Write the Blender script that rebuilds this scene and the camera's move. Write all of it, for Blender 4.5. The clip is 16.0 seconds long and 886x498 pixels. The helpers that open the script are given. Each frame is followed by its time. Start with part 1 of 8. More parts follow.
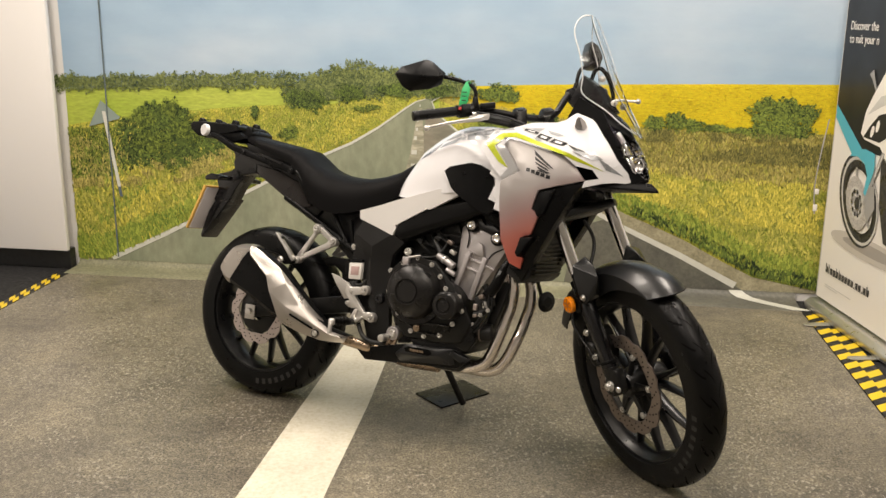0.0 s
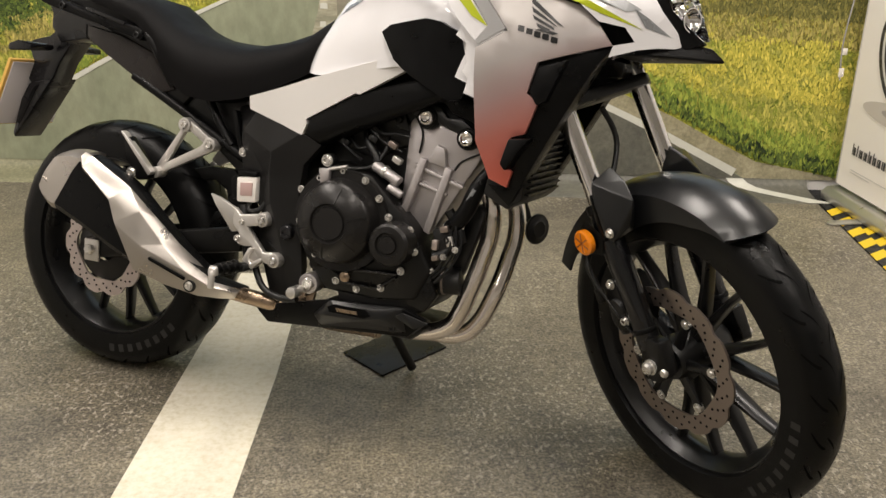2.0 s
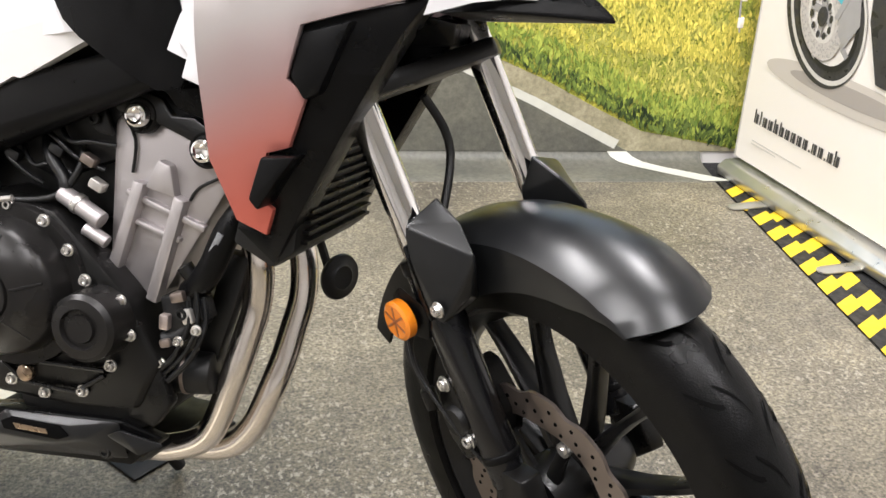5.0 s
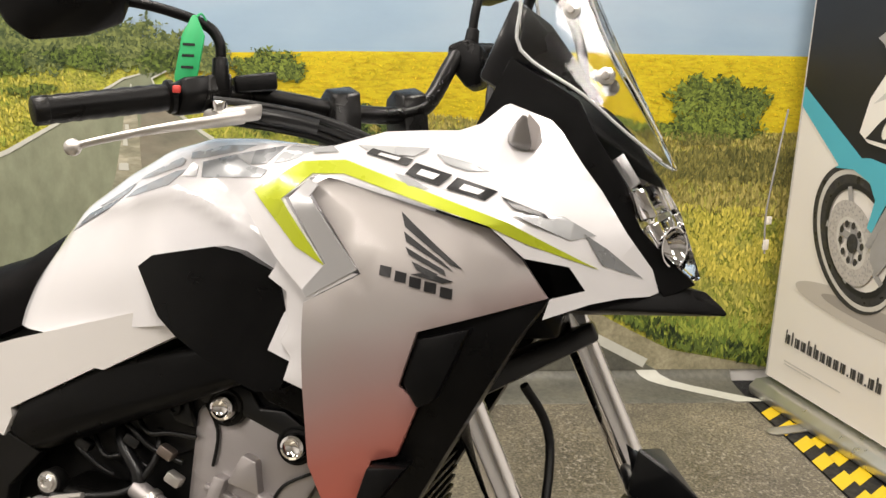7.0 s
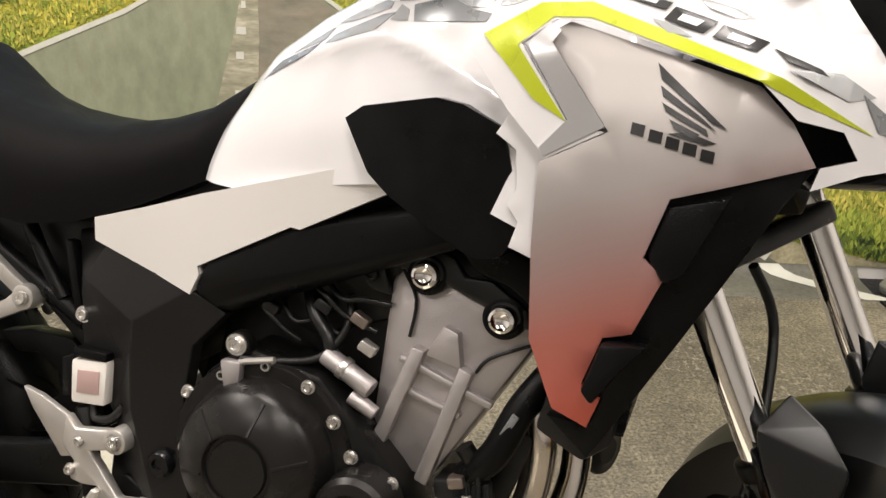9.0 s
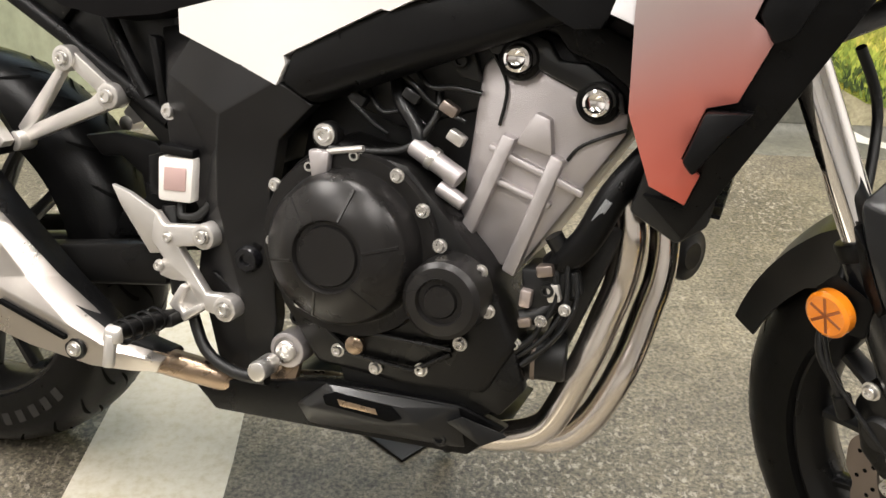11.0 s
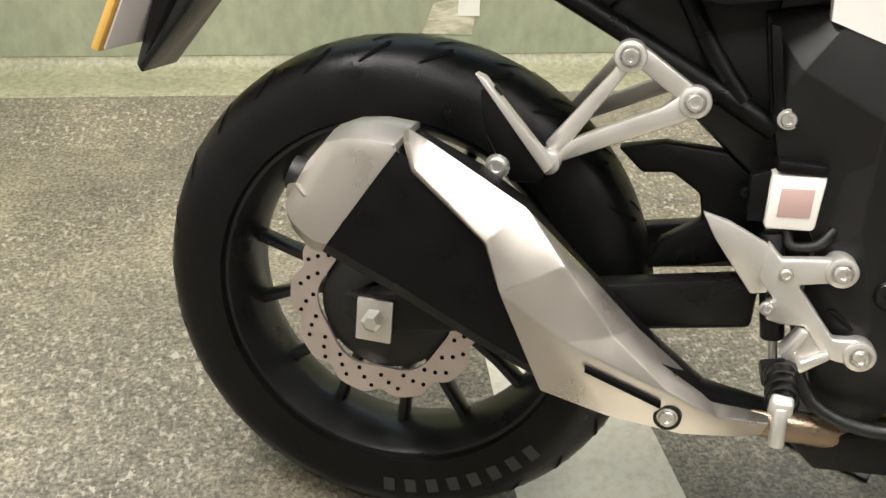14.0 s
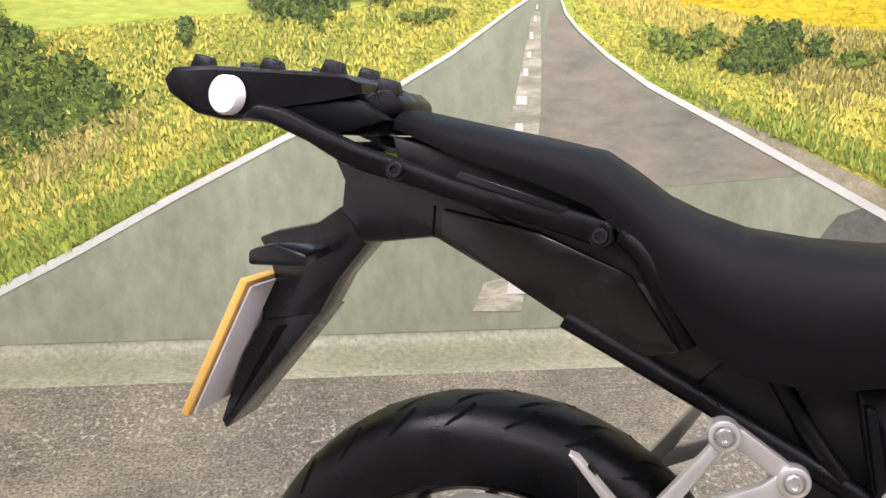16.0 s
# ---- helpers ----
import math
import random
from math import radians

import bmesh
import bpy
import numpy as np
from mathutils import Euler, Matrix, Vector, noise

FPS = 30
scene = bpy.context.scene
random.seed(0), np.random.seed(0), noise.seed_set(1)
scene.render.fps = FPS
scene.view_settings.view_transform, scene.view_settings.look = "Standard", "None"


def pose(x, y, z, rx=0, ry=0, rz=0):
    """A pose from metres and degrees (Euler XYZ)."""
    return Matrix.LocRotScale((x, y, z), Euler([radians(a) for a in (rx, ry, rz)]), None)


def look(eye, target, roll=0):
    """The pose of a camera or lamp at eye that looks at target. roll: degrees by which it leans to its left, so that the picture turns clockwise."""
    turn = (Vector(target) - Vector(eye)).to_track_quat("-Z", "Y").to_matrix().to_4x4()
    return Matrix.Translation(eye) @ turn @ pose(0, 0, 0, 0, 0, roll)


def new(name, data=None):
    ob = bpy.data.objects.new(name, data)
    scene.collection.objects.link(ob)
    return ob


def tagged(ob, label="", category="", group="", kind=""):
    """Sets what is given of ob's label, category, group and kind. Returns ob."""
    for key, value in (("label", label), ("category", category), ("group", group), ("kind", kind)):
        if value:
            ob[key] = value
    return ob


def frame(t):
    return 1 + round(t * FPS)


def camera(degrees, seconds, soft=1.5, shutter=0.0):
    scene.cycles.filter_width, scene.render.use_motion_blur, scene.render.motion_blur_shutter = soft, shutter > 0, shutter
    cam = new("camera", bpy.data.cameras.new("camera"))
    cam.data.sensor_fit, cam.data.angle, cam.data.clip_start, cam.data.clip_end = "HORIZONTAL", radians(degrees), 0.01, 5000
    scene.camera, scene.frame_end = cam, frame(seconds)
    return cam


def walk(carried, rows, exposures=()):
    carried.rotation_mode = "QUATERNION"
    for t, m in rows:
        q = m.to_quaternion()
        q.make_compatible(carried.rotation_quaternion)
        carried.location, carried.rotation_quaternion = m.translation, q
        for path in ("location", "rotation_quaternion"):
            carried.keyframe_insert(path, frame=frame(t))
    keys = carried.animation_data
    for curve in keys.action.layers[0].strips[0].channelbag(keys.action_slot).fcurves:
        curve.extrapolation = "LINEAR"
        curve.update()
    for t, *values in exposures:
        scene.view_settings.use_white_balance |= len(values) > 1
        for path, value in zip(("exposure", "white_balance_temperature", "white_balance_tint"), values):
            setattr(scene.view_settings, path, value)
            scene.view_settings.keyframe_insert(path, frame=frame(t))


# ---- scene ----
cam = camera(50.29, 16.0)
PATH = [
    (0, (0.2079, -0.4331, 1.4385), (0.1155, 1.5015, 0.9399), 0.53),
    (0.5, (0.1874, -0.2963, 1.4102), (0.1223, 1.6305, 0.8781), 1.04),
    (1, (0.0650, 0.0570, 1.3638), (0.1027, 1.9673, 0.7729), 1.65),
    (1.5, (0.0577, 0.3590, 1.3001), (0.0882, 2.2491, 0.6468), 0.57),
    (2, (0.0879, 0.6500, 1.2581), (0.1912, 2.4911, 0.4837), 0.83),
    (2.5, (0.0589, 0.9658, 1.1703), (0.4059, 2.7247, 0.2839), 2.49),
    (3, (0.1034, 1.1706, 1.0857), (0.5375, 2.8615, 0.1100), 2.53),
    (3.5, (0.2084, 1.2738, 0.9926), (0.6053, 2.9561, -0.0136), 5.17),
    (4, (0.3002, 1.3218, 0.9556), (0.6835, 3.0067, -0.0514), 4.88),
    (4.5, (0.3403, 1.3549, 1.0150), (0.6981, 3.0696, 0.0497), 3.57),
    (5, (0.3217, 1.3841, 1.1276), (0.6709, 3.1496, 0.2553), 2.20),
    (5.2, (0.3056, 1.3712, 1.1340), (0.6403, 3.1976, 0.3908), 1.69),
    (7.3, (0.1349, 1.5777, 1.2391), (0.5627, 3.4621, 0.7234), 2.91),
    (7.5, (0.0771, 1.6292, 1.2391), (0.6265, 3.4692, 0.6800), 2.96),
    (8, (0.0047, 1.6826, 1.2217), (0.5994, 3.4876, 0.5984), 2.56),
    (8.5, (0.0038, 1.6598, 1.2071), (0.4552, 3.4917, 0.5435), 3.11),
    (9, (0.0361, 1.6212, 1.1692), (0.3031, 3.4564, 0.4203), 3.30),
    (9.2, (0.0437, 1.6130, 1.1590), (0.2541, 3.4328, 0.3564), 2.85),
    (11.3, (-0.0532, 1.5846, 1.0404), (0.1271, 3.3389, 0.0971), 2.66),
    (11.5, (-0.1439, 1.6103, 1.0492), (0.1063, 3.3623, 0.1175), 2.99),
    (12, (-0.3136, 1.6583, 1.0467), (0.0268, 3.4021, 0.1283), 4.01),
    (12.5, (-0.3737, 1.7521, 1.0020), (-0.2467, 3.5013, 0.0406), 1.49),
    (13, (-0.5119, 1.8254, 0.9888), (-0.4096, 3.5210, -0.0669), 2.96),
    (13.5, (-0.7022, 1.9133, 1.0016), (-0.4209, 3.5527, -0.1090), 3.33),
    (14, (-0.7824, 1.9583, 1.0141), (-0.4082, 3.6003, -0.0647), 2.27),
    (14.5, (-0.8068, 1.9939, 1.0739), (-0.3703, 3.7062, 0.1370), 1.97),
    (15, (-0.8088, 2.0216, 1.1377), (-0.3328, 3.8076, 0.3739), 1.39),
    (15.5, (-0.8050, 2.0379, 1.1642), (-0.3733, 3.8681, 0.4829), 0.73),
    (16, (-0.8376, 2.0398, 1.1695), (-0.4907, 3.8906, 0.4956), 0.33),
]
walk(cam, [(t, look(eye, target, roll)) for t, eye, target, roll in PATH],
     [(0.0, -0.27, 6900, 15), (1.0, -0.27, 6800, 15), (2.0, -0.3, 6600, 14), (2.5, -0.05, 6400, 13), (3.0, 0.2, 6150, 13), (3.5, 0.38, 6000, 14), (4.0, 0.5, 5900, 16), (4.5, 0.45, 5850, 14), (5.0, 0.48, 5950, 15), (7.5, -0.33, 6600, 14), (8.0, -0.3, 6500, 14), (8.5, -0.2, 6500, 14),
      (9.0, -0.15, 6500, 15), (11.5, 0.55, 6200, 12), (12.5, 0.55, 6350, 9), (13.0, 0.5, 6300, 9), (14.0, 0.42, 6200, 10), (15.0, 0.6, 6150, 11), (15.5, 0.42, 5850, 22), (16.0, 0.4, 5800, 25)])

# ---------------------------------------------------------------- light
world = bpy.data.worlds.new("world")
scene.world = world
world.use_nodes = True
world.node_tree.nodes["Background"].inputs[0].default_value = (0.9, 0.95, 1.0, 1)
world.node_tree.nodes["Background"].inputs[1].default_value = 0.05
scene.view_settings.exposure = 0.0


def ceiling_lamp(x, y, sx, sy, power):
    data = bpy.data.lights.new("ceiling_lamp", "AREA")
    data.shape, data.size, data.size_y, data.energy = "RECTANGLE", sx, sy, power
    data.color = (1.0, 0.945, 0.85)
    ob = new("ceiling_lamp", data)
    ob.location = (x, y, 2.76)
    return ob


LAMPS = [(-1.6, 1.1), (0.1, 1.1), (1.6, 1.1), (-1.7, 3.0), (-0.1, 3.0), (1.5, 3.0)]
for lx_, ly_ in LAMPS:
    ceiling_lamp(lx_, ly_, 0.28, 1.2, 33.0 if ly_ < 2 else (62.0 if lx_ < -1 else 49.0))


# ---------------------------------------------------------------- materials
def mat(name, color, rough=0.5, metal=0.0, coat=0.0, noise_scale=0.0, noise_amt=0.0, bump=0.0, bump_scale=200.0, spec=0.5, trans=0.0, emit=None):
    m = bpy.data.materials.new(name)
    m.use_nodes = True
    nt = m.node_tree
    b = nt.nodes["Principled BSDF"]
    b.inputs["Base Color"].default_value = (*color, 1)
    b.inputs["Roughness"].default_value = rough
    b.inputs["Metallic"].default_value = metal
    b.inputs["Coat Weight"].default_value = coat
    b.inputs["Coat Roughness"].default_value = 0.06
    b.inputs["Specular IOR Level"].default_value = spec
    b.inputs["Transmission Weight"].default_value = trans
    if emit:
        b.inputs["Emission Color"].default_value = (*emit[0], 1)
        b.inputs["Emission Strength"].default_value = emit[1]
    tc = nt.nodes.new("ShaderNodeTexCoord")
    if noise_amt:
        n1 = nt.nodes.new("ShaderNodeTexNoise")
        n1.inputs["Scale"].default_value = noise_scale
        n1.inputs["Detail"].default_value = 6
        nt.links.new(tc.outputs["Object"], n1.inputs["Vector"])
        mr = nt.nodes.new("ShaderNodeMapRange")
        mr.inputs[1].default_value, mr.inputs[2].default_value = 0.3, 0.7
        mr.inputs[3].default_value, mr.inputs[4].default_value = max(0.02, rough - noise_amt), min(1, rough + noise_amt)
        nt.links.new(n1.outputs["Fac"], mr.inputs[0])
        nt.links.new(mr.outputs[0], b.inputs["Roughness"])
        hs = nt.nodes.new("ShaderNodeMix")
        hs.data_type = "RGBA"
        hs.inputs["A"].default_value = (*[c * (1 - noise_amt * 0.7) for c in color], 1)
        hs.inputs["B"].default_value = (*[min(1, c * (1 + noise_amt * 0.7)) for c in color], 1)
        nt.links.new(n1.outputs["Fac"], hs.inputs["Factor"])
        nt.links.new(hs.outputs["Result"], b.inputs["Base Color"])
    if bump:
        n2 = nt.nodes.new("ShaderNodeTexNoise")
        n2.inputs["Scale"].default_value = bump_scale
        n2.inputs["Detail"].default_value = 4
        nt.links.new(tc.outputs["Object"], n2.inputs["Vector"])
        bp = nt.nodes.new("ShaderNodeBump")
        bp.inputs["Strength"].default_value = bump
        bp.inputs["Distance"].default_value = 0.002
        nt.links.new(n2.outputs["Fac"], bp.inputs["Height"])
        nt.links.new(bp.outputs[0], b.inputs["Normal"])
    return m


M_WHITE = mat("pearl_white_paint", (0.73, 0.72, 0.735), 0.2, 0.0, 1.0, 3, 0.03)
M_PANEL = mat("satin_white_panel", (0.72, 0.70, 0.68), 0.35, 0.2, 0.2, 4, 0.05)
M_BLACK = mat("black_moulded_plastic", (0.0030, 0.0030, 0.0032), 0.34, 0.0, 0.0, 30, 0.10, 0.2, 900, spec=0.15)
M_GLOSSBLACK = mat("gloss_black_plastic", (0.005, 0.005, 0.006), 0.25, 0.0, 0.15, 10, 0.08, spec=0.4)
M_SEAT = mat("seat_vinyl", (0.0032, 0.0029, 0.003), 0.48, 0.0, 0.0, 12, 0.08, 0.3, 1400, spec=0.06)
M_RUBBER = mat("tyre_rubber", (0.0030, 0.0030, 0.0031), 0.36, 0.0, 0.0, 25, 0.10, 0.2, 500, spec=0.17)
# near-black that paints the shade inside grooves, drillings, slots and joints
M_RECESSSHADE = mat("recess_shade", (0.0012, 0.0012, 0.0012), 0.9, spec=0.1)
M_RIM = mat("rim_black_paint", (0.006, 0.006, 0.0063), 0.34, 0.2, 0.05, 15, 0.1)
M_ENGINE = mat("engine_black_paint", (0.006, 0.0058, 0.0056), 0.33, 0.3, 0.0, 20, 0.12, 0.15, 700, spec=0.35)
M_COVER = mat("engine_cover_paint", (0.016, 0.015, 0.0145), 0.30, 0.4, 0.0, 16, 0.06, 0.1, 900, spec=0.4)
M_CAST = mat("cast_aluminium", (0.50, 0.47, 0.47), 0.42, 0.75, 0.0, 30, 0.14, 0.3, 800)
M_SILVER = mat("satin_silver", (0.62, 0.595, 0.565), 0.36, 0.75, 0.0, 30, 0.08, 0.12, 900)
M_MUFF = mat("brushed_steel_cover", (0.50, 0.465, 0.43), 0.33, 0.9, 0.0, 24, 0.07, 0.1, 900)
M_CHROME = mat("chrome", (0.95, 0.93, 0.93), 0.06, 1.0, 0.0, 12, 0.03)
M_PIPE = mat("stainless_pipe", (0.86, 0.80, 0.75), 0.19, 1.0, 0.0, 14, 0.08)
M_DISC = mat("brake_disc_steel", (0.30, 0.25, 0.22), 0.40, 0.9, 0.0, 60, 0.12)
M_DISC_R = mat("brake_disc_steel_light", (0.56, 0.48, 0.45), 0.38, 0.85, 0.0, 60, 0.1)
M_BOLT = mat("zinc_bolt", (0.74, 0.72, 0.69), 0.32, 0.95, 0.0, 50, 0.1)
M_AMBER = mat("amber_reflector", (0.85, 0.25, 0.01), 0.2, 0.0, 0.5, 90, 0.1)
M_AMBERDARK = mat("amber_reflector_rib", (0.30, 0.07, 0.005), 0.3, 0.0, 0.3)
M_RED = mat("red_switch_plastic", (0.55, 0.05, 0.04), 0.4)
M_GREEN = mat("green_tag_plastic", (0.02, 0.42, 0.14), 0.45)
M_CLEAR = mat("clear_screen", (1, 1, 1), 0.03, 0.0, 0.0, trans=1.0)
M_CLEAR.node_tree.nodes["Principled BSDF"].inputs["IOR"].default_value = 1.35
# white tint stands in for light caught in the screen's edges and creases
M_EDGEGLINT = mat("painted_edge_glint", (0.88, 0.90, 0.90), 0.18, 0.0, 0.3, 40, 0.04, trans=0.35)
M_SMOKE = mat("smoked_grey_lens", (0.17, 0.16, 0.155), 0.18, 0.0, 0.6, 30, 0.05)
M_LENS = mat("headlamp_lens", (0.97, 0.98, 1.0), 0.02, 0.0, 0.0, trans=1.0)
M_LENS.node_tree.nodes["Principled BSDF"].inputs["IOR"].default_value = 1.25
M_WREFL = mat("white_reflector", (0.62, 0.61, 0.60), 0.3, 0.0, 0.4, 60, 0.05)
M_YELLOW = mat("plate_yellow", (0.62, 0.37, 0.08), 0.45, 0, 0, 40, 0.08)
M_PLATEW = mat("plate_back_grey", (0.62, 0.58, 0.58), 0.5, 0, 0, 10, 0.05)
M_LIME = mat("lime_decal", (0.44, 0.50, 0.02), 0.3, 0.1, 0.3, 8, 0.08)
M_GREYDECAL = mat("grey_decal", (0.24, 0.25, 0.26), 0.3, 0.3, 0.3, 20, 0.1)
M_BLKDECAL = mat("black_decal", (0.012, 0.012, 0.013), 0.35)
M_RESERVOIR = mat("translucent_reservoir", (0.75, 0.72, 0.68), 0.35, 0, 0.1, 20, 0.05)
M_GOLD = mat("heat_tinted_pipe", (0.32, 0.24, 0.17), 0.32, 0.9, 0.0, 40, 0.15)
M_TYRETEXT = mat("tyre_lettering", (0.015, 0.0147, 0.0143), 0.6)
M_FLUID = mat("red_brown_fluid_mark", (0.44, 0.30, 0.28), 0.45, 0, 0.1, 30, 0.1)
M_FRAME = mat("dark_grey_frame_cover", (0.0065, 0.0062, 0.0064), 0.40, 0.0, 0.0, 14, 0.08, 0.15, 1200, spec=0.35)
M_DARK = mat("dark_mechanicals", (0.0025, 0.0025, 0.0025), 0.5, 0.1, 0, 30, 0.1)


def shroud_material():
    m = mat("shroud_silver_to_red", (0.6, 0.57, 0.55), 0.42, 0.4, 0.15, bump=0.06, bump_scale=1600)
    nt = m.node_tree
    b = nt.nodes["Principled BSDF"]
    tc = nt.nodes["Texture Coordinate"]
    sep = nt.nodes.new("ShaderNodeSeparateXYZ")
    nt.links.new(tc.outputs["Object"], sep.inputs[0])
    ns = nt.nodes.new("ShaderNodeTexNoise")
    ns.inputs["Scale"].default_value = 9
    nt.links.new(tc.outputs["Object"], ns.inputs["Vector"])
    ad = nt.nodes.new("ShaderNodeMath")
    ad.operation = "MULTIPLY_ADD"
    nt.links.new(ns.outputs["Fac"], ad.inputs[0])
    ad.inputs[1].default_value = 0.03
    slant = nt.nodes.new("ShaderNodeMath")
    slant.operation = "MULTIPLY_ADD"
    nt.links.new(sep.outputs["X"], slant.inputs[0])
    slant.inputs[1].default_value = -0.45
    nt.links.new(sep.outputs["Z"], slant.inputs[2])
    nt.links.new(slant.outputs[0], ad.inputs[2])
    ramp = nt.nodes.new("ShaderNodeValToRGB")
    mr = nt.nodes.new("ShaderNodeMapRange")
    mr.inputs[1].default_value, mr.inputs[2].default_value = 0.165, 0.485
    nt.links.new(ad.outputs[0], mr.inputs[0])
    nt.links.new(mr.outputs[0], ramp.inputs[0])
    e = ramp.color_ramp.elements
    e[0].position, e[0].color = 0.0, (0.55, 0.115, 0.08, 1)
    e[1].position, e[1].color = 1.0, (0.43, 0.405, 0.39, 1)
    for p, c in ((0.3, (0.49, 0.16, 0.13, 1)), (0.55, (0.42, 0.29, 0.285, 1)), (0.75, (0.42, 0.385, 0.375, 1))):
        k = e.new(p)
        k.color = c
    nt.links.new(ramp.outputs[0], b.inputs["Base Color"])
    return m


M_TAILBROWN = mat("gloss_brown_black_plastic", (0.007, 0.0042, 0.004), 0.24, 0.0, 0.12, 10, 0.08, spec=0.4)
M_SHROUD = shroud_material()


# ---------------------------------------------------------------- mesh helpers
def part(name, bm, material, parent=None, label="", smooth=40, m=None, fitted=True):
    """Links a bmesh as one mesh object, under a thing or a part."""
    if m is not None:
        bm.transform(m)
    if FIT is not None and fitted:
        bm.transform(FIT)
    bmesh.ops.recalc_face_normals(bm, faces=bm.faces)
    me = bpy.data.meshes.new(name)
    bm.to_mesh(me)
    bm.free()
    for p in me.polygons:
        p.use_smooth = smooth > 0
    if smooth > 0:
        me.set_sharp_from_angle(angle=radians(smooth))
    me.materials.append(material)
    ob = new(name, me)
    if parent is not None:
        ob.parent = parent
    if label:
        ob["label"] = label
    return ob


FIT = None                                               # set section by section on the motorcycle


def thing(name, m, label, category, group=""):
    ob = new(name)
    ob.empty_display_size = 0.1
    ob.matrix_world = m
    return tagged(ob, label, category, group)


def bevel(bm, w, seg=2, angle=30):
    es = [e for e in bm.edges if len(e.link_faces) == 2 and e.calc_face_angle(0) > radians(angle)]
    if es and w > 0:
        bmesh.ops.bevel(bm, geom=es, offset=w, segments=seg, affect="EDGES", profile=0.5, clamp_overlap=True)
    return bm


def box(cx, cy, cz, sx, sy, sz, w=0.003, rot=None, bm=None):
    b = bmesh.new()
    bmesh.ops.create_cube(b, size=1)
    b.transform(Matrix.Diagonal((sx, sy, sz, 1)))
    bevel(b, min(w, 0.45 * min(sx, sy, sz)))
    mm = Matrix.Translation((cx, cy, cz)) @ (rot if rot is not None else Matrix.Identity(4))
    b.transform(mm)
    return join(bm, b)


def join(a, b):
    """Adds bmesh b to a (or returns b)."""
    if a is None:
        return b
    me = bpy.data.meshes.new("tmp")
    b.to_mesh(me)
    b.free()
    a.from_mesh(me)
    bpy.data.meshes.remove(me)
    return a


def plate(outline, y0, y1, w=0.002, seg=2, bm=None):
    """A flat outline of (x, z), from y0 to y1, with rounded edges."""
    b = bmesh.new()
    f = b.faces.new([b.verts.new((x, y0, z)) for x, z in outline])
    r = bmesh.ops.extrude_face_region(b, geom=[f])
    for v in r["geom"]:
        if isinstance(v, bmesh.types.BMVert):
            v.co.y = y1
    bmesh.ops.recalc_face_normals(b, faces=b.faces)
    bevel(b, w, seg, 35)
    return join(bm, b)


def panel(outline, yfun, thick, step=0.03, w=0.002):
    """A shell with the outline (x, z) whose outer face follows y = yfun(x, z)."""
    b = bmesh.new()
    f = b.faces.new([b.verts.new((x, 0, z)) for x, z in outline])
    xs, zs = [p[0] for p in outline], [p[1] for p in outline]
    for lo, hi, n in ((min(xs), max(xs), (1, 0, 0)), (min(zs), max(zs), (0, 0, 1))):
        k = lo + step
        while k < hi - 1e-4:
            bmesh.ops.bisect_plane(b, geom=b.verts[:] + b.edges[:] + b.faces[:], plane_co=[k * c for c in n], plane_no=n)
            k += step
    bmesh.ops.triangulate(b, faces=[f for f in b.faces if len(f.verts) > 4])
    r = bmesh.ops.extrude_face_region(b, geom=b.faces[:])
    inner = {v for v in r["geom"] if isinstance(v, bmesh.types.BMVert)}
    for v in b.verts:
        y = yfun(v.co.x, v.co.z)
        v.co.y = y + (thick if v in inner else 0)
    bmesh.ops.recalc_face_normals(b, faces=b.faces)
    if w:
        bevel(b, w, 2, 55)
    return b


def mirrored(bm):
    b = bm.copy()
    for v in b.verts:
        v.co.y = -v.co.y
    bmesh.ops.reverse_faces(b, faces=b.faces)
    return b


def both(name, bm, material, parent, label="", smooth=40):
    if FIT is not None:
        bm.transform(FIT)
    o = part(name, mirrored(bm), material, parent, label, smooth, None, False)
    return part(name, bm, material, parent, label, smooth, None, False), o


def lathe(profile, seg=64, closed=True, cx=0.0, cz=0.0, bm=None):
    """Turns (radius, y) points about the y axis at (cx, cz)."""
    b = bmesh.new()
    n = len(profile)
    rings = []
    for i in range(seg):
        a = 2 * math.pi * i / seg
        rings.append([b.verts.new((cx + r * math.cos(a), y, cz + r * math.sin(a))) for r, y in profile])
    for i in range(seg):
        p, q = rings[i], rings[(i + 1) % seg]
        for j in range(n if closed else n - 1):
            b.faces.new((p[j], p[(j + 1) % n], q[(j + 1) % n], q[j]))
    bmesh.ops.remove_doubles(b, verts=b.verts, dist=1e-5)
    bmesh.ops.recalc_face_normals(b, faces=b.faces)
    return join(bm, b)


def cyl(p, q, r, r2=None, seg=20, w=0.0, bm=None):
    """A cylinder or cone from p to q."""
    p, q = Vector(p), Vector(q)
    b = bmesh.new()
    bmesh.ops.create_cone(b, cap_ends=True, segments=seg, radius1=r, radius2=r if r2 is None else r2, depth=(q - p).length)
    if w:
        bevel(b, w, 2, 50)
    b.transform(Matrix.Translation((p + q) / 2) @ (q - p).to_track_quat("Z", "Y").to_matrix().to_4x4())
    return join(bm, b)


def smooth_path(pts, n=6):
    pts = [Vector(p) for p in pts]
    out = []
    for i in range(len(pts) - 1):
        p0, p1, p2, p3 = pts[max(i - 1, 0)], pts[i], pts[i + 1], pts[min(i + 2, len(pts) - 1)]
        for k in range(n):
            t = k / n
            out.append(0.5 * ((2 * p1) + (p2 - p0) * t + (2 * p0 - 5 * p1 + 4 * p2 - p3) * t * t + (3 * p1 - p0 - 3 * p2 + p3) * t ** 3))
    return out + [pts[-1]]


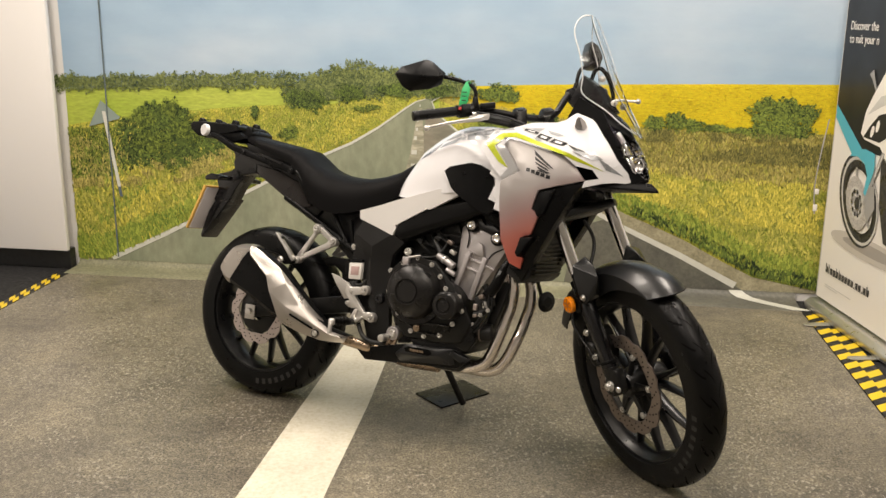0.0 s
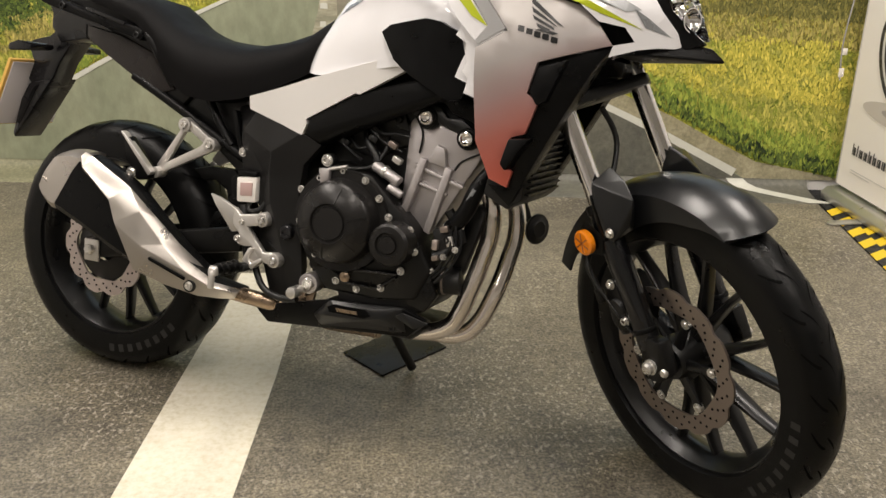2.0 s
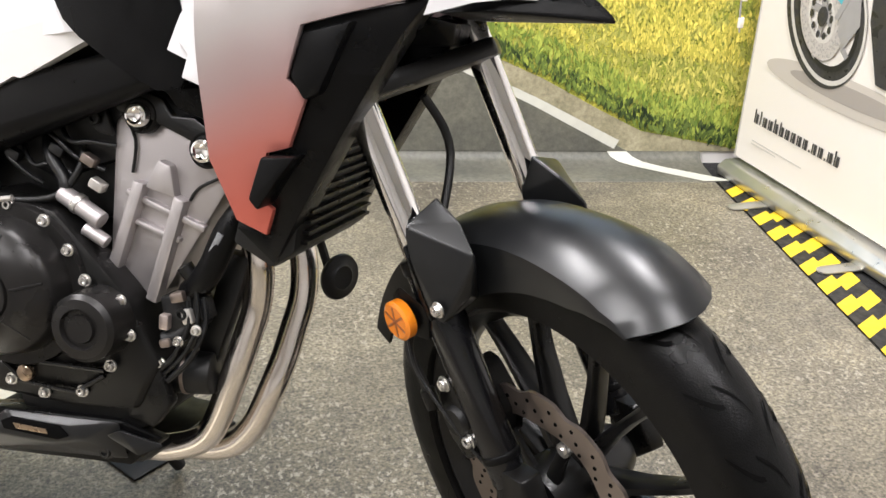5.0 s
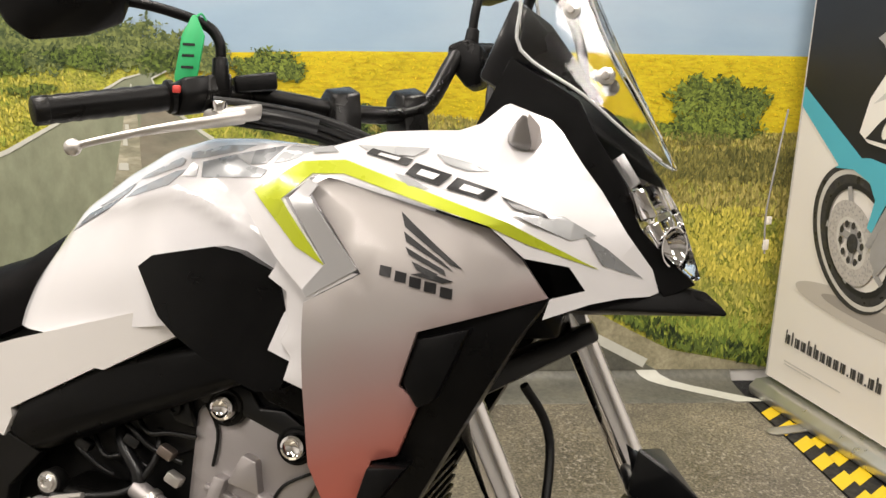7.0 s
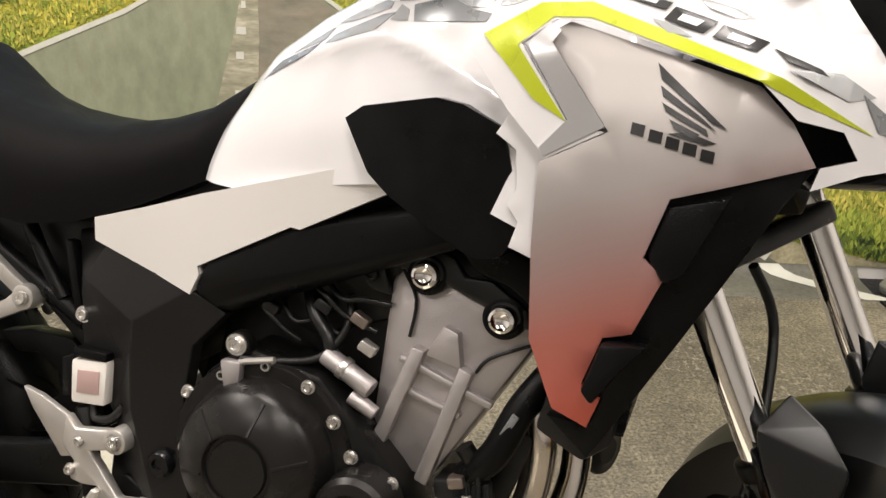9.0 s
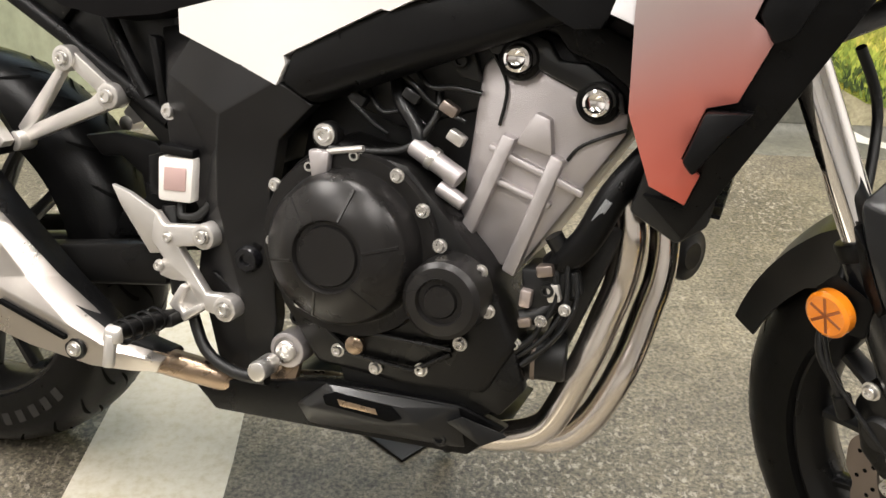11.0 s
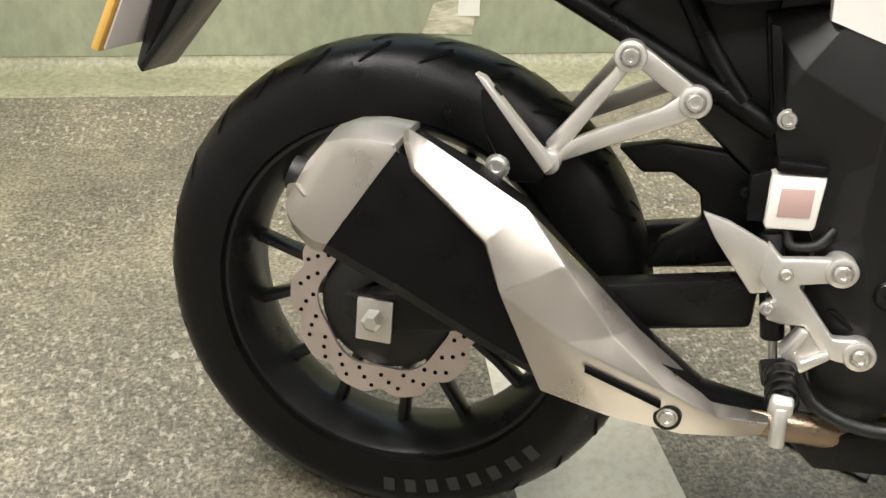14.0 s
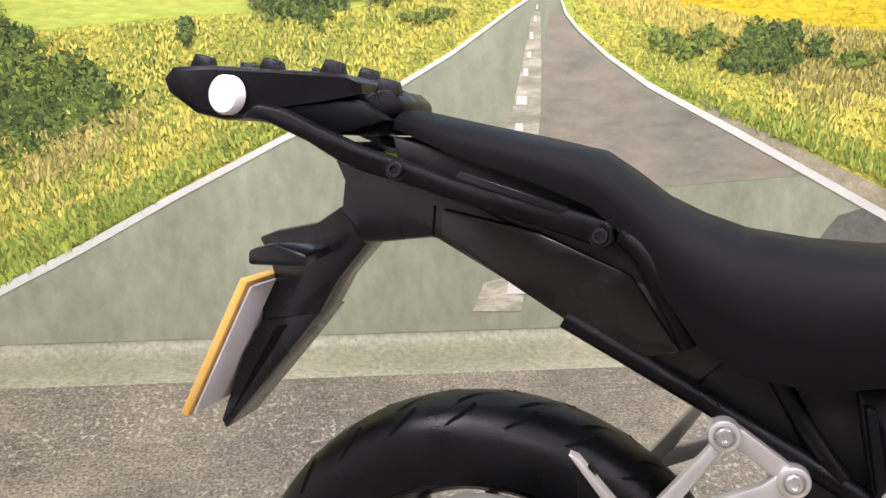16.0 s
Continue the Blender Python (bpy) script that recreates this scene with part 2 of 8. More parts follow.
def tube(pts, r, seg=12, n=6, caps=True, flat=1.0, bm=None):
    """A round bar swept along points; r: one radius or one a point."""
    path = smooth_path(pts, n) if n > 1 else [Vector(p) for p in pts]
    rs = [float(r)] * len(path) if isinstance(r, (int, float)) else [float(np.interp(i, np.linspace(0, len(path) - 1, len(r)), r)) for i in range(len(path))]
    b = bmesh.new()
    rings, up = [], None
    for i, p in enumerate(path):
        d = (path[min(i + 1, len(path) - 1)] - path[max(i - 1, 0)]).normalized()
        if up is None:
            up = d.orthogonal().normalized()
        up = (up - d * up.dot(d)).normalized()
        side = d.cross(up)
        rings.append([b.verts.new(p + rs[i] * (math.cos(a) * up + flat * math.sin(a) * side)) for a in [2 * math.pi * k / seg for k in range(seg)]])
    for p, q in zip(rings, rings[1:]):
        for k in range(seg):
            b.faces.new((p[k], p[(k + 1) % seg], q[(k + 1) % seg], q[k]))
    if caps:
        b.faces.new(rings[0])
        b.faces.new(rings[-1][::-1])
    return join(bm, b)


def loft(rings, caps=True, bm=None, close=True):
    """Skins rings of points, all of one length."""
    b = bmesh.new()
    vs = [[b.verts.new(p) for p in ring] for ring in rings]
    n = len(vs[0])
    for p, q in zip(vs, vs[1:]):
        for k in range(n if close else n - 1):
            b.faces.new((p[k], p[(k + 1) % n], q[(k + 1) % n], q[k]))
    if caps:
        b.faces.new(vs[0])
        b.faces.new(vs[-1][::-1])
    bmesh.ops.remove_doubles(b, verts=b.verts, dist=1e-6)
    return join(bm, b)


def hull(pts, w=0.004, bm=None):
    """A faceted solid round points, with rounded edges."""
    b = bmesh.new()
    for p in pts:
        b.verts.new(p)
    r = bmesh.ops.convex_hull(b, input=b.verts)
    bmesh.ops.delete(b, geom=[v for v in b.verts if not v.link_faces], context="VERTS")
    bmesh.ops.dissolve_limit(b, angle_limit=radians(4), verts=b.verts, edges=b.edges)
    bevel(b, w, 2, 12)
    return join(bm, b)


def facets(pts, polys, thick, w=0.002):
    """A folded shell: named corners, and faces as strings of their names."""
    b = bmesh.new()
    vs = {k: b.verts.new(p) for k, p in pts.items()}
    for f in polys:
        b.faces.new([vs[c] for c in f])
    bmesh.ops.recalc_face_normals(b, faces=b.faces)
    if sum(f.normal.y * f.calc_area() for f in b.faces) > 0:
        bmesh.ops.reverse_faces(b, faces=b.faces)
    back = bmesh.ops.extrude_face_region(b, geom=b.faces[:])
    for v in back["geom"]:
        if isinstance(v, bmesh.types.BMVert):
            v.co.y += thick
    bmesh.ops.recalc_face_normals(b, faces=b.faces)
    return bevel(b, w, 2, 7)


def bolt_mesh(x, y, z, r=0.008, side=-1, h=0.006, bm=None):
    """A socket bolt head that faces along y."""
    s = side
    return lathe([(0, y + s * h * 0.4), (r * 0.5, y + s * h * 0.4), (r * 0.55, y + s * h), (r * 0.88, y + s * h), (r, y + s * h * 0.7), (r, y), (r * 1.35, y), (r * 1.35, y - s * 0.002), (0, y - s * 0.002)], 14, False, x, z, bm)


M_SILVERPAINT = mat("silver_trim_paint", (0.55, 0.55, 0.56), 0.3, 0.6, 0.2, 6, 0.06)
M_SATIN = mat("satin_dark_grey_plastic", (0.0065, 0.0068, 0.0073), 0.31, 0.0, 0.0, 20, 0.02, 0.03, 900, spec=0.45)

# ---------------------------------------------------------------- the room
WM = pose(0, 4.4290, 0, 0, 0, -5.470)          # the mural wall: x along it, y into it


def nodes(m):
    return m.node_tree, m.node_tree.nodes["Principled BSDF"]


def noise_node(nt, scale, detail=5, stretch=(1, 1, 1), rough=0.55):
    tc = nt.nodes.new("ShaderNodeTexCoord")
    mp = nt.nodes.new("ShaderNodeMapping")
    mp.inputs["Scale"].default_value = stretch
    n = nt.nodes.new("ShaderNodeTexNoise")
    n.inputs["Scale"].default_value, n.inputs["Detail"].default_value, n.inputs["Roughness"].default_value = scale, detail, rough
    nt.links.new(tc.outputs["Object"], mp.inputs[0])
    nt.links.new(mp.outputs[0], n.inputs["Vector"])
    return n


def ramp_node(nt, fac, stops):
    r = nt.nodes.new("ShaderNodeValToRGB")
    e = r.color_ramp.elements
    e[0].position, e[0].color = stops[0][0], (*stops[0][1], 1)
    e[1].position, e[1].color = stops[-1][0], (*stops[-1][1], 1)
    for p, c in stops[1:-1]:
        e.new(p).color = (*c, 1)
    nt.links.new(fac, r.inputs[0])
    return r.outputs[0]


def mix_node(nt, kind, fac, a, b):
    x = nt.nodes.new("ShaderNodeMix")
    x.data_type, x.blend_type = "RGBA", kind
    if isinstance(fac, (int, float)):
        x.inputs["Factor"].default_value = fac
    else:
        nt.links.new(fac, x.inputs["Factor"])
    nt.links.new(a, x.inputs["A"])
    nt.links.new(b, x.inputs["B"])
    return x.outputs["Result"]


def speckled(name, big, small, scale_big, scale_small, rough=0.5, bump=0.2, stretch=(1, 1, 1), contrast="OVERLAY", amount=0.7):
    """Two scales of colour: broad blotches and a fine grain."""
    m = mat(name, (0.5, 0.5, 0.5), rough)
    nt, b = nodes(m)
    n1, n2 = noise_node(nt, scale_big, 4, stretch), noise_node(nt, scale_small, 6, stretch, 0.65)
    c = mix_node(nt, contrast, amount, ramp_node(nt, n1.outputs["Fac"], big), ramp_node(nt, n2.outputs["Fac"], small))
    nt.links.new(c, b.inputs["Base Color"])
    if bump:
        bp = nt.nodes.new("ShaderNodeBump")
        bp.inputs["Strength"].default_value, bp.inputs["Distance"].default_value = bump, 0.002
        nt.links.new(n2.outputs["Fac"], bp.inputs["Height"])
        nt.links.new(bp.outputs[0], b.inputs["Normal"])
    return m


def asphalt(name, tones, light=0.85):
    """Printed road surface: broad stains, patchy wear, fine stone grain and pale chips."""
    m = mat(name, (0.3, 0.3, 0.3), 0.45)
    nt, b = nodes(m)
    n0, n1, n2, n3, n4, n5 = noise_node(nt, 0.8, 5), noise_node(nt, 3.2, 7, (1, 1, 1), 0.62), noise_node(nt, 130, 4, (1, 1, 1), 0.7), noise_node(nt, 75, 3, (1, 0.7, 1), 0.7), noise_node(nt, 2.1, 4), noise_node(nt, 22, 6, (1, 1, 1), 0.7)
    c = ramp_node(nt, n0.outputs["Fac"], tones)
    c = mix_node(nt, "OVERLAY", 0.5, c, ramp_node(nt, n1.outputs["Fac"], [(0.30, (0.22, 0.22, 0.25)), (0.42, (0.42, 0.42, 0.44)), (0.55, (0.54, 0.54, 0.53)), (0.68, (0.72, 0.70, 0.66))]))
    c = mix_node(nt, "OVERLAY", 0.5, c, ramp_node(nt, n5.outputs["Fac"], [(0.34, (0.16, 0.16, 0.17)), (0.47, (0.46, 0.46, 0.46)), (0.56, (0.56, 0.56, 0.55)), (0.68, (0.85, 0.84, 0.80))]))
    c = mix_node(nt, "OVERLAY", 0.6, c, ramp_node(nt, n2.outputs["Fac"], [(0.38, (0.0, 0.0, 0.01)), (0.46, (0.34, 0.34, 0.34)), (0.54, (0.62, 0.62, 0.61)), (0.61, (1.0, 1.0, 0.96))]))
    # pale chips gather in worn patches
    worn = ramp_node(nt, n4.outputs["Fac"], [(0.40, (0.15, 0.15, 0.15)), (0.60, (light, light, light))])
    chip = mix_node(nt, "MULTIPLY", 1.0, ramp_node(nt, n3.outputs["Fac"], [(0.555, (0, 0, 0)), (0.62, (0.85, 0.85, 0.85))]), worn)
    paint = nt.nodes.new("ShaderNodeRGB")
    paint.outputs[0].default_value = (0.46, 0.42, 0.34, 1)
    c = mix_node(nt, "MIX", chip, c, paint.outputs[0])
    nt.links.new(c, b.inputs["Base Color"])
    mr = nt.nodes.new("ShaderNodeMapRange")
    mr.inputs[3].default_value, mr.inputs[4].default_value = 0.3, 0.55
    nt.links.new(n1.outputs["Fac"], mr.inputs[0])
    nt.links.new(mr.outputs[0], b.inputs["Roughness"])
    return m


M_FLOOR = asphalt("printed_asphalt_vinyl", [(0.32, (0.112, 0.099, 0.074)), (0.5, (0.152, 0.135, 0.101)), (0.66, (0.195, 0.173, 0.130))])
M_STRIPE = speckled("worn_white_road_paint", [(0.3, (0.60, 0.56, 0.45)), (0.7, (0.74, 0.70, 0.58))], [(0.3, (0.3, 0.3, 0.3)), (0.5, (0.5, 0.5, 0.5)), (0.75, (0.65, 0.65, 0.65))], 4, 60, 0.42, 0.05)
M_STEP = speckled("printed_asphalt_skirting", [(0.3, (0.20, 0.20, 0.125)), (0.7, (0.28, 0.27, 0.175))], [(0.35, (0.3, 0.3, 0.3)), (0.7, (0.7, 0.7, 0.7))], 3, 70, 0.5, 0.05)
M_CARPET = mat("black_carpet", (0.012, 0.012, 0.013), 0.95, noise_scale=60, noise_amt=0.3, bump=0.5, bump_scale=500)
M_PLAINWALL = mat("grey_wall_paint", (0.70, 0.68, 0.65), 0.7, noise_scale=2, noise_amt=0.04)
M_BOARD = mat("white_display_board", (0.82, 0.80, 0.78), 0.5, noise_scale=2, noise_amt=0.03)
M_BLACKTAPE = mat("black_tape", (0.015, 0.015, 0.015), 0.5, noise_scale=40, noise_amt=0.2)
M_YELTAPE = mat("yellow_tape", (0.78, 0.55, 0.02), 0.45, noise_scale=30, noise_amt=0.15)
M_ALU = mat("anodised_aluminium", (0.55, 0.54, 0.50), 0.35, 0.8, noise_scale=30, noise_amt=0.1)

# prints of the mural
M_SKY = speckled("print_sky", [(0.3, (0.27, 0.40, 0.54)), (0.5, (0.34, 0.47, 0.60)), (0.72, (0.48, 0.57, 0.66))], [(0.2, (0.45, 0.45, 0.45)), (0.8, (0.55, 0.55, 0.55))], 1.1, 9, 0.55, 0, (0.5, 1, 1.6))
M_FIELDGREEN = speckled("print_green_field", [(0.3, (0.33, 0.43, 0.05)), (0.7, (0.48, 0.53, 0.10))], [(0.3, (0.32, 0.32, 0.3)), (0.7, (0.66, 0.66, 0.6))], 4, 60, 0.55, 0, (0.35, 1, 1.6))
M_RAPE = speckled("print_rape_field", [(0.3, (0.56, 0.45, 0.01)), (0.7, (0.75, 0.58, 0.015))], [(0.33, (0.22, 0.25, 0.1)), (0.5, (0.5, 0.5, 0.5)), (0.7, (0.62, 0.62, 0.6))], 5, 80, 0.55, 0, (0.4, 1, 1.6))
M_MEADOW = speckled("print_meadow", [(0.3, (0.14, 0.21, 0.03)), (0.45, (0.30, 0.35, 0.05)), (0.58, (0.50, 0.47, 0.07)), (0.72, (0.26, 0.33, 0.05))],
                    [(0.36, (0.10, 0.12, 0.05)), (0.5, (0.5, 0.5, 0.45)), (0.66, (0.85, 0.8, 0.6))], 3.2, 120, 0.55, 0, (1.0, 1, 1.6), amount=0.8)
M_GOLDGRASS = speckled("print_golden_grass", [(0.3, (0.24, 0.22, 0.05)), (0.5, (0.42, 0.35, 0.08)), (0.7, (0.54, 0.45, 0.10))],
                       [(0.36, (0.12, 0.12, 0.06)), (0.5, (0.5, 0.5, 0.45)), (0.66, (0.82, 0.78, 0.6))], 4, 130, 0.55, 0, (1.6, 1, 0.7), amount=0.8)
M_ROADPRINT = speckled("print_road", [(0.3, (0.22, 0.245, 0.165)), (0.7, (0.31, 0.325, 0.225))], [(0.3, (0.38, 0.38, 0.38)), (0.7, (0.6, 0.6, 0.6))], 3, 30, 0.5, 0, (1, 1, 0.5))
M_ROADDARK = speckled("print_road_dark", [(0.3, (0.10, 0.10, 0.085)), (0.7, (0.17, 0.165, 0.13))], [(0.3, (0.3, 0.3, 0.3)), (0.7, (0.65, 0.65, 0.65))], 5, 60, 0.5, 0)
M_LINEPRINT = mat("print_white_line", (0.62, 0.62, 0.55), 0.55, noise_scale=40, noise_amt=0.15)
M_VERGE = speckled("print_gravel_verge", [(0.3, (0.26, 0.24, 0.15)), (0.7, (0.40, 0.36, 0.24))], [(0.3, (0.3, 0.3, 0.3)), (0.7, (0.7, 0.7, 0.7))], 12, 90, 0.5, 0)


def leaf_material(name, dark, light, patch=0.35, scale=6.0):
    """Colour that changes from leaf to leaf and, more broadly, from patch to patch."""
    m = mat(name, light, 0.55)
    nt, b = nodes(m)
    g = nt.nodes.new("ShaderNodeNewGeometry")
    n = noise_node(nt, scale, 4)
    ad = nt.nodes.new("ShaderNodeMath")
    ad.operation = "MULTIPLY_ADD"
    nt.links.new(n.outputs["Fac"], ad.inputs[0])
    ad.inputs[1].default_value = patch * 2
    nt.links.new(g.outputs["Random Per Island"], ad.inputs[2])
    sb = nt.nodes.new("ShaderNodeMath")
    sb.operation = "SUBTRACT"
    nt.links.new(ad.outputs[0], sb.inputs[0])
    sb.inputs[1].default_value = patch
    nt.links.new(ramp_node(nt, sb.outputs[0], [(0.0, dark), (0.6, tuple((a + c) / 2 for a, c in zip(dark, light))), (1.0, light)]), b.inputs["Base Color"])
    return m


M_LEAF = leaf_material("print_leaves", (0.010, 0.028, 0.004), (0.26, 0.33, 0.05))
M_LEAFFAR = leaf_material("print_far_trees", (0.035, 0.062, 0.022), (0.26, 0.30, 0.09), 0.4, 9.0)
M_LEAFDARK = leaf_material("print_leaves_dark", (0.006, 0.020, 0.004), (0.17, 0.24, 0.04))
M_TUFT = leaf_material("print_grass_tufts", (0.24, 0.27, 0.045), (0.70, 0.63, 0.13))
M_TUFTGREEN = leaf_material("print_green_tufts", (0.11, 0.18, 0.022), (0.45, 0.51, 0.08))
M_TUFTBROWN = leaf_material("print_dry_grass", (0.15, 0.145, 0.03), (0.62, 0.52, 0.15))
M_TUFTSHADE = leaf_material("print_shadowed_grass", (0.07, 0.075, 0.018), (0.30, 0.27, 0.07))
M_TUFTYEL = leaf_material("print_yellow_flowers", (0.42, 0.40, 0.05), (0.86, 0.73, 0.13))
M_RAPEFLECK = leaf_material("print_rape_flowers", (0.42, 0.36, 0.01), (0.88, 0.66, 0.015), 0.2)
M_ROADWORN = speckled("print_road_worn", [(0.3, (0.17, 0.17, 0.13)), (0.5, (0.25, 0.235, 0.18)), (0.7, (0.30, 0.25, 0.19))], [(0.3, (0.36, 0.36, 0.36)), (0.7, (0.62, 0.62, 0.62))], 4, 26, 0.5, 0, (0.6, 1, 1.6))
M_WORNPAINT = speckled("print_worn_paint", [(0.38, (0.27, 0.265, 0.19)), (0.52, (0.36, 0.34, 0.25)), (0.6, (0.50, 0.47, 0.36))], [(0.3, (0.35, 0.35, 0.35)), (0.7, (0.65, 0.65, 0.65))], 14, 60, 0.5, 0, (0.5, 1, 1.8))
# painted shade for the sheet's seam; also the dark print of the post foot
M_SEAMSHADE_POST = mat("seam_shade_and_post_print", (0.10, 0.13, 0.14), 0.7)
M_SIGNBACK = mat("print_sign", (0.24, 0.30, 0.27), 0.5, noise_scale=30, noise_amt=0.1)


def slab(name, outline, z0, z1, material, label="", kind="structure", smooth=0):
    b = bmesh.new()
    f = b.faces.new([b.verts.new((x, y, z0)) for x, y in outline])
    r = bmesh.ops.extrude_face_region(b, geom=[f])
    for v in r["geom"]:
        if isinstance(v, bmesh.types.BMVert):
            v.co.z = z1
    o = part(name, b, material, smooth=smooth)
    return tagged(o, label, "", "", kind)


def wall_box(name, x0, x1, y0, y1, z0, z1, material, label, m=None):
    b = box((x0 + x1) / 2, (y0 + y1) / 2, (z0 + z1) / 2, x1 - x0, y1 - y0, z1 - z0, 0.0)
    o = part(name, b, material, smooth=0)
    if m is not None:
        o.matrix_world = m
    return tagged(o, label, "wall", "", "structure")


tagged(slab("floor", [(-3.4, -2.6), (3.4, -2.6), (3.4, 4.1), (-3.4, 4.754)], -0.1, -0.004, M_CARPET, "black carpet floor of the showroom"), category="floor")
vin = slab("floor_vinyl", [(-2.55, -2.55), (1.275, -2.55), (1.772, 4.259), (-2.10, 4.63)], -0.004, 0.0, M_FLOOR, "floor vinyl printed as worn asphalt road")
tagged(vin, category="floor")
wall_box("wall_north", -3.6, 3.7, 0.0, 0.15, -0.1, 2.85, M_PLAINWALL, "plain wall that carries the mural", WM)
wall_box("wall_south", -3.55, 3.55, -2.75, -2.6, -0.1, 2.85, M_PLAINWALL, "plain showroom wall behind the walk")
wall_box("wall_west", -3.55, -3.4, -2.6, 4.75, -0.1, 2.85, M_PLAINWALL, "plain showroom side wall")
wall_box("wall_east", 3.4, 3.55, -2.6, 4.1, -0.1, 2.85, M_PLAINWALL, "plain showroom side wall")
ce = part("ceiling", box(0, 1.15, 2.9, 7.1, 7.8, 0.1, 0), mat("ceiling_tiles", (0.78, 0.77, 0.75), 0.8, noise_scale=3, noise_amt=0.05), smooth=0)
tagged(ce, "plain white showroom ceiling", "ceiling", "", "structure")
for lx_, ly_ in LAMPS:
    fx = thing("ceiling_light", pose(lx_, ly_, 2.78), "rectangular fluorescent ceiling light fitting", "ceiling light", "ceiling lights")
    part("light_housing", box(0, 0, 0.04, 0.34, 1.26, 0.06, 0.004), M_BOARD, fx)

# the mural's sheet curves out at its foot and runs a hand's width over the floor
COVE = [(0.002, 0.062), (0.006, 0.040), (0.016, 0.022), (0.034, 0.010), (0.065, 0.005), (0.12, 0.0035), (0.19, 0.0025), (0.192, 0.0004)]


def cove_strip(name, u0, u1, material, label, lift=0.0):
    b = bmesh.new()
    n = max(2, int((u1 - u0) / 0.1))
    rows = [[b.verts.new((u0 + (u1 - u0) * i / n, -d - lift, z + lift)) for d, z in COVE] for i in range(n + 1)]
    for p, q in zip(rows, rows[1:]):
        for k in range(len(COVE) - 1):
            b.faces.new((p[k], q[k], q[k + 1], p[k + 1]))
    o = part(name, b, material, smooth=60)
    o.matrix_world = WM
    return tagged(o, label, "skirting", "", "structure")


cove_strip("baseboard", -2.10, 0.70, M_STEP, "foot of the mural sheet curving onto the floor")
cove_strip("baseboard", 0.70, 1.79, M_ROADDARK, "foot of the mural sheet printed with dark road")

# ---- mural
mural = thing("wall_mural", WM, "large printed mural of a country road through yellow fields", "mural")


def flat(name, outline, y, material, label=""):
    b = bmesh.new()
    f = b.faces.new([b.verts.new((x, y, z)) for x, z in outline])
    r = bmesh.ops.extrude_face_region(b, geom=[f])
    for v in r["geom"]:
        if isinstance(v, bmesh.types.BMVert):
            v.co.y = y + 0.0008
    return part(name, b, material, mural, label, smooth=0)


ROAD_L = [(-1.90, 0.05), (-1.59, 0.197), (-1.35, 0.318), (-1.11, 0.450), (-0.81, 0.606), (-0.51, 0.740), (-0.365, 0.826), (-0.22, 0.930), (-0.17, 0.962), (-0.12, 0.977)]
ROAD_R = [(-0.045, 0.988), (-0.088, 0.965), (-0.072, 0.925), (-0.032, 0.880), (0.045, 0.816), (0.163, 0.737), (0.414, 0.608), (0.89, 0.354), (1.20, 0.212), (1.49, 0.064)]
flat("sky", [(-2.1, 0.9), (2.5, 0.9), (2.5, 2.8), (-2.1, 2.8)], -0.001, M_SKY, "pale blue sky with soft cloud")
flat("green_field", [(-2.1, 0.70), (0.03, 0.8), (0.03, 1.03), (-0.88, 1.03), (-1.5, 1.016), (-2.1, 0.985)], -0.0025, M_FIELDGREEN, "bright green crop field")
flat("rape_field", [(0.05, 0.7), (2.5, 0.7), (2.5, 1.10), (1.88, 1.089), (1.3, 1.080), (0.47, 1.061), (0.10, 1.045), (-0.02, 1.0)], -0.0025, M_RAPE, "yellow flowering rape field")
flat("meadow", [(-2.1, 0.04), (-0.1, 0.04), (-0.1, 0.985), (-0.28, 0.992), (-0.46, 0.965), (-0.70, 0.925), (-0.88, 0.93), (-1.1, 0.915), (-1.48, 0.88), (-1.84, 0.84), (-2.1, 0.79)], -0.004, M_MEADOW)
flat("golden_grass", [(-0.05, 0.04), (2.5, 0.04), (2.5, 0.88), (1.5, 0.83), (1.0, 0.855), (0.5, 0.90), (0.2, 0.96), (-0.05, 0.99)], -0.004, M_GOLDGRASS)
flat("meadow", [(0.0, 0.5), (0.4, 0.45), (1.0, 0.3), (1.5, 0.04), (2.5, 0.04), (2.5, 0.52), (1.45, 0.60), (0.9, 0.66), (0.5, 0.76), (0.15, 0.90), (-0.05, 0.97)], -0.0055, M_MEADOW)
flat("gravel_verge", [(0.30, 0.70), (0.62, 0.55), (0.928, 0.411), (1.08, 0.35), (1.22, 0.29), (1.42, 0.185), (1.571, 0.112), (1.881, 0.055), (1.95, 0.04), (1.45, 0.04), (0.9, 0.3), (0.4, 0.58)], -0.007, M_VERGE, "brown gravel verge")
flat("road", ROAD_L + ROAD_R + [(1.53, 0.04), (-1.92, 0.04)], -0.0085, M_ROADPRINT, "grey-green asphalt road running into the distance")
flat("road_patch", [(-0.16, 0.50), (-0.135, 0.72), (-0.115, 0.93), (-0.09, 0.93), (-0.04, 0.872), (0.045, 0.80), (0.163, 0.722), (0.414, 0.592), (0.62, 0.482), (0.30, 0.46), (0.05, 0.44)], -0.0092, M_ROADWORN)
flat("road_patch", [(0.62, 0.04), (0.66, 0.24), (0.74, 0.36), (0.82, 0.385), (1.18, 0.215), (1.48, 0.066), (1.53, 0.04)], -0.0098, M_ROADDARK, "dark patched asphalt")


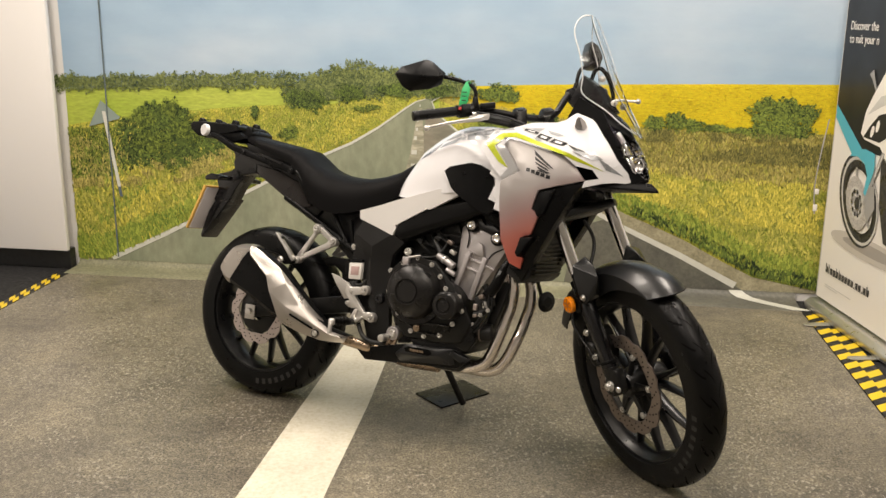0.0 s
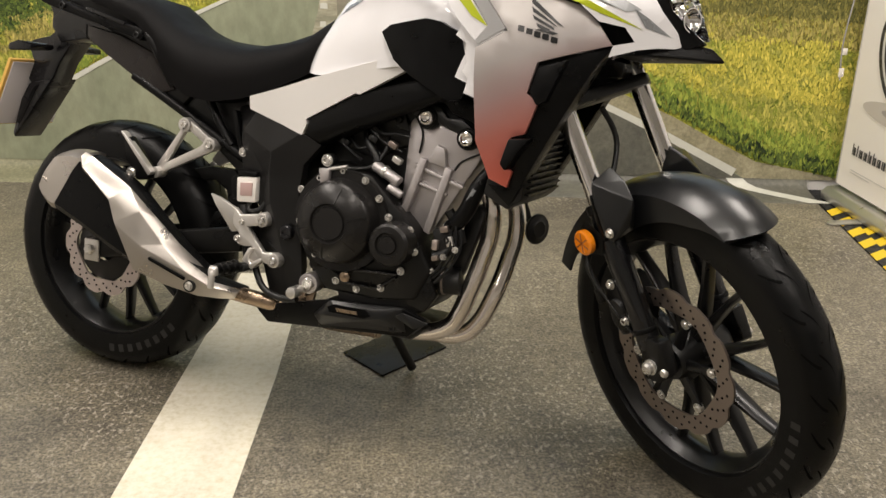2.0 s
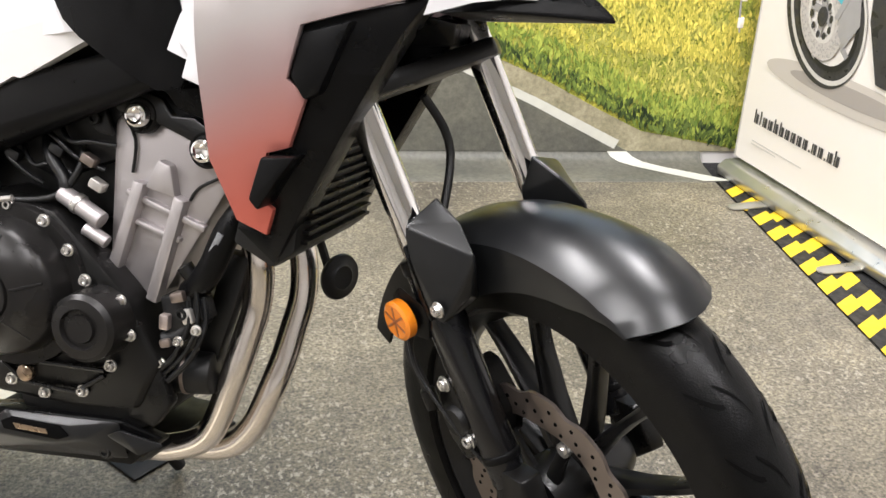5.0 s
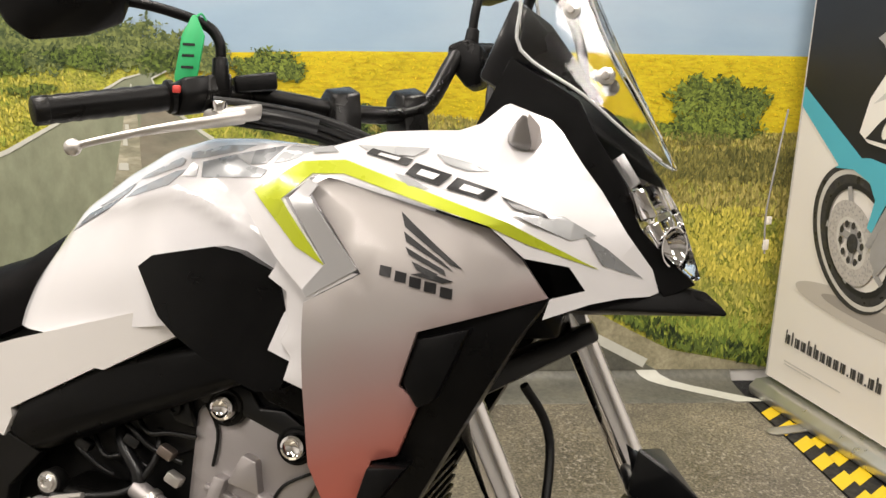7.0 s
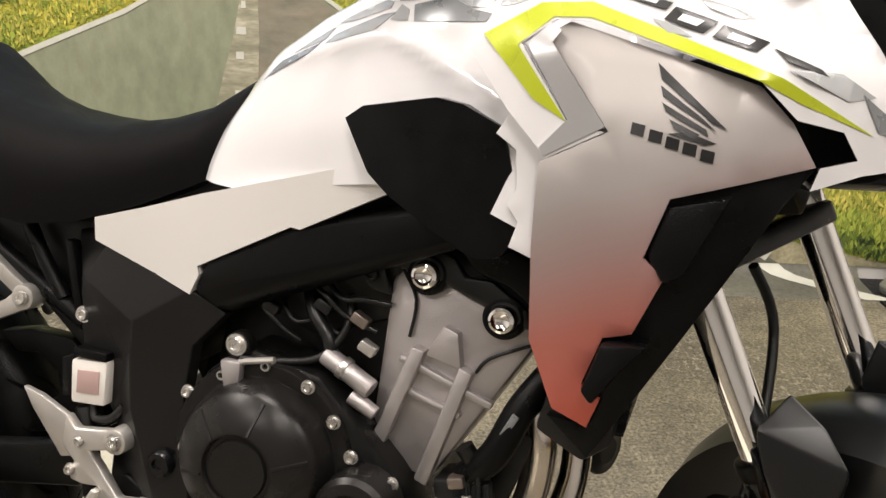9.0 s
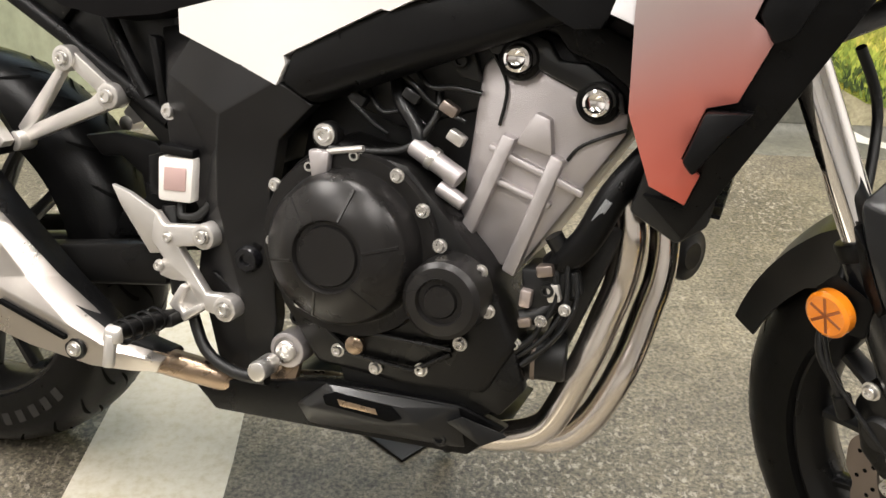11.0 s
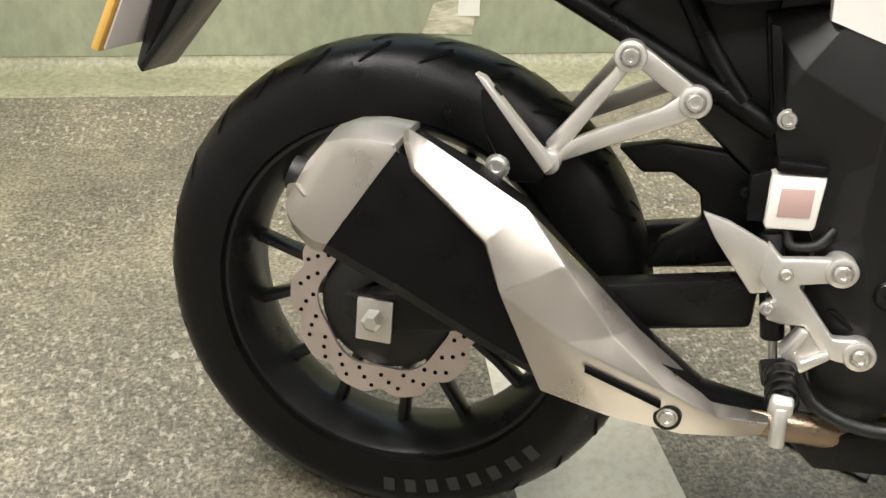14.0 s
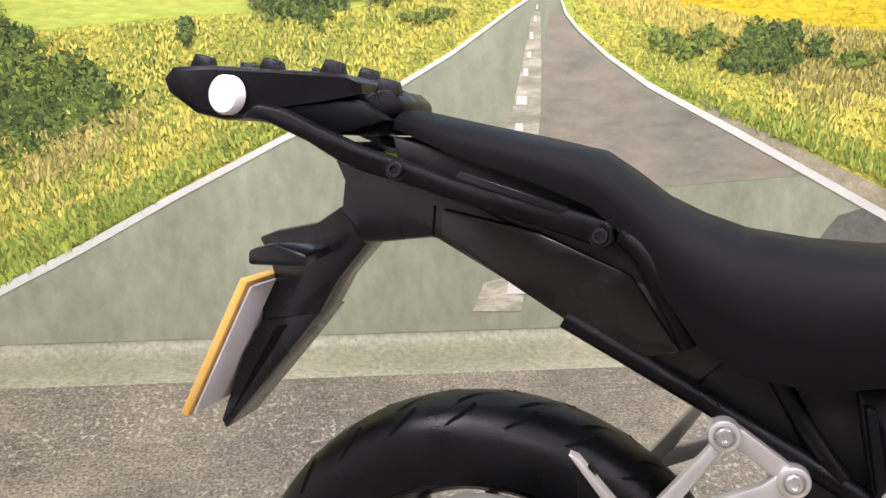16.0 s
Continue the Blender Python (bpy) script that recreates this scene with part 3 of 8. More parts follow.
def ribbon(name, pts, widths, y, material):
    """A line drawn along points, of changing width."""
    n = len(pts)
    left, right = [], []
    for i, (x, z) in enumerate(pts):
        a, c = pts[max(i - 1, 0)], pts[min(i + 1, n - 1)]
        d = Vector((c[0] - a[0], c[1] - a[1])).normalized()
        w = np.interp(i, [0, n - 1], widths) / 2
        left.append((x - d.y * w, z + d.x * w))
        right.append((x + d.y * w, z - d.x * w))
    return flat(name, left + right[::-1], y, material)


ribbon("edge_line", ROAD_L[:8], (0.027, 0.008), -0.011, M_LINEPRINT)
ribbon("edge_line", ROAD_L[7:], (0.008, 0.004), -0.011, M_LINEPRINT)
ribbon("edge_line", ROAD_R[:5], (0.004, 0.010), -0.011, M_LINEPRINT)
ribbon("edge_line", ROAD_R[4:], (0.010, 0.034), -0.011, M_LINEPRINT)
# the edge line goes on over the curved foot onto the floor
b = bmesh.new()
prev = None
for k, (u, (d, z)) in enumerate(zip((1.478, 1.492, 1.510, 1.540, 1.592, 1.684, 1.80), COVE)):
    vs = [b.verts.new((u + du, -d - 0.0016, z + 0.0016)) for du in (-0.030 - 0.004 * k, 0.030 + 0.004 * k)]
    if prev:
        b.faces.new((prev[0], prev[1], vs[1], vs[0]))
    prev = vs
part("edge_line", b, M_LINEPRINT, mural, "", 60)
for x, z, w, h in ((-0.186, 0.478, 0.036, 0.048), (-0.185, 0.618, 0.024, 0.022), (-0.180, 0.690, 0.030, 0.022), (-0.172, 0.765, 0.014, 0.020), (-0.165, 0.812, 0.012, 0.016), (-0.160, 0.860, 0.010, 0.018), (-0.152, 0.905, 0.007, 0.014), (-0.148, 0.935, 0.005, 0.012), (-0.172, 0.150, 0.062, 0.125)):
    flat("road_dash", [(x - w / 2, z), (x + w / 2, z), (x + w / 2.2, z + h), (x - w / 2.4, z + h)], -0.0122, M_LINEPRINT)
ribbon("worn_strip", [(-0.20, 0.44), (-0.185, 0.56), (-0.165, 0.68), (-0.155, 0.80), (-0.150, 0.93)], (0.13, 0.022), -0.0105, M_WORNPAINT)
flat("worn_strip", [(-0.30, 0.10), (-0.16, 0.095), (-0.15, 0.18), (-0.21, 0.20), (-0.27, 0.185)], -0.0105, M_WORNPAINT)


def within(px, pz, poly):
    """Which of the points lie in the outline."""
    hit = np.zeros(len(px), bool)
    for (x0, z0), (x1, z1) in zip(poly, poly[1:] + poly[:1]):
        cross = (z0 > pz) != (z1 > pz)
        hit ^= cross & (px < (x1 - x0) * (pz - z0) / ((z1 - z0) or 1e-9) + x0)
    return hit


def scatter(name, px, pz, size, y, material, tall, lean, rng, grow=None):
    """Many small leaf or blade shapes of the print, as one sheet."""
    n = len(px)
    s = size * rng.choice((0.4, 0.55, 0.75, 1.0, 1.4), n)
    if grow is not None:
        s = s * grow(px, pz)
    t = rng.uniform(0, math.pi, n) if tall == 1.0 else rng.normal(math.pi / 2 + lean, 0.38, n)
    dx, dz = np.cos(t) * s * tall, np.sin(t) * s * tall
    ex, ez = -np.sin(t) * s * 0.42, np.cos(t) * s * 0.42
    yy = y - rng.random(n) * 0.003
    v = np.empty((n, 4, 3))
    for k, (ax, az) in enumerate(((-dx, -dz), (ex, ez), (dx, dz), (-ex, -ez))):
        v[:, k, 0], v[:, k, 1], v[:, k, 2] = px + ax, yy, pz + az
    me = bpy.data.meshes.new(name)
    me.from_pydata(v.reshape(-1, 3).tolist(), [], np.arange(4 * n).reshape(n, 4).tolist())
    me.materials.append(material)
    o = new(name, me)
    o.parent = mural
    return tagged(o, kind="stuff")


def leaves(name, blobs, count, size, y, material, seed=1):
    """A printed clump: small leaves over overlapping round patches with a ragged rim."""
    rng = np.random.default_rng(seed)
    bl = np.array(blobs)
    w = bl[:, 2] * bl[:, 3]
    k = rng.choice(len(bl), count, p=w / w.sum())
    a = rng.uniform(0, 2 * math.pi, count)
    r = np.sqrt(rng.random(count)) * rng.choice((0.7, 0.85, 0.95, 1.0, 1.06, 1.18), count) * (1 + 0.13 * np.sin(5 * a + 40 * bl[k, 0]) + 0.1 * np.sin(11 * a + 70 * bl[k, 1]))
    return scatter(name, bl[k, 0] + bl[k, 2] * r * np.cos(a), bl[k, 1] + bl[k, 3] * r * np.sin(a), size, y, material, 1.0, 0.0, rng)


def grass(poly, count, size, y, material, seed, tall=1.4, lean=0.0, clump=0.0):
    """Blades over an outline, in drifts where clump is set."""
    rng = np.random.default_rng(seed)
    xs, zs = [p[0] for p in poly], [p[1] for p in poly]
    px, pz = rng.uniform(min(xs), max(xs), count * 3), rng.uniform(min(zs), max(zs), count * 3)
    keep = within(px, pz, poly)
    if clump:
        f = np.sin(9.1 * px + 3.7 * pz + seed) + np.sin(23 * px - 31 * pz + 2.1 * seed) + 0.8 * np.sin(53 * px + 61 * pz)
        keep &= f + rng.normal(0, 0.5, len(f)) > clump
    px, pz = px[keep][:count], pz[keep][:count]
    return scatter("grass", px, pz, size, y, material, tall, lean, rng, lambda a, c: np.interp(c, [0.05, 0.45, 0.95], [1.25, 1.0, 0.6]))


leaves("tree_line", [(-2.13 + 0.085 * i, 1.018 + 0.0028 * i + 0.006 * math.sin(i * 2.1), 0.065, 0.042 + 0.006 * math.sin(i * 1.7)) for i in range(16)], 6500, 0.0075, -0.008, M_LEAFFAR, 2)
leaves("woodland", [(-0.77, 0.98, 0.10, 0.055), (-0.70, 1.02, 0.12, 0.07), (-0.60, 1.04, 0.12, 0.085), (-0.48, 1.065, 0.12, 0.09), (-0.36, 1.06, 0.12, 0.075), (-0.24, 1.055, 0.12, 0.07), (-0.12, 1.055, 0.11, 0.07), (0.0, 1.04, 0.10, 0.055), (0.08, 1.025, 0.07, 0.04)], 11000, 0.0085, -0.0082, M_LEAFFAR, 3)
leaves("woodland", [(-0.80, 0.965, 0.06, 0.045), (-0.72, 0.955, 0.07, 0.05), (-0.52, 1.0, 0.08, 0.04), (-0.28, 1.02, 0.1, 0.03), (-0.05, 1.02, 0.08, 0.03)], 3000, 0.008, -0.0100, M_LEAFDARK, 4)
leaves("shrub", [(0.26, 1.02, 0.07, 0.04), (0.20, 1.005, 0.05, 0.03), (0.31, 1.0, 0.05, 0.03)], 1500, 0.0075, -0.009, M_LEAF, 5)
leaves("shrub", [(-1.52, 0.79, 0.16, 0.11), (-1.70, 0.74, 0.12, 0.11), (-1.36, 0.73, 0.15, 0.10), (-1.60, 0.87, 0.09, 0.055), (-1.46, 0.87, 0.06, 0.04), (-1.75, 0.64, 0.12, 0.08), (-1.50, 0.64, 0.14, 0.07), (-1.27, 0.71, 0.06, 0.06)], 8000, 0.0105, -0.0095, M_LEAFDARK, 6)
leaves("shrub", [(-1.50, 0.90, 0.06, 0.05), (-1.66, 0.84, 0.07, 0.05), (-1.40, 0.79, 0.1, 0.06), (-1.62, 0.71, 0.12, 0.06)], 1400, 0.0095, -0.0125, M_LEAF, 16)
leaves("shrub", [(1.58, 0.93, 0.09, 0.075), (1.70, 0.92, 0.10, 0.07), (1.56, 0.98, 0.05, 0.04), (1.66, 0.985, 0.05, 0.035), (1.76, 0.95, 0.05, 0.04), (1.64, 0.85, 0.15, 0.035)], 4200, 0.0085, -0.0095, M_LEAF, 7)
leaves("shrub", [(1.14, 0.895, 0.05, 0.045), (1.22, 0.875, 0.05, 0.03), (1.04, 0.88, 0.05, 0.035), (1.33, 0.865, 0.07, 0.018), (1.45, 0.855, 0.08, 0.015)], 1900, 0.0085, -0.0095, M_LEAF, 8)
leaves("shrub", [(-1.034, 0.885, 0.022, 0.028), (-1.03, 0.905, 0.014, 0.016)], 320, 0.007, -0.0095, M_LEAFDARK, 9)
leaves("shrub", [(-0.86, 0.775, 0.05, 0.03), (-0.83, 0.80, 0.03, 0.022), (-0.45, 0.915, 0.05, 0.014), (-0.40, 0.93, 0.04, 0.012)], 700, 0.0075, -0.0095, M_LEAF, 10)
leaves("shrub", [(0.45, 0.84, 0.065, 0.055), (0.50, 0.81, 0.07, 0.04), (0.52, 0.87, 0.05, 0.035), (0.62, 0.835, 0.035, 0.03), (0.40, 0.80, 0.05, 0.03)], 2200, 0.0085, -0.0105, M_LEAFDARK, 11)
leaves("shrub", [(0.25, 0.84, 0.06, 0.03), (0.31, 0.865, 0.05, 0.025), (0.19, 0.86, 0.04, 0.025), (0.72, 0.80, 0.05, 0.025), (0.85, 0.82, 0.06, 0.02)], 1300, 0.008, -0.0105, M_LEAF, 12)
# meadow beside the road, from the field's edge down to the line
LM = [(-2.1, 0.04), (-1.93, 0.05), (-1.61, 0.205), (-1.37, 0.328), (-1.13, 0.462), (-0.83, 0.618), (-0.53, 0.752), (-0.38, 0.838), (-0.24, 0.94), (-0.28, 0.988), (-0.46, 0.96), (-0.70, 0.925), (-0.88, 0.925), (-1.1, 0.91), (-1.48, 0.87), (-1.84, 0.83), (-2.1, 0.78)]
grass(LM, 15000, 0.0085, -0.0068, M_TUFT, 21, 1.3)
grass(LM, 7000, 0.0085, -0.0088, M_TUFTYEL, 22, 1.2, 0.0, 0.55)
grass(LM, 5500, 0.0090, -0.0090, M_TUFTGREEN, 23, 1.3, 0.0, 0.75)
grass([(-2.1, 0.45), (-1.55, 0.47), (-1.30, 0.56), (-1.1, 0.62), (-1.15, 0.70), (-1.6, 0.60), (-2.1, 0.75)], 4500, 0.0085, -0.0096, M_TUFTBROWN, 24, 1.4, 0.0, 0.2)
grass([(-2.1, 0.04), (-1.93, 0.05), (-1.61, 0.205), (-1.37, 0.328), (-1.13, 0.462), (-0.83, 0.618), (-0.83, 0.665), (-1.13, 0.53), (-1.4, 0.41), (-1.65, 0.30), (-1.9, 0.20), (-2.1, 0.17)], 5500, 0.0095, -0.0104, M_TUFTGREEN, 25, 1.3, 0.2)
grass([(-2.1, 0.50), (-1.85, 0.52), (-1.82, 0.78), (-2.1, 0.78)], 2200, 0.0095, -0.0100, M_LEAF, 26, 1.1)
# the other side: flowers, dry grass, a shaded hollow and the green fringe by the verge
RM = [(-0.06, 0.95), (0.06, 0.82), (0.18, 0.755), (0.43, 0.63), (0.63, 0.56), (0.94, 0.425), (1.23, 0.305), (1.58, 0.13), (1.90, 0.065), (2.3, 0.05), (2.3, 0.86), (1.5, 0.84), (1.0, 0.86), (0.5, 0.90), (0.2, 0.95)]
grass(RM, 17000, 0.0085, -0.0068, M_TUFT, 31, 1.4)
grass([(0.5, 0.70), (1.0, 0.64), (1.4, 0.60), (2.3, 0.56), (2.3, 0.86), (1.5, 0.84), (1.0, 0.86), (0.5, 0.90)], 11000, 0.0085, -0.0085, M_TUFTBROWN, 32, 1.6)
grass([(1.25, 0.71), (1.5, 0.70), (1.95, 0.68), (2.3, 0.68), (2.3, 0.80), (1.6, 0.79), (1.35, 0.75)], 4200, 0.0085, -0.0100, M_TUFTSHADE, 33, 1.6)
grass([(1.0, 0.79), (1.3, 0.80), (1.7, 0.81), (1.7, 0.84), (1.0, 0.85)], 1600, 0.0080, -0.0100, M_TUFTSHADE, 34, 1.4, 0.0, 0.2)
grass([(0.30, 0.72), (0.62, 0.60), (0.95, 0.50), (1.4, 0.40), (2.3, 0.30), (2.3, 0.58), (1.4, 0.62), (0.95, 0.67), (0.5, 0.76)], 9500, 0.0085, -0.0094, M_TUFTYEL, 35, 1.2, 0.0, -0.1)
grass([(0.18, 0.755), (0.43, 0.63), (0.63, 0.56), (0.94, 0.425), (1.23, 0.305), (1.58, 0.13), (1.90, 0.065), (2.3, 0.05), (2.3, 0.22), (1.9, 0.20), (1.6, 0.25), (1.28, 0.41), (0.97, 0.51), (0.65, 0.62), (0.43, 0.69)], 8500, 0.0095, -0.0106, M_TUFTGREEN, 36, 1.4)
grass([(0.94, 0.42), (1.23, 0.30), (1.58, 0.125), (1.90, 0.06), (2.3, 0.045), (2.3, 0.13), (1.9, 0.12), (1.6, 0.18), (1.26, 0.35), (0.96, 0.46)], 2600, 0.0095, -0.0120, M_LEAFDARK, 37, 1.3)
grass([(0.10, 0.965), (0.5, 0.88), (1.0, 0.84), (2.3, 0.86), (2.3, 1.085), (1.3, 1.075), (0.47, 1.055), (0.15, 1.04)], 8000, 0.0060, -0.0060, M_RAPEFLECK, 38, 1.0)
flat("road_sign", [(-1.896, 0.930), (-1.790, 0.842), (-1.80, 0.832), (-1.973, 0.788), (-1.968, 0.80)], -0.0145, M_SIGNBACK, "grey back of a triangular road sign")
flat("sign_post", [(-1.893, 0.872), (-1.873, 0.872), (-1.815, 0.46), (-1.833, 0.46)], -0.0155, M_LINEPRINT)
flat("sign_post_foot", [(-1.832, 0.46), (-1.816, 0.46), (-1.808, 0.405), (-1.826, 0.405)], -0.0155, M_SEAMSHADE_POST)

# white board beside the mural
db = thing("display_board", WM, "tall plain white display board on a black plinth", "display board")
part("board", box(-2.78, -0.115, 1.36, 1.36, 0.03, 2.5, 0.003), M_BOARD, db)
part("plinth", box(-2.78, -0.06, 0.055, 1.34, 0.06, 0.11, 0.002), M_BLACKTAPE, db, "scuffed black plinth")
# flat dark strip over the mural paints the shade at its seam
flat("panel_seam_shade", [(-1.866, 0.06), (-1.858, 0.06), (-1.858, 2.8), (-1.866, 2.8)], -0.0165, M_SEAMSHADE_POST)

# painted stripe on the floor
tagged(slab("road_stripe", [(-0.622, 1.2), (-0.320, 1.2), (-0.262, 2.2), (-0.220, 2.8), (-0.202, 3.25), (-0.195, 3.45), (-0.405, 3.45), (-0.432, 3.12), (-0.478, 2.65), (-0.520, 2.2)], 0.0, 0.0015, M_STRIPE, "worn white line printed on the floor", smooth=0), category="floor marking")


def hazard_tape(p, q, width, count, label):
    """Two rows of slanted yellow blocks on black tape, laid along the floor from p to q."""
    p, q = Vector((*p, 0)), Vector((*q, 0))
    d = (q - p).normalized()
    n = Vector((-d.y, d.x, 0))
    L = (q - p).length
    t = thing("hazard_tape", Matrix.Translation(p) @ Matrix((d, n, (0, 0, 1))).transposed().to_4x4(), label, "floor tape", "hazard tapes")
    part("tape_backing", box(L / 2, width / 2, 0.0012, L, width, 0.0024, 0), M_BLACKTAPE, t, smooth=0)
    pitch = L / count
    b = bmesh.new()
    h = width / 2
    f = b.faces.new([b.verts.new(v) for v in ((0, 0.002, 0), (pitch * 0.52, 0.002, 0), (pitch * 0.98, h - 0.001, 0), (pitch * 0.46, h - 0.001, 0))])
    r = bmesh.ops.extrude_face_region(b, geom=[f])
    for v in r["geom"]:
        if isinstance(v, bmesh.types.BMVert):
            v.co.z = 0.0009
    bmesh.ops.recalc_face_normals(b, faces=b.faces)
    me = bpy.data.meshes.new("tape_block")
    b.to_mesh(me)
    b.free()
    me.materials.append(M_YELTAPE)
    for row in range(2):
        for i in range(count):
            o = new("tape_block", me)
            o.parent = t
            o.location = ((i + 0.2 * row) * pitch * 0.98, row * h, 0.0024)
    return t


hazard_tape((1.478, 0.2), (1.768, 4.115), -0.125, 36, "black and yellow hazard tape along the floor edge")
hazard_tape((-2.235, 2.4), (-2.08, 4.44), 0.06, 20, "narrow black and yellow hazard tape along the floor edge")

# ---- roll-up banner
BM = Matrix.Translation((1.844, 4.1265, 0)) @ Matrix(((0.108, 0.994, 0), (-0.994, 0.108, 0), (0, 0, 1))).to_4x4()
banner = thing("rollup_banner", BM, "roll-up advertising banner with a motorcycle print on white and black", "banner")
M_BWHITE = mat("banner_white", (0.80, 0.76, 0.70), 0.55, noise_scale=3, noise_amt=0.03)
M_BBLACK = mat("banner_black", (0.014, 0.014, 0.016), 0.45, noise_scale=3, noise_amt=0.1)
M_BTYRE = mat("banner_tyre_print", (0.035, 0.034, 0.033), 0.5, noise_scale=30, noise_amt=0.5)
M_TEAL = mat("banner_teal", (0.08, 0.42, 0.52), 0.5, noise_scale=3, noise_amt=0.05)
M_BGREY = mat("banner_grey_print", (0.32, 0.31, 0.30), 0.5, noise_scale=40, noise_amt=0.2)
M_BPALE = mat("banner_pale_grey_print", (0.56, 0.54, 0.50), 0.5, noise_scale=25, noise_amt=0.2)
M_DISCPRINT = mat("banner_disc_print", (0.46, 0.43, 0.40), 0.5, noise_scale=140, noise_amt=0.5)
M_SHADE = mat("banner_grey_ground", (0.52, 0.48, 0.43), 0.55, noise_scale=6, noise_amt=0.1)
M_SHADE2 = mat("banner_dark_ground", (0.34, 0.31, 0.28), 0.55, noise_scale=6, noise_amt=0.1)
M_ADDRESS = mat("address_print", (0.05, 0.048, 0.046), 0.5, noise_scale=30, noise_amt=0.1)


def bflat(name, outline, y, material, label=""):
    b = bmesh.new()
    f = b.faces.new([b.verts.new((min(x, 0.84), y, z)) for x, z in outline])
    r = bmesh.ops.extrude_face_region(b, geom=[f])
    for v in r["geom"]:
        if isinstance(v, bmesh.types.BMVert):
            v.co.y = y + 0.0004
    return part(name, b, material, banner, label, smooth=0)


part("sheet", box(0.42, 0.003, 1.06, 0.84, 0.003, 1.98, 0), M_BWHITE, banner, "white printed sheet", 0)
part("base_cassette", plate([(0.005, 0.0), (-0.050, 0.004), (-0.056, 0.035), (-0.03, 0.056), (0.02, 0.058), (0.05, 0.04), (0.05, 0.004)], -0.012, 0.86, 0.006), M_ALU, banner, "brushed aluminium cassette", 40,
     pose(0, 0, 0, 0, 0, 90) @ Matrix.Diagonal((1, -1, 1, 1)))
for fx_ in (0.262, 0.70):
    bf = plate([(fx_ + 0.022 * math.cos(a), -0.145 + 0.03 * math.sin(a)) for a in [math.pi + k * math.pi / 8 for k in range(9)]] + [(fx_ + 0.024, 0.06), (fx_ - 0.024, 0.06)], 0.003, 0.009, 0.002)
    part("foot", bf, M_ALU, banner, "flat swivelling foot", 40, Matrix(((1, 0, 0, 0), (0, 0, 1, 0), (0, 1, 0, 0), (0, 0, 0, 1))))
part("top_rail", box(0.42, 0.0, 2.06, 0.85, 0.02, 0.025, 0.004), M_ALU, banner)
part("edge_trim", box(-0.004, 0.003, 1.06, 0.006, 0.006, 1.98, 0.001), M_BPALE, banner)
bflat("black_field", [(0.0, 1.005), (0.285, 0.83), (0.84, 0.83), (0.84, 2.04), (0.0, 2.04)], -0.0005, M_BBLACK)
bflat("teal_band", [(0.0, 0.948), (0.20, 0.795), (0.285, 0.832), (0.0, 1.008)], -0.0010, M_TEAL)


def oval(cx, cz, rx, rz, n=40, skew=0.0):
    return [(cx + rx * math.cos(2 * math.pi * i / n) + skew * math.sin(2 * math.pi * i / n), cz + rz * math.sin(2 * math.pi * i / n)) for i in range(n)]


def printed_ring(name, cx, cz, rx, rz, k, y, material, skew=0.0, shift=0.0):
    """A flat ring of the banner's print; the hole may sit off centre."""
    b = bmesh.new()
    n = 56
    o = [b.verts.new((px, y, pz)) for px, pz in oval(cx, cz, rx, rz, n, skew)]
    q = [b.verts.new((px, y, pz)) for px, pz in oval(cx + shift, cz, rx * k, rz * k, n, skew * k)]
    for i in range(n):
        b.faces.new((o[i], o[(i + 1) % n], q[(i + 1) % n], q[i]))
    return part(name, b, material, banner, smooth=0)


WX, WZ, SK = 0.300, 0.607, -0.050
bflat("ground_tone", oval(0.44, 0.405, 0.36, 0.050), -0.0010, M_SHADE)
bflat("ground_tone", oval(0.46, 0.408, 0.26, 0.026), -0.0014, M_SHADE2)
printed_ring("printed_tyre", WX, WZ, 0.178, 0.204, 0.74, -0.0030, M_BTYRE, SK, 0.014)
printed_ring("printed_tyre_edge", WX + 0.010, WZ, 0.168, 0.192, 0.93, -0.0034, M_BPALE, SK, 0.002)
printed_ring("printed_rim", WX + 0.014, WZ, 0.136, 0.155, 0.90, -0.0038, M_BBLACK, SK * 0.8)
for i in range(5):
    a = 2 * math.pi * i / 5 + 0.5
    ca, sa = math.cos(a), math.sin(a)
    ex, ez = 0.128 * ca + SK * 0.7 * sa, 0.146 * sa
    bflat("printed_spoke", [(WX - 0.012 * sa, WZ + 0.012 * ca), (WX + 0.012 * sa, WZ - 0.012 * ca), (WX + 0.012 + ex + 0.008 * sa, WZ + ez - 0.009 * ca), (WX + 0.012 + ex - 0.008 * sa, WZ + ez + 0.009 * ca)], -0.0042, M_BGREY)
printed_ring("printed_disc", WX - 0.008, WZ - 0.014, 0.098, 0.118, 0.60, -0.0046, M_DISCPRINT, SK * 0.6)
printed_ring("printed_disc_edge", WX - 0.008, WZ - 0.014, 0.060, 0.072, 0.82, -0.0050, M_BPALE, SK * 0.4)
for i in range(10):
    a = 2 * math.pi * i / 10
    bflat("printed_disc_hole", oval(WX - 0.008 + 0.044 * math.cos(a) + SK * 0.28 * math.sin(a), WZ - 0.014 + 0.053 * math.sin(a), 0.008, 0.011, 10), -0.0054, M_BTYRE)
for i in range(30):
    a = 2 * math.pi * i / 30
    for rr in (0.76, 0.90):
        bflat("printed_disc_hole", oval(WX - 0.008 + 0.098 * rr * math.cos(a + rr) + SK * 0.6 * rr * math.sin(a + rr), WZ - 0.014 + 0.118 * rr * math.sin(a + rr), 0.0028, 0.0036, 6), -0.0054, M_BGREY)
bflat("printed_hub", oval(WX - 0.002, WZ - 0.014, 0.022, 0.028, 20), -0.0058, M_BTYRE)
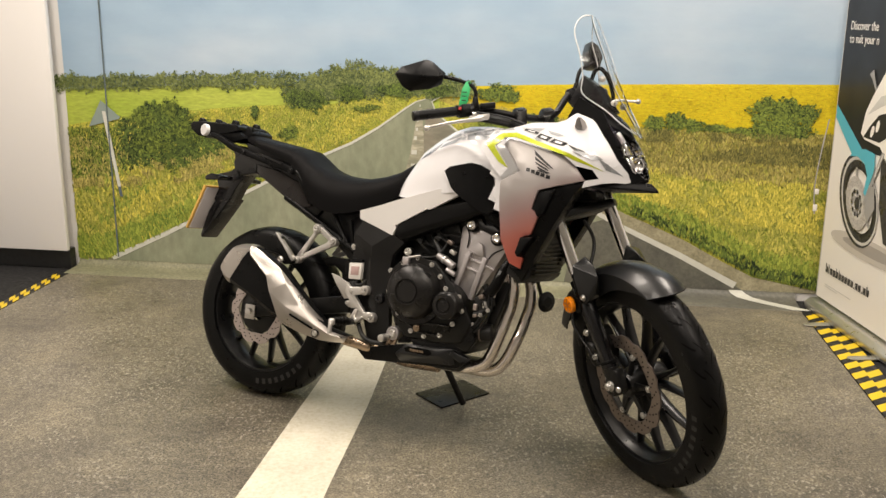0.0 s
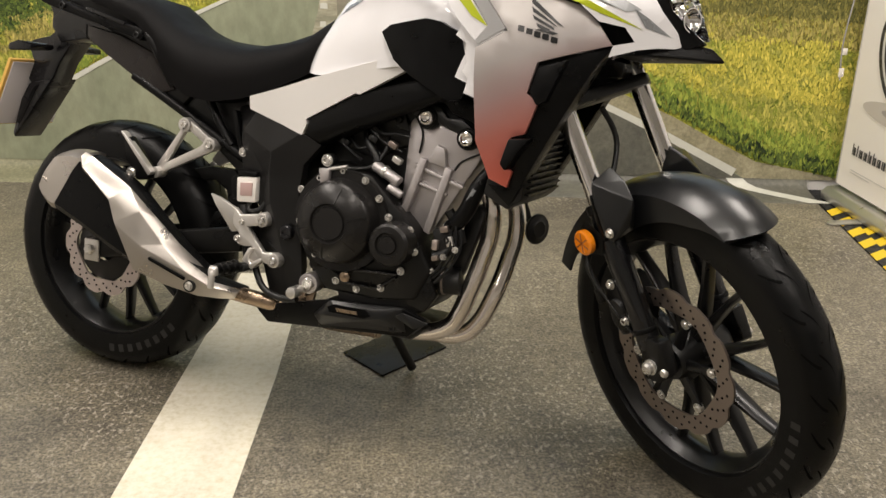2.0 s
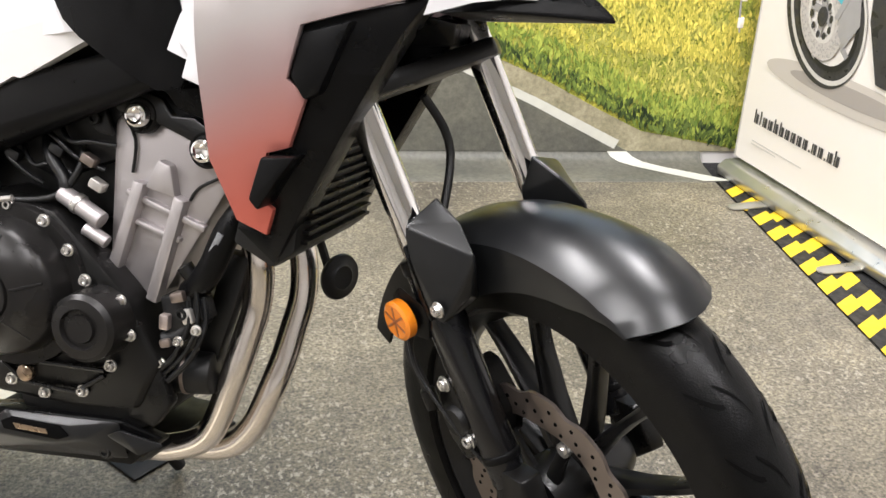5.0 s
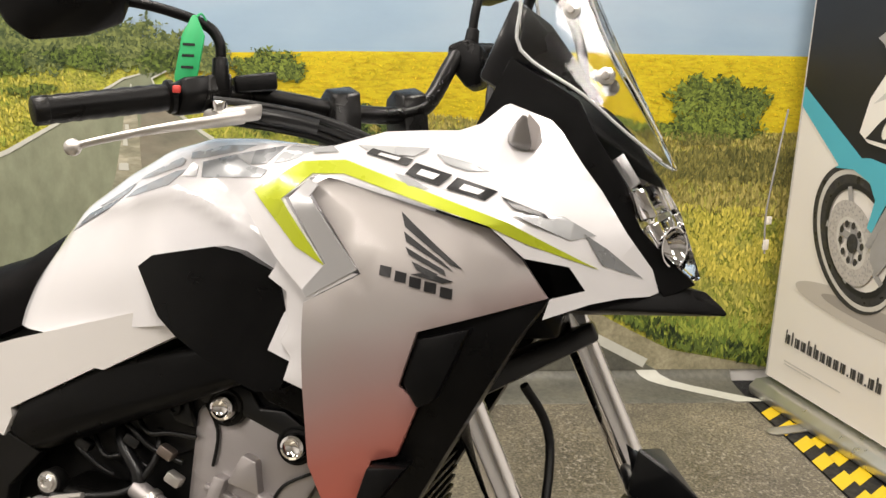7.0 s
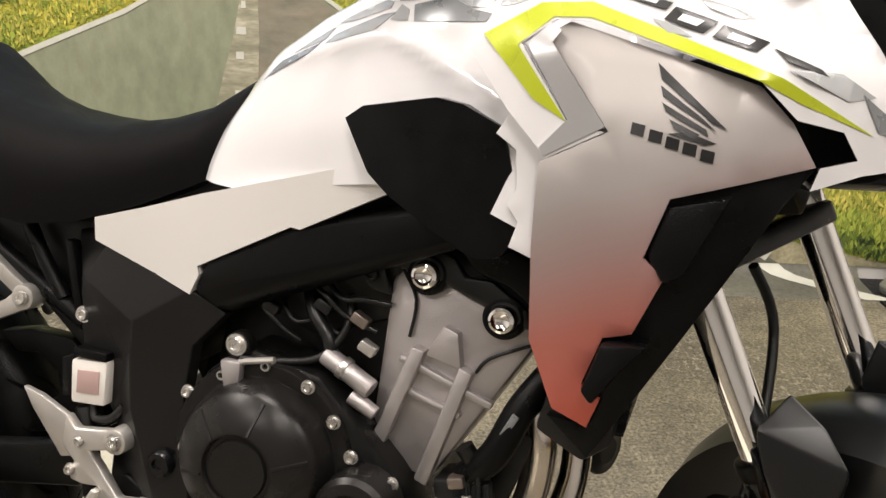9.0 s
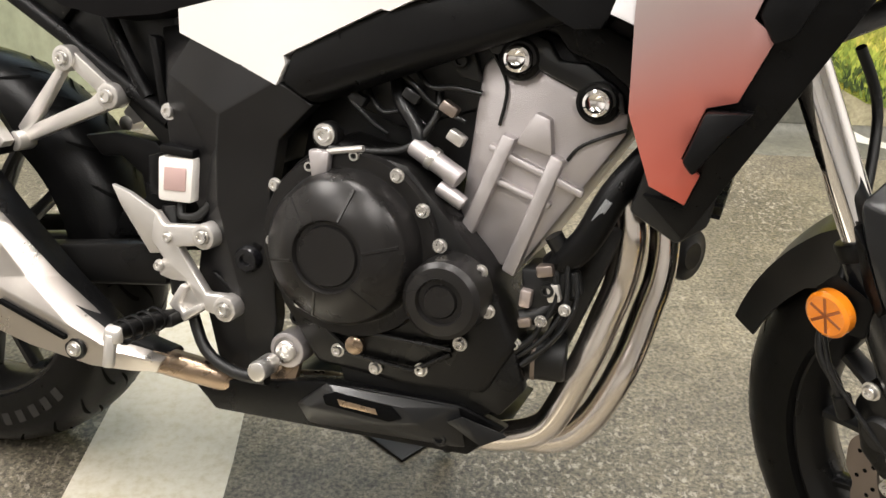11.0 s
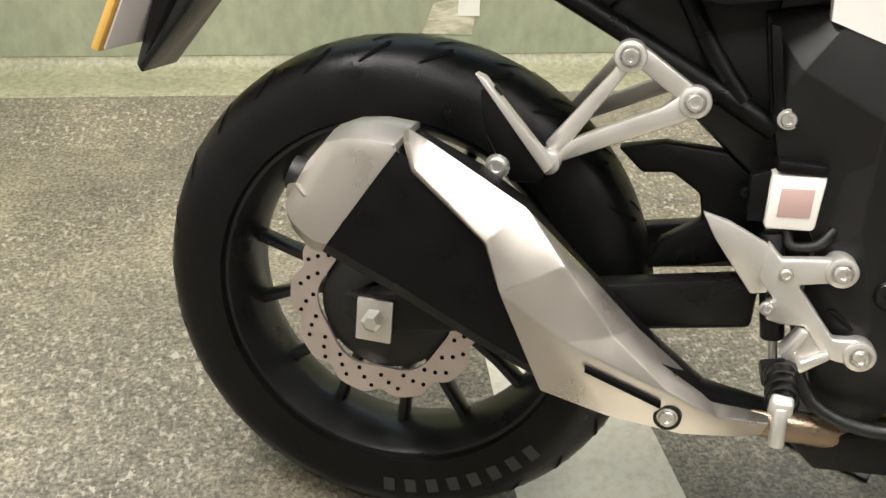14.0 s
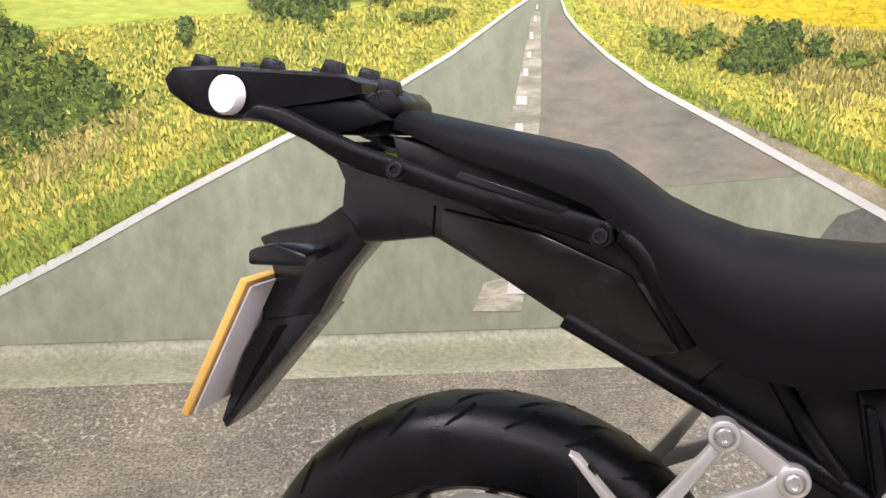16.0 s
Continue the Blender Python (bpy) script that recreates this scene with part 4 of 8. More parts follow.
bflat("printed_caliper", [(0.365, 0.66), (0.43, 0.70), (0.455, 0.60), (0.41, 0.53), (0.375, 0.56)], -0.0058, M_BGREY)
bflat("printed_mudguard", [(0.185, 0.792), (0.235, 0.828), (0.32, 0.842), (0.405, 0.832), (0.415, 0.76), (0.385, 0.69), (0.365, 0.64), (0.345, 0.65), (0.36, 0.73), (0.33, 0.775), (0.26, 0.80)], -0.0062, M_TEAL)
bflat("printed_fork", [(0.348, 0.60), (0.366, 0.595), (0.485, 0.845), (0.462, 0.85)], -0.0068, M_BGREY)
bflat("printed_fork_shine", [(0.420, 0.735), (0.430, 0.732), (0.480, 0.842), (0.470, 0.845)], -0.0072, M_BPALE)
bflat("printed_fairing", [(0.262, 0.905), (0.272, 0.95), (0.284, 1.002), (0.33, 1.075), (0.385, 1.146), (0.47, 1.26), (0.60, 1.34), (0.84, 1.32), (0.84, 0.84), (0.52, 0.80), (0.44, 0.868), (0.30, 0.882)], -0.0064, M_BWHITE)
bflat("printed_fairing_tone", [(0.30, 0.99), (0.40, 1.08), (0.62, 1.14), (0.62, 1.10), (0.42, 1.04)], -0.0068, M_BPALE)
bflat("printed_lamp_mask", [(0.288, 0.892), (0.335, 0.945), (0.40, 1.0), (0.52, 1.03), (0.50, 0.92), (0.43, 0.885)], -0.0070, M_BBLACK)
for lx, lz in ((0.362, 0.925), (0.402, 0.952)):
    bflat("printed_lamp", oval(lx, lz, 0.014, 0.026, 20, 0.006), -0.0076, M_BWHITE)
bflat("printed_engine", [(0.46, 0.82), (0.84, 0.86), (0.84, 0.44), (0.56, 0.47), (0.49, 0.62)], -0.0060, M_BTYRE)
bflat("printed_mirror", [(0.280, 1.165), (0.312, 1.188), (0.322, 1.165), (0.356, 1.105), (0.345, 1.10), (0.305, 1.15)], -0.0068, M_BGREY)


def words(text, x, z, size, material, parent, m, y=-0.004):
    cu = bpy.data.curves.new("lettering", "FONT")
    cu.body, cu.size, cu.extrude = text, size, 0.0004
    tmp = bpy.data.objects.new("lettering", cu)
    scene.collection.objects.link(tmp)
    bpy.context.view_layer.update()
    me = bpy.data.meshes.new_from_object(tmp.evaluated_get(bpy.context.evaluated_depsgraph_get()))
    bpy.data.objects.remove(tmp)
    me.transform(Matrix.Translation((x, y, z)) @ Matrix.Rotation(radians(90), 4, "X") @ Matrix.Diagonal((0.86, 1, 1, 1)))
    me.materials.append(material)
    ob = new("lettering", me)
    ob.parent = parent
    return ob


words("Discover the", 0.052, 1.352, 0.056, M_BWHITE, banner, BM)
words("to suit your n", 0.055, 1.294, 0.056, M_BWHITE, banner, BM)
# web address as plain bars of letter size
ux = 0.070
for k in range(16):
    if k in (10, 13):                                   # full stops
        bflat("address_bar", [(ux, 0.208), (ux + 0.007, 0.208), (ux + 0.007, 0.215), (ux, 0.215)], -0.002, M_ADDRESS)
        ux += 0.0135
        continue
    top = 0.252 if k in (0, 1, 4, 5, 15) else 0.239
    w = 0.008 if k == 1 else 0.021
    bflat("address_bar", [(ux, 0.208), (ux + 0.006, 0.208), (ux + 0.006, top), (ux, top)], -0.002, M_ADDRESS)
    if w > 0.01:
        bflat("address_bar", [(ux + 0.0085, 0.208), (ux + w, 0.208), (ux + w, 0.239), (ux + 0.0085, 0.239)], -0.002, M_ADDRESS)
    ux += w + 0.0085
for z, w in ((0.148, 0.26), (0.138, 0.13)):
    bflat("small_print_bar", [(0.078, z), (0.078 + w, z), (0.078 + w, z + 0.004), (0.078, z + 0.004)], -0.002, M_BPALE)

# cord with two tags hanging at the edge of the mural
cord = thing("hanging_cord", pose(1.806, 4.17, 0), "thin grey cord with two small white tags", "cord")
part("cord", tube([(0.03, 0.02, 0.93), (0.0, 0.0, 0.76), (-0.012, 0.0, 0.60), (0.0, 0.0, 0.47)], 0.003, 8, 5), M_BGREY, cord)
for z in (0.58, 0.50):
    part("tag", box(0, 0, z, 0.020, 0.008, 0.034 if z < 0.55 else 0.026, 0.003), M_BWHITE, cord)

# ---------------------------------------------------------------- the motorcycle
# local axes: x forward from the rear axle, y to its left, z up from the ground when upright; it leans on its side stand
BIKE = pose(-0.6351, 2.9000, 0.0030, 0, 0, -25.484) @ pose(0, 0, 0, -12.737, -0.267, 0)
bike = thing("motorcycle", BIKE, "white and silver adventure motorcycle leaning on its side stand", "motorcycle")
RAKE, STEER = radians(27.5), -40.0
AX = Vector((1.4639, 0, 0.326))                          # front axle, straight ahead
STEM = Vector((1.5945, 0, 0.0))                  # where the steering axis meets the ground
axis = Vector((-math.sin(RAKE), 0, math.cos(RAKE)))
SM = Matrix.Translation(STEM) @ Matrix.Rotation(radians(STEER), 4, axis) @ Matrix.Translation(-STEM)


def fit(a, b, c, d, e, f, y0=0.0, yx=0.0, xy=0.0, zy=0.0):
    """A small stretch and shift of a section: x' = a x + b z + c, z' = d x + e z + f, y' = y + yx x + y0."""
    return Matrix(((a, xy, b, c), (yx, 1, 0, y0), (d, zy, e, f), (0, 0, 0, 1)))


FIT_TOP = fit(1.0276, 0.0193, -0.0369, -0.0175, 1.0156, -0.0003)
FIT_SEAT = fit(1.0271, 0.0012, -0.0037, -0.001, 1.0255, -0.0201)
FIT_ENGINE = fit(0.999, 0.0132, -0.0079, -0.0085, 0.9834, 0.0149, -0.014)
FIT_BLOCK = fit(1.0057, 0.0018, -0.0072, 0.0055, 0.993, -0.0006, 0.014)
FIT_GUARD = fit(1.012, -0.0025, -0.0134, 0.0121, 0.9883, -0.004)
FIT_FRAME = fit(1.0298, -0.0089, -0.0184, 0.0073, 1.0087, -0.0024)
FIT_REST = fit(1, 0, -0.001, 0, 1, 0.009, 0.003)
FIT_PILLION = fit(1.0317, -0.0018, -0.0048, 0.0033, 1.0294, -0.0127, 0.012)
FIT_TAIL = fit(1.03, -0.0022, 0.0029, -0.0007, 1.0269, -0.0192)
FIT_ARM = fit(1, 0, 0.003, 0, 1, 0.006)


def on_axis(h, fwd=0.0, y=0.0):
    """A point of the fork at h metres up the steering axis, before it is turned."""
    return STEM + axis * h + Vector((math.cos(RAKE) * fwd, y, math.sin(RAKE) * fwd))


def tyre_mesh(R, W, rim_r, cx, cz):
    prof = []
    n = 14
    h = R - rim_r
    for i in range(n + 1):
        a = math.pi * i / n
        yy = -math.cos(a)
        rr = math.sin(a) ** 0.62
        prof.append((rim_r + h * (0.0 + 1.0 * rr), yy * W / 2 * (0.86 + 0.14 * math.sin(a))))
    prof += [(rim_r - 0.004, W * 0.36), (rim_r - 0.006, 0), (rim_r - 0.004, -W * 0.36)]
    return lathe(prof, 96, True, cx, cz)


def tread_mesh(R, W, cx, cz, count, rim_r, phase=0.0, bm=None):
    """Dark strips just over the tyre's crown paint the shade of curved tread grooves."""
    b = bmesh.new()
    h = R - rim_r
    for i in range(count):
        for s in (-1, 1):
            a0 = 2 * math.pi * (i + (0.5 if s > 0 else 0)) / count + phase
            for (u0, u1, sweep, wd) in ((0.04, 0.40, 0.13, 0.0034), (0.42, 0.80, 0.10, 0.0042)):
                prev = None
                for k in range(7):
                    t = k / 6
                    u = (u0 + (u1 - u0) * t)
                    ang = a0 + sweep * t ** (0.6 if u0 < 0.2 else 1.8) + (0 if u0 < 0.2 else 0.06)
                    th = math.acos(max(-1, min(1, -s * u)))
                    rr = rim_r + h * math.sin(th) ** 0.62 + 0.0007
                    yy = s * u * W / 2 * (0.86 + 0.14 * math.sin(th)) * 1.01
                    w = wd * (0.4 + 0.6 * math.sin(math.pi * (0.1 + 0.8 * t))) / R
                    vs = [b.verts.new((cx + rr * math.cos(ang + q), yy, cz + rr * math.sin(ang + q))) for q in (-w, w)]
                    if prev:
                        b.faces.new((prev[0], prev[1], vs[1], vs[0]))
                    prev = vs
    return b


def rim_mesh(rim_r, W, cx, cz):
    w = W / 2
    prof = [(rim_r + 0.004, -w), (rim_r + 0.004, -w + 0.008), (rim_r - 0.004, -w + 0.012), (rim_r - 0.012, -w * 0.35), (rim_r - 0.012, w * 0.35), (rim_r - 0.004, w - 0.012),
            (rim_r + 0.004, w - 0.008), (rim_r + 0.004, w), (rim_r - 0.008, w), (rim_r - 0.017, w - 0.014), (rim_r - 0.026, w * 0.35), (rim_r - 0.030, 0), (rim_r - 0.026, -w * 0.35), (rim_r - 0.017, -w + 0.014), (rim_r - 0.008, -w)]
    return lathe(prof, 96, True, cx, cz)


def spoke_mesh(r0, r1, a0, a1, cx, cz, w0, w1, d0, d1):
    """One tapered cast spoke between hub and rim."""
    rings = []
    for t in (0.0, 0.35, 0.7, 0.92, 1.0):
        r = r0 + (r1 - r0) * t
        a = a0 + (a1 - a0) * t
        flare = 1.0 + 0.5 * max(0, t - 0.85) / 0.15
        w, d = (w0 + (w1 - w0) * t) * flare / 2, (d0 + (d1 - d0) * t) / 2
        c = Vector((cx + r * math.cos(a), 0, cz + r * math.sin(a)))
        tn = Vector((-math.sin(a), 0, math.cos(a)))
        rings.append([c + tn * (w * p) + Vector((0, d * q, 0)) for p, q in ((-1, -0.6), (-0.5, -1), (0.5, -1), (1, -0.6), (1, 0.6), (0.5, 1), (-0.5, 1), (-1, 0.6))])
    return loft(rings)


def disc_mesh(R, r, th, y, cx, cz, waves, depth, holes):
    """A brake disc with a scalloped edge."""
    b = bmesh.new()
    seg = waves * 12
    outer = [R - depth * (0.5 - 0.5 * math.cos(2 * math.pi * waves * i / seg)) ** 3 for i in range(seg)]
    inner = [r + 0.003 * math.cos(2 * math.pi * 6 * i / seg) for i in range(seg)]
    ring = lambda rad, yy: [b.verts.new((cx + rad[i] * math.cos(2 * math.pi * i / seg), yy, cz + rad[i] * math.sin(2 * math.pi * i / seg))) for i in range(seg)]
    o0, i0, o1, i1 = ring(outer, y - th / 2), ring(inner, y - th / 2), ring(outer, y + th / 2), ring(inner, y + th / 2)
    for i in range(seg):
        j = (i + 1) % seg
        for q in ((o0[i], o0[j], i0[j], i0[i]), (o1[i], i1[i], i1[j], o1[j]), (o0[i], o1[i], o1[j], o0[j]), (i0[i], i0[j], i1[j], i1[i])):
            b.faces.new(q)
    return b


def wheel(name, R, W, rim_r, rim_w, cx, cz, label, spokes, m=None, phase=0.0, text=-1.1):
    rim = part(name, rim_mesh(rim_r, rim_w, cx, cz), M_RIM, bike, label, 40, m)
    part("tyre", tyre_mesh(R, W, rim_r, cx, cz), M_RUBBER, rim, "black rubber road tyre", 60, m)
    tagged(part("tread_pattern", tread_mesh(R, W, cx, cz, 26, rim_r, phase), M_RECESSSHADE, rim, "", 60, m), kind="stuff")
    part("hub", lathe([(0.022, -0.075), (0.036, -0.072), (0.05, -0.04), (0.046, 0), (0.05, 0.04), (0.036, 0.072), (0.022, 0.075)], 32, True, cx, cz), M_RIM, rim, "", 40, m)
    n = spokes
    for i in range(n):
        a = 2 * math.pi * i / n + phase
        for s in (-1, 1):
            part("spoke", spoke_mesh(0.045, rim_r - 0.022, a + s * 0.10, a + s * math.pi / n / 2, cx, cz, 0.021, 0.0115, 0.045, 0.026), M_RIM, rim, "", 40, m)
    # raised sidewall lettering as plain bars
    for k in range(8):
        b = bmesh.new()
        at = text + (k - 3.5) * 0.112
        for w0, w1, h0, h1 in ((-0.0075, 0.0075, -0.010, 0.010),):
            q = []
            for du, dr in ((w0, h0), (w1, h0), (w1, h1), (w0, h1)):
                rr = rim_r + (R - rim_r) * 0.40 + dr
                aa = at + du / rr
                th = math.asin(min(1, (rr - rim_r) / (R - rim_r)) ** (1 / 0.62))
                q.append(b.verts.new((cx + rr * math.cos(aa), -math.cos(th) * W / 2 * (0.86 + 0.14 * math.sin(th)) - 0.0008, cz + rr * math.sin(aa))))
            b.faces.new(q)
        part("lettering_bar", b, M_TYRETEXT, rim, "", 0, m)
    return rim


RX, RZ = 0.004, 0.315                                    # rear axle
rear = wheel("rear_wheel", 0.318, 0.162, 0.2285, 0.122, RX, RZ, "black cast rear wheel", 7, phase=-1.29, text=-1.12)
front = wheel("front_wheel", 0.341, 0.116, 0.2560, 0.081, AX.x, AX.z, "black cast front wheel turned to the side", 7, SM, phase=0.29, text=-0.42)
rd = part("brake_disc", disc_mesh(0.1235, 0.0855, 0.005, -0.088, RX, RZ, 10, 0.010, 0), M_DISC_R, rear, "scalloped steel brake disc", 30)
fd = part("brake_disc", disc_mesh(0.1585, 0.115, 0.005, -0.060, AX.x, AX.z, 12, 0.008, 0), M_DISC, front, "scalloped steel brake disc", 30, SM)


# dark plugs, slightly proud of the disc, paint the shade of its drillings
def holes_on(parent, r_list, count, y, cx, cz, r, m=None, phase=0.0):
    b = bmesh.new()
    for i in range(count):
        for j, rr in enumerate(r_list):
            a = 2 * math.pi * (i + 0.33 * j) / count + phase
            cyl((cx + rr * math.cos(a), y - 0.0032, cz + rr * math.sin(a)), (cx + rr * math.cos(a), y + 0.0032, cz + rr * math.sin(a)), r, seg=8, bm=b)
    tagged(part("drilling_shade", b, M_RECESSSHADE, parent, "", 30, m), kind="stuff")


holes_on(rd, (0.0935, 0.103, 0.111), 20, -0.088, RX, RZ, 0.0028)
holes_on(fd, (0.123, 0.133, 0.1435), 24, -0.060, AX.x, AX.z, 0.0028, SM)
for i in range(6):
    a = 2 * math.pi * i / 6 + radians(10.5)
    x, z = AX.x + 0.104 * math.cos(a), AX.z + 0.104 * math.sin(a)
    part("disc_rivet", lathe([(0, -0.067), (0.005, -0.067), (0.006, -0.064), (0.010, -0.064), (0.010, -0.054), (0, -0.054)], 14, False, x, z), M_BOLT, fd, "", 40, SM)
    part("disc_arm", spoke_mesh(0.035, 0.104, a, a, AX.x, AX.z, 0.022, 0.014, 0.012, 0.008), M_RIM, front, "", 40, Matrix.Translation((0, 0, 0)) @ SM @ Matrix.Translation((0, -0.058, 0)))
part("disc_carrier", lathe([(0.035, -0.092), (0.08, -0.086), (0.084, -0.083), (0.035, -0.083)], 40, True, RX, RZ), M_DARK, rear)

# ---- rear axle, swingarm, caliper
FIT = FIT_ARM
part("swingarm", hull([(0.0, -0.10, 0.345), (0.0, -0.10, 0.285), (0.0, -0.13, 0.34), (0.0, -0.13, 0.29), (0.42, -0.09, 0.43), (0.42, -0.09, 0.365), (0.42, -0.12, 0.43), (0.42, -0.12, 0.37), (-0.05, -0.11, 0.33), (-0.05, -0.11, 0.30)], 0.006), M_ENGINE, bike, "black box-section swingarm")
part("swingarm", hull([(0.0, 0.10, 0.345), (0.0, 0.10, 0.285), (0.0, 0.13, 0.34), (0.0, 0.13, 0.29), (0.42, 0.09, 0.43), (0.42, 0.09, 0.365), (0.42, 0.12, 0.43), (0.42, 0.12, 0.37), (-0.05, 0.11, 0.33), (-0.05, 0.11, 0.30)], 0.006), M_ENGINE, bike)
part("axle_plate", plate([(-0.022, 0.282), (0.022, 0.282), (0.022, 0.336), (-0.022, 0.336)], -0.136, -0.130, 0.002), M_SILVER, bike)
part("axle_nut", lathe([(0, -0.152), (0.008, -0.152), (0.013, -0.148), (0.013, -0.136), (0, -0.136)], 6, False, 0, 0.312), M_BOLT, bike, "", 20)
part("rear_caliper", hull([(0.05, -0.085, 0.40), (0.13, -0.085, 0.42), (0.14, -0.085, 0.37), (0.06, -0.085, 0.35), (0.05, -0.13, 0.40), (0.12, -0.135, 0.415), (0.13, -0.13, 0.375), (0.065, -0.13, 0.355)], 0.006), M_DARK, bike)

part("chain_guard", plate([(0.250, 0.540), (0.300, 0.552), (0.365, 0.550), (0.405, 0.520), (0.430, 0.440), (0.360, 0.418), (0.300, 0.405), (0.312, 0.440), (0.352, 0.470), (0.345, 0.500), (0.312, 0.520), (0.280, 0.515)], -0.078, -0.050, 0.004), M_BLACK, bike, "black guard between tyre and frame")
part("guard_bolt", bolt_mesh(0.392, -0.078, 0.510, 0.006), M_DARK, bike)
# ---- engine
FIT = FIT_ENGINE
part("crankcase", hull([(0.60, y, z) for y in (-0.12, 0.12) for z in (0.40, 0.57)] + [(x, y, z) for y in (-0.12, 0.12) for x, z in ((0.65, 0.615), (0.75, 0.60), (0.86, 0.50), (0.91, 0.41), (0.88, 0.34), (0.78, 0.325), (0.66, 0.325))], 0.01), M_ENGINE, bike, "black engine crankcase")
CC = (0.690, 0.489)
part("clutch_cover", lathe([(0, -0.183), (0.035, -0.183), (0.037, -0.179), (0.041, -0.179), (0.0435, -0.1845), (0.047, -0.1845), (0.084, -0.166), (0.090, -0.157), (0.096, -0.128), (0.108, -0.126), (0.110, -0.12), (0, -0.12)], 64, False, *CC), M_COVER, bike, "round black clutch cover", 30)
for i in range(6):
    a = 2 * math.pi * i / 6 + 0.3
    rings = []
    for rr, yy in ((0.046, -0.1846), (0.065, -0.1753), (0.083, -0.1663)):
        c = Vector((CC[0] + rr * math.cos(a), yy, CC[1] + rr * math.sin(a)))
        t = Vector((-math.sin(a), 0, math.cos(a))) * 0.0028
        rings.append([c - t + Vector((0, 0.002, 0)), c + t + Vector((0, 0.002, 0)), c + t * 0.5 + Vector((0, -0.0018, 0)), c - t * 0.5 + Vector((0, -0.0018, 0))])
    part("cover_rib", loft(rings), M_COVER, bike)
part("pulse_cover", lathe([(0, -0.170), (0.018, -0.170), (0.020, -0.166), (0.026, -0.166), (0.028, -0.172), (0.040, -0.170), (0.046, -0.164), (0.048, -0.12), (0, -0.12)], 48, False, 0.826, 0.462), M_COVER, bike, "small round engine cover", 30)
for x, z, y in ((0.631, 0.577, -0.125), (0.687, 0.600, -0.125), (0.743, 0.587, -0.13), (0.779, 0.552, -0.13), (0.805, 0.515, -0.13), (0.857, 0.495, -0.13), (0.845, 0.402, -0.13), (0.800, 0.355, -0.125),
                (0.742, 0.342, -0.125), (0.690, 0.352, -0.125), (0.634, 0.403, -0.125), (0.588, 0.475, -0.125), (0.586, 0.545, -0.125), (0.872, 0.450, -0.13)):
    part("case_bolt", bolt_mesh(x, y, z, 0.0065), M_BOLT, bike, "", 30)
FIT = FIT_BLOCK
part("cylinder_block", hull([(x, y, z) for y in (-0.105, 0.10) for x, z in ((0.812, 0.72), (0.832, 0.742), (0.985, 0.690), (0.985, 0.665), (0.885, 0.485), (0.805, 0.50), (0.828, 0.62))], 0.008), M_CAST, bike, "cast grey aluminium cylinder block")
for nm, pts, y1 in (("block_rib", [(0.850, 0.648), (0.866, 0.644), (0.822, 0.500), (0.806, 0.506)], -0.122), ("block_rib", [(0.908, 0.634), (0.924, 0.628), (0.886, 0.484), (0.870, 0.490)], -0.122),
                    ("block_boss", [(0.866, 0.640), (0.884, 0.678), (0.902, 0.672), (0.910, 0.630)], -0.120), ("block_step", [(0.835, 0.634), (0.950, 0.597), (0.948, 0.588), (0.833, 0.625)], -0.114),
                    ("block_step", [(0.833, 0.600), (0.915, 0.577), (0.913, 0.569), (0.831, 0.592)], -0.114)):
    part(nm, plate(pts, y1, -0.10, 0.003), M_CAST, bike, "", 40)
part("block_line", tube([(0.824, -0.1085, 0.735), (0.845, -0.1085, 0.700), (0.842, -0.1085, 0.655)], 0.0022, 6, 4), M_DARK, bike)
part("block_line", tube([(0.985, -0.1085, 0.672), (0.94, -0.1085, 0.648), (0.925, -0.1085, 0.628)], 0.0022, 6, 4), M_DARK, bike)
part("cylinder_head_cover", hull([(x, y, z) for y in (-0.108, 0.10) for x, z in ((0.82, 0.742), (0.875, 0.768), (1.005, 0.728), (0.99, 0.688), (0.93, 0.70))], 0.008), M_BLACK, bike)
for x, z in ((0.857, 0.733), (0.950, 0.698)):
    part("hanger_bolt", lathe([(0, -0.126), (0.009, -0.128), (0.0115, -0.131), (0.0145, -0.130), (0.0165, -0.124), (0.0165, -0.112), (0, -0.112)], 32, False, x, z), M_CHROME, bike, "polished frame hanger bolt", 40)
    part("bolt_seat", lathe([(0.0170, -0.116), (0.021, -0.118), (0.0245, -0.116), (0.0255, -0.106), (0.0170, -0.106)], 32, True, x, z), M_BLACK, bike)
FIT = FIT_ENGINE
part("oil_filter", cyl((0.896, -0.062, 0.381), (0.958, -0.053, 0.386), 0.030, seg=28, w=0.005), M_DARK, bike, "black oil filter")
part("sensor_housing", box(0.908, -0.100, 0.468, 0.014, 0.02, 0.022, 0.003), M_DISC_R, bike)
part("coolant_pipe", tube([(0.905, -0.10, 0.44), (0.935, -0.09, 0.46), (0.945, -0.085, 0.51), (0.925, -0.09, 0.545)], 0.011, 12, 5), M_DARK, bike)
part("radiator_hose", tube([(1.015, -0.06, 0.655), (0.985, -0.085, 0.605), (0.962, -0.09, 0.545), (0.93, -0.08, 0.505)], 0.018, 14, 5), M_BLACK, bike, "black coolant hose")
part("hose_label", plate([(0.978, 0.602), (0.986, 0.598), (0.973, 0.570), (0.966, 0.574)], -0.1065, -0.100, 0.001), M_GREYDECAL, bike)
part("oil_line", tube([(0.955, -0.085, 0.47), (0.945, -0.10, 0.42), (0.915, -0.105, 0.385)], 0.0035, 8, 5), M_DARK, bike)
part("oil_line", tube([(0.935, -0.09, 0.47), (0.925, -0.105, 0.425), (0.90, -0.108, 0.395)], 0.0035, 8, 5), M_DARK, bike)
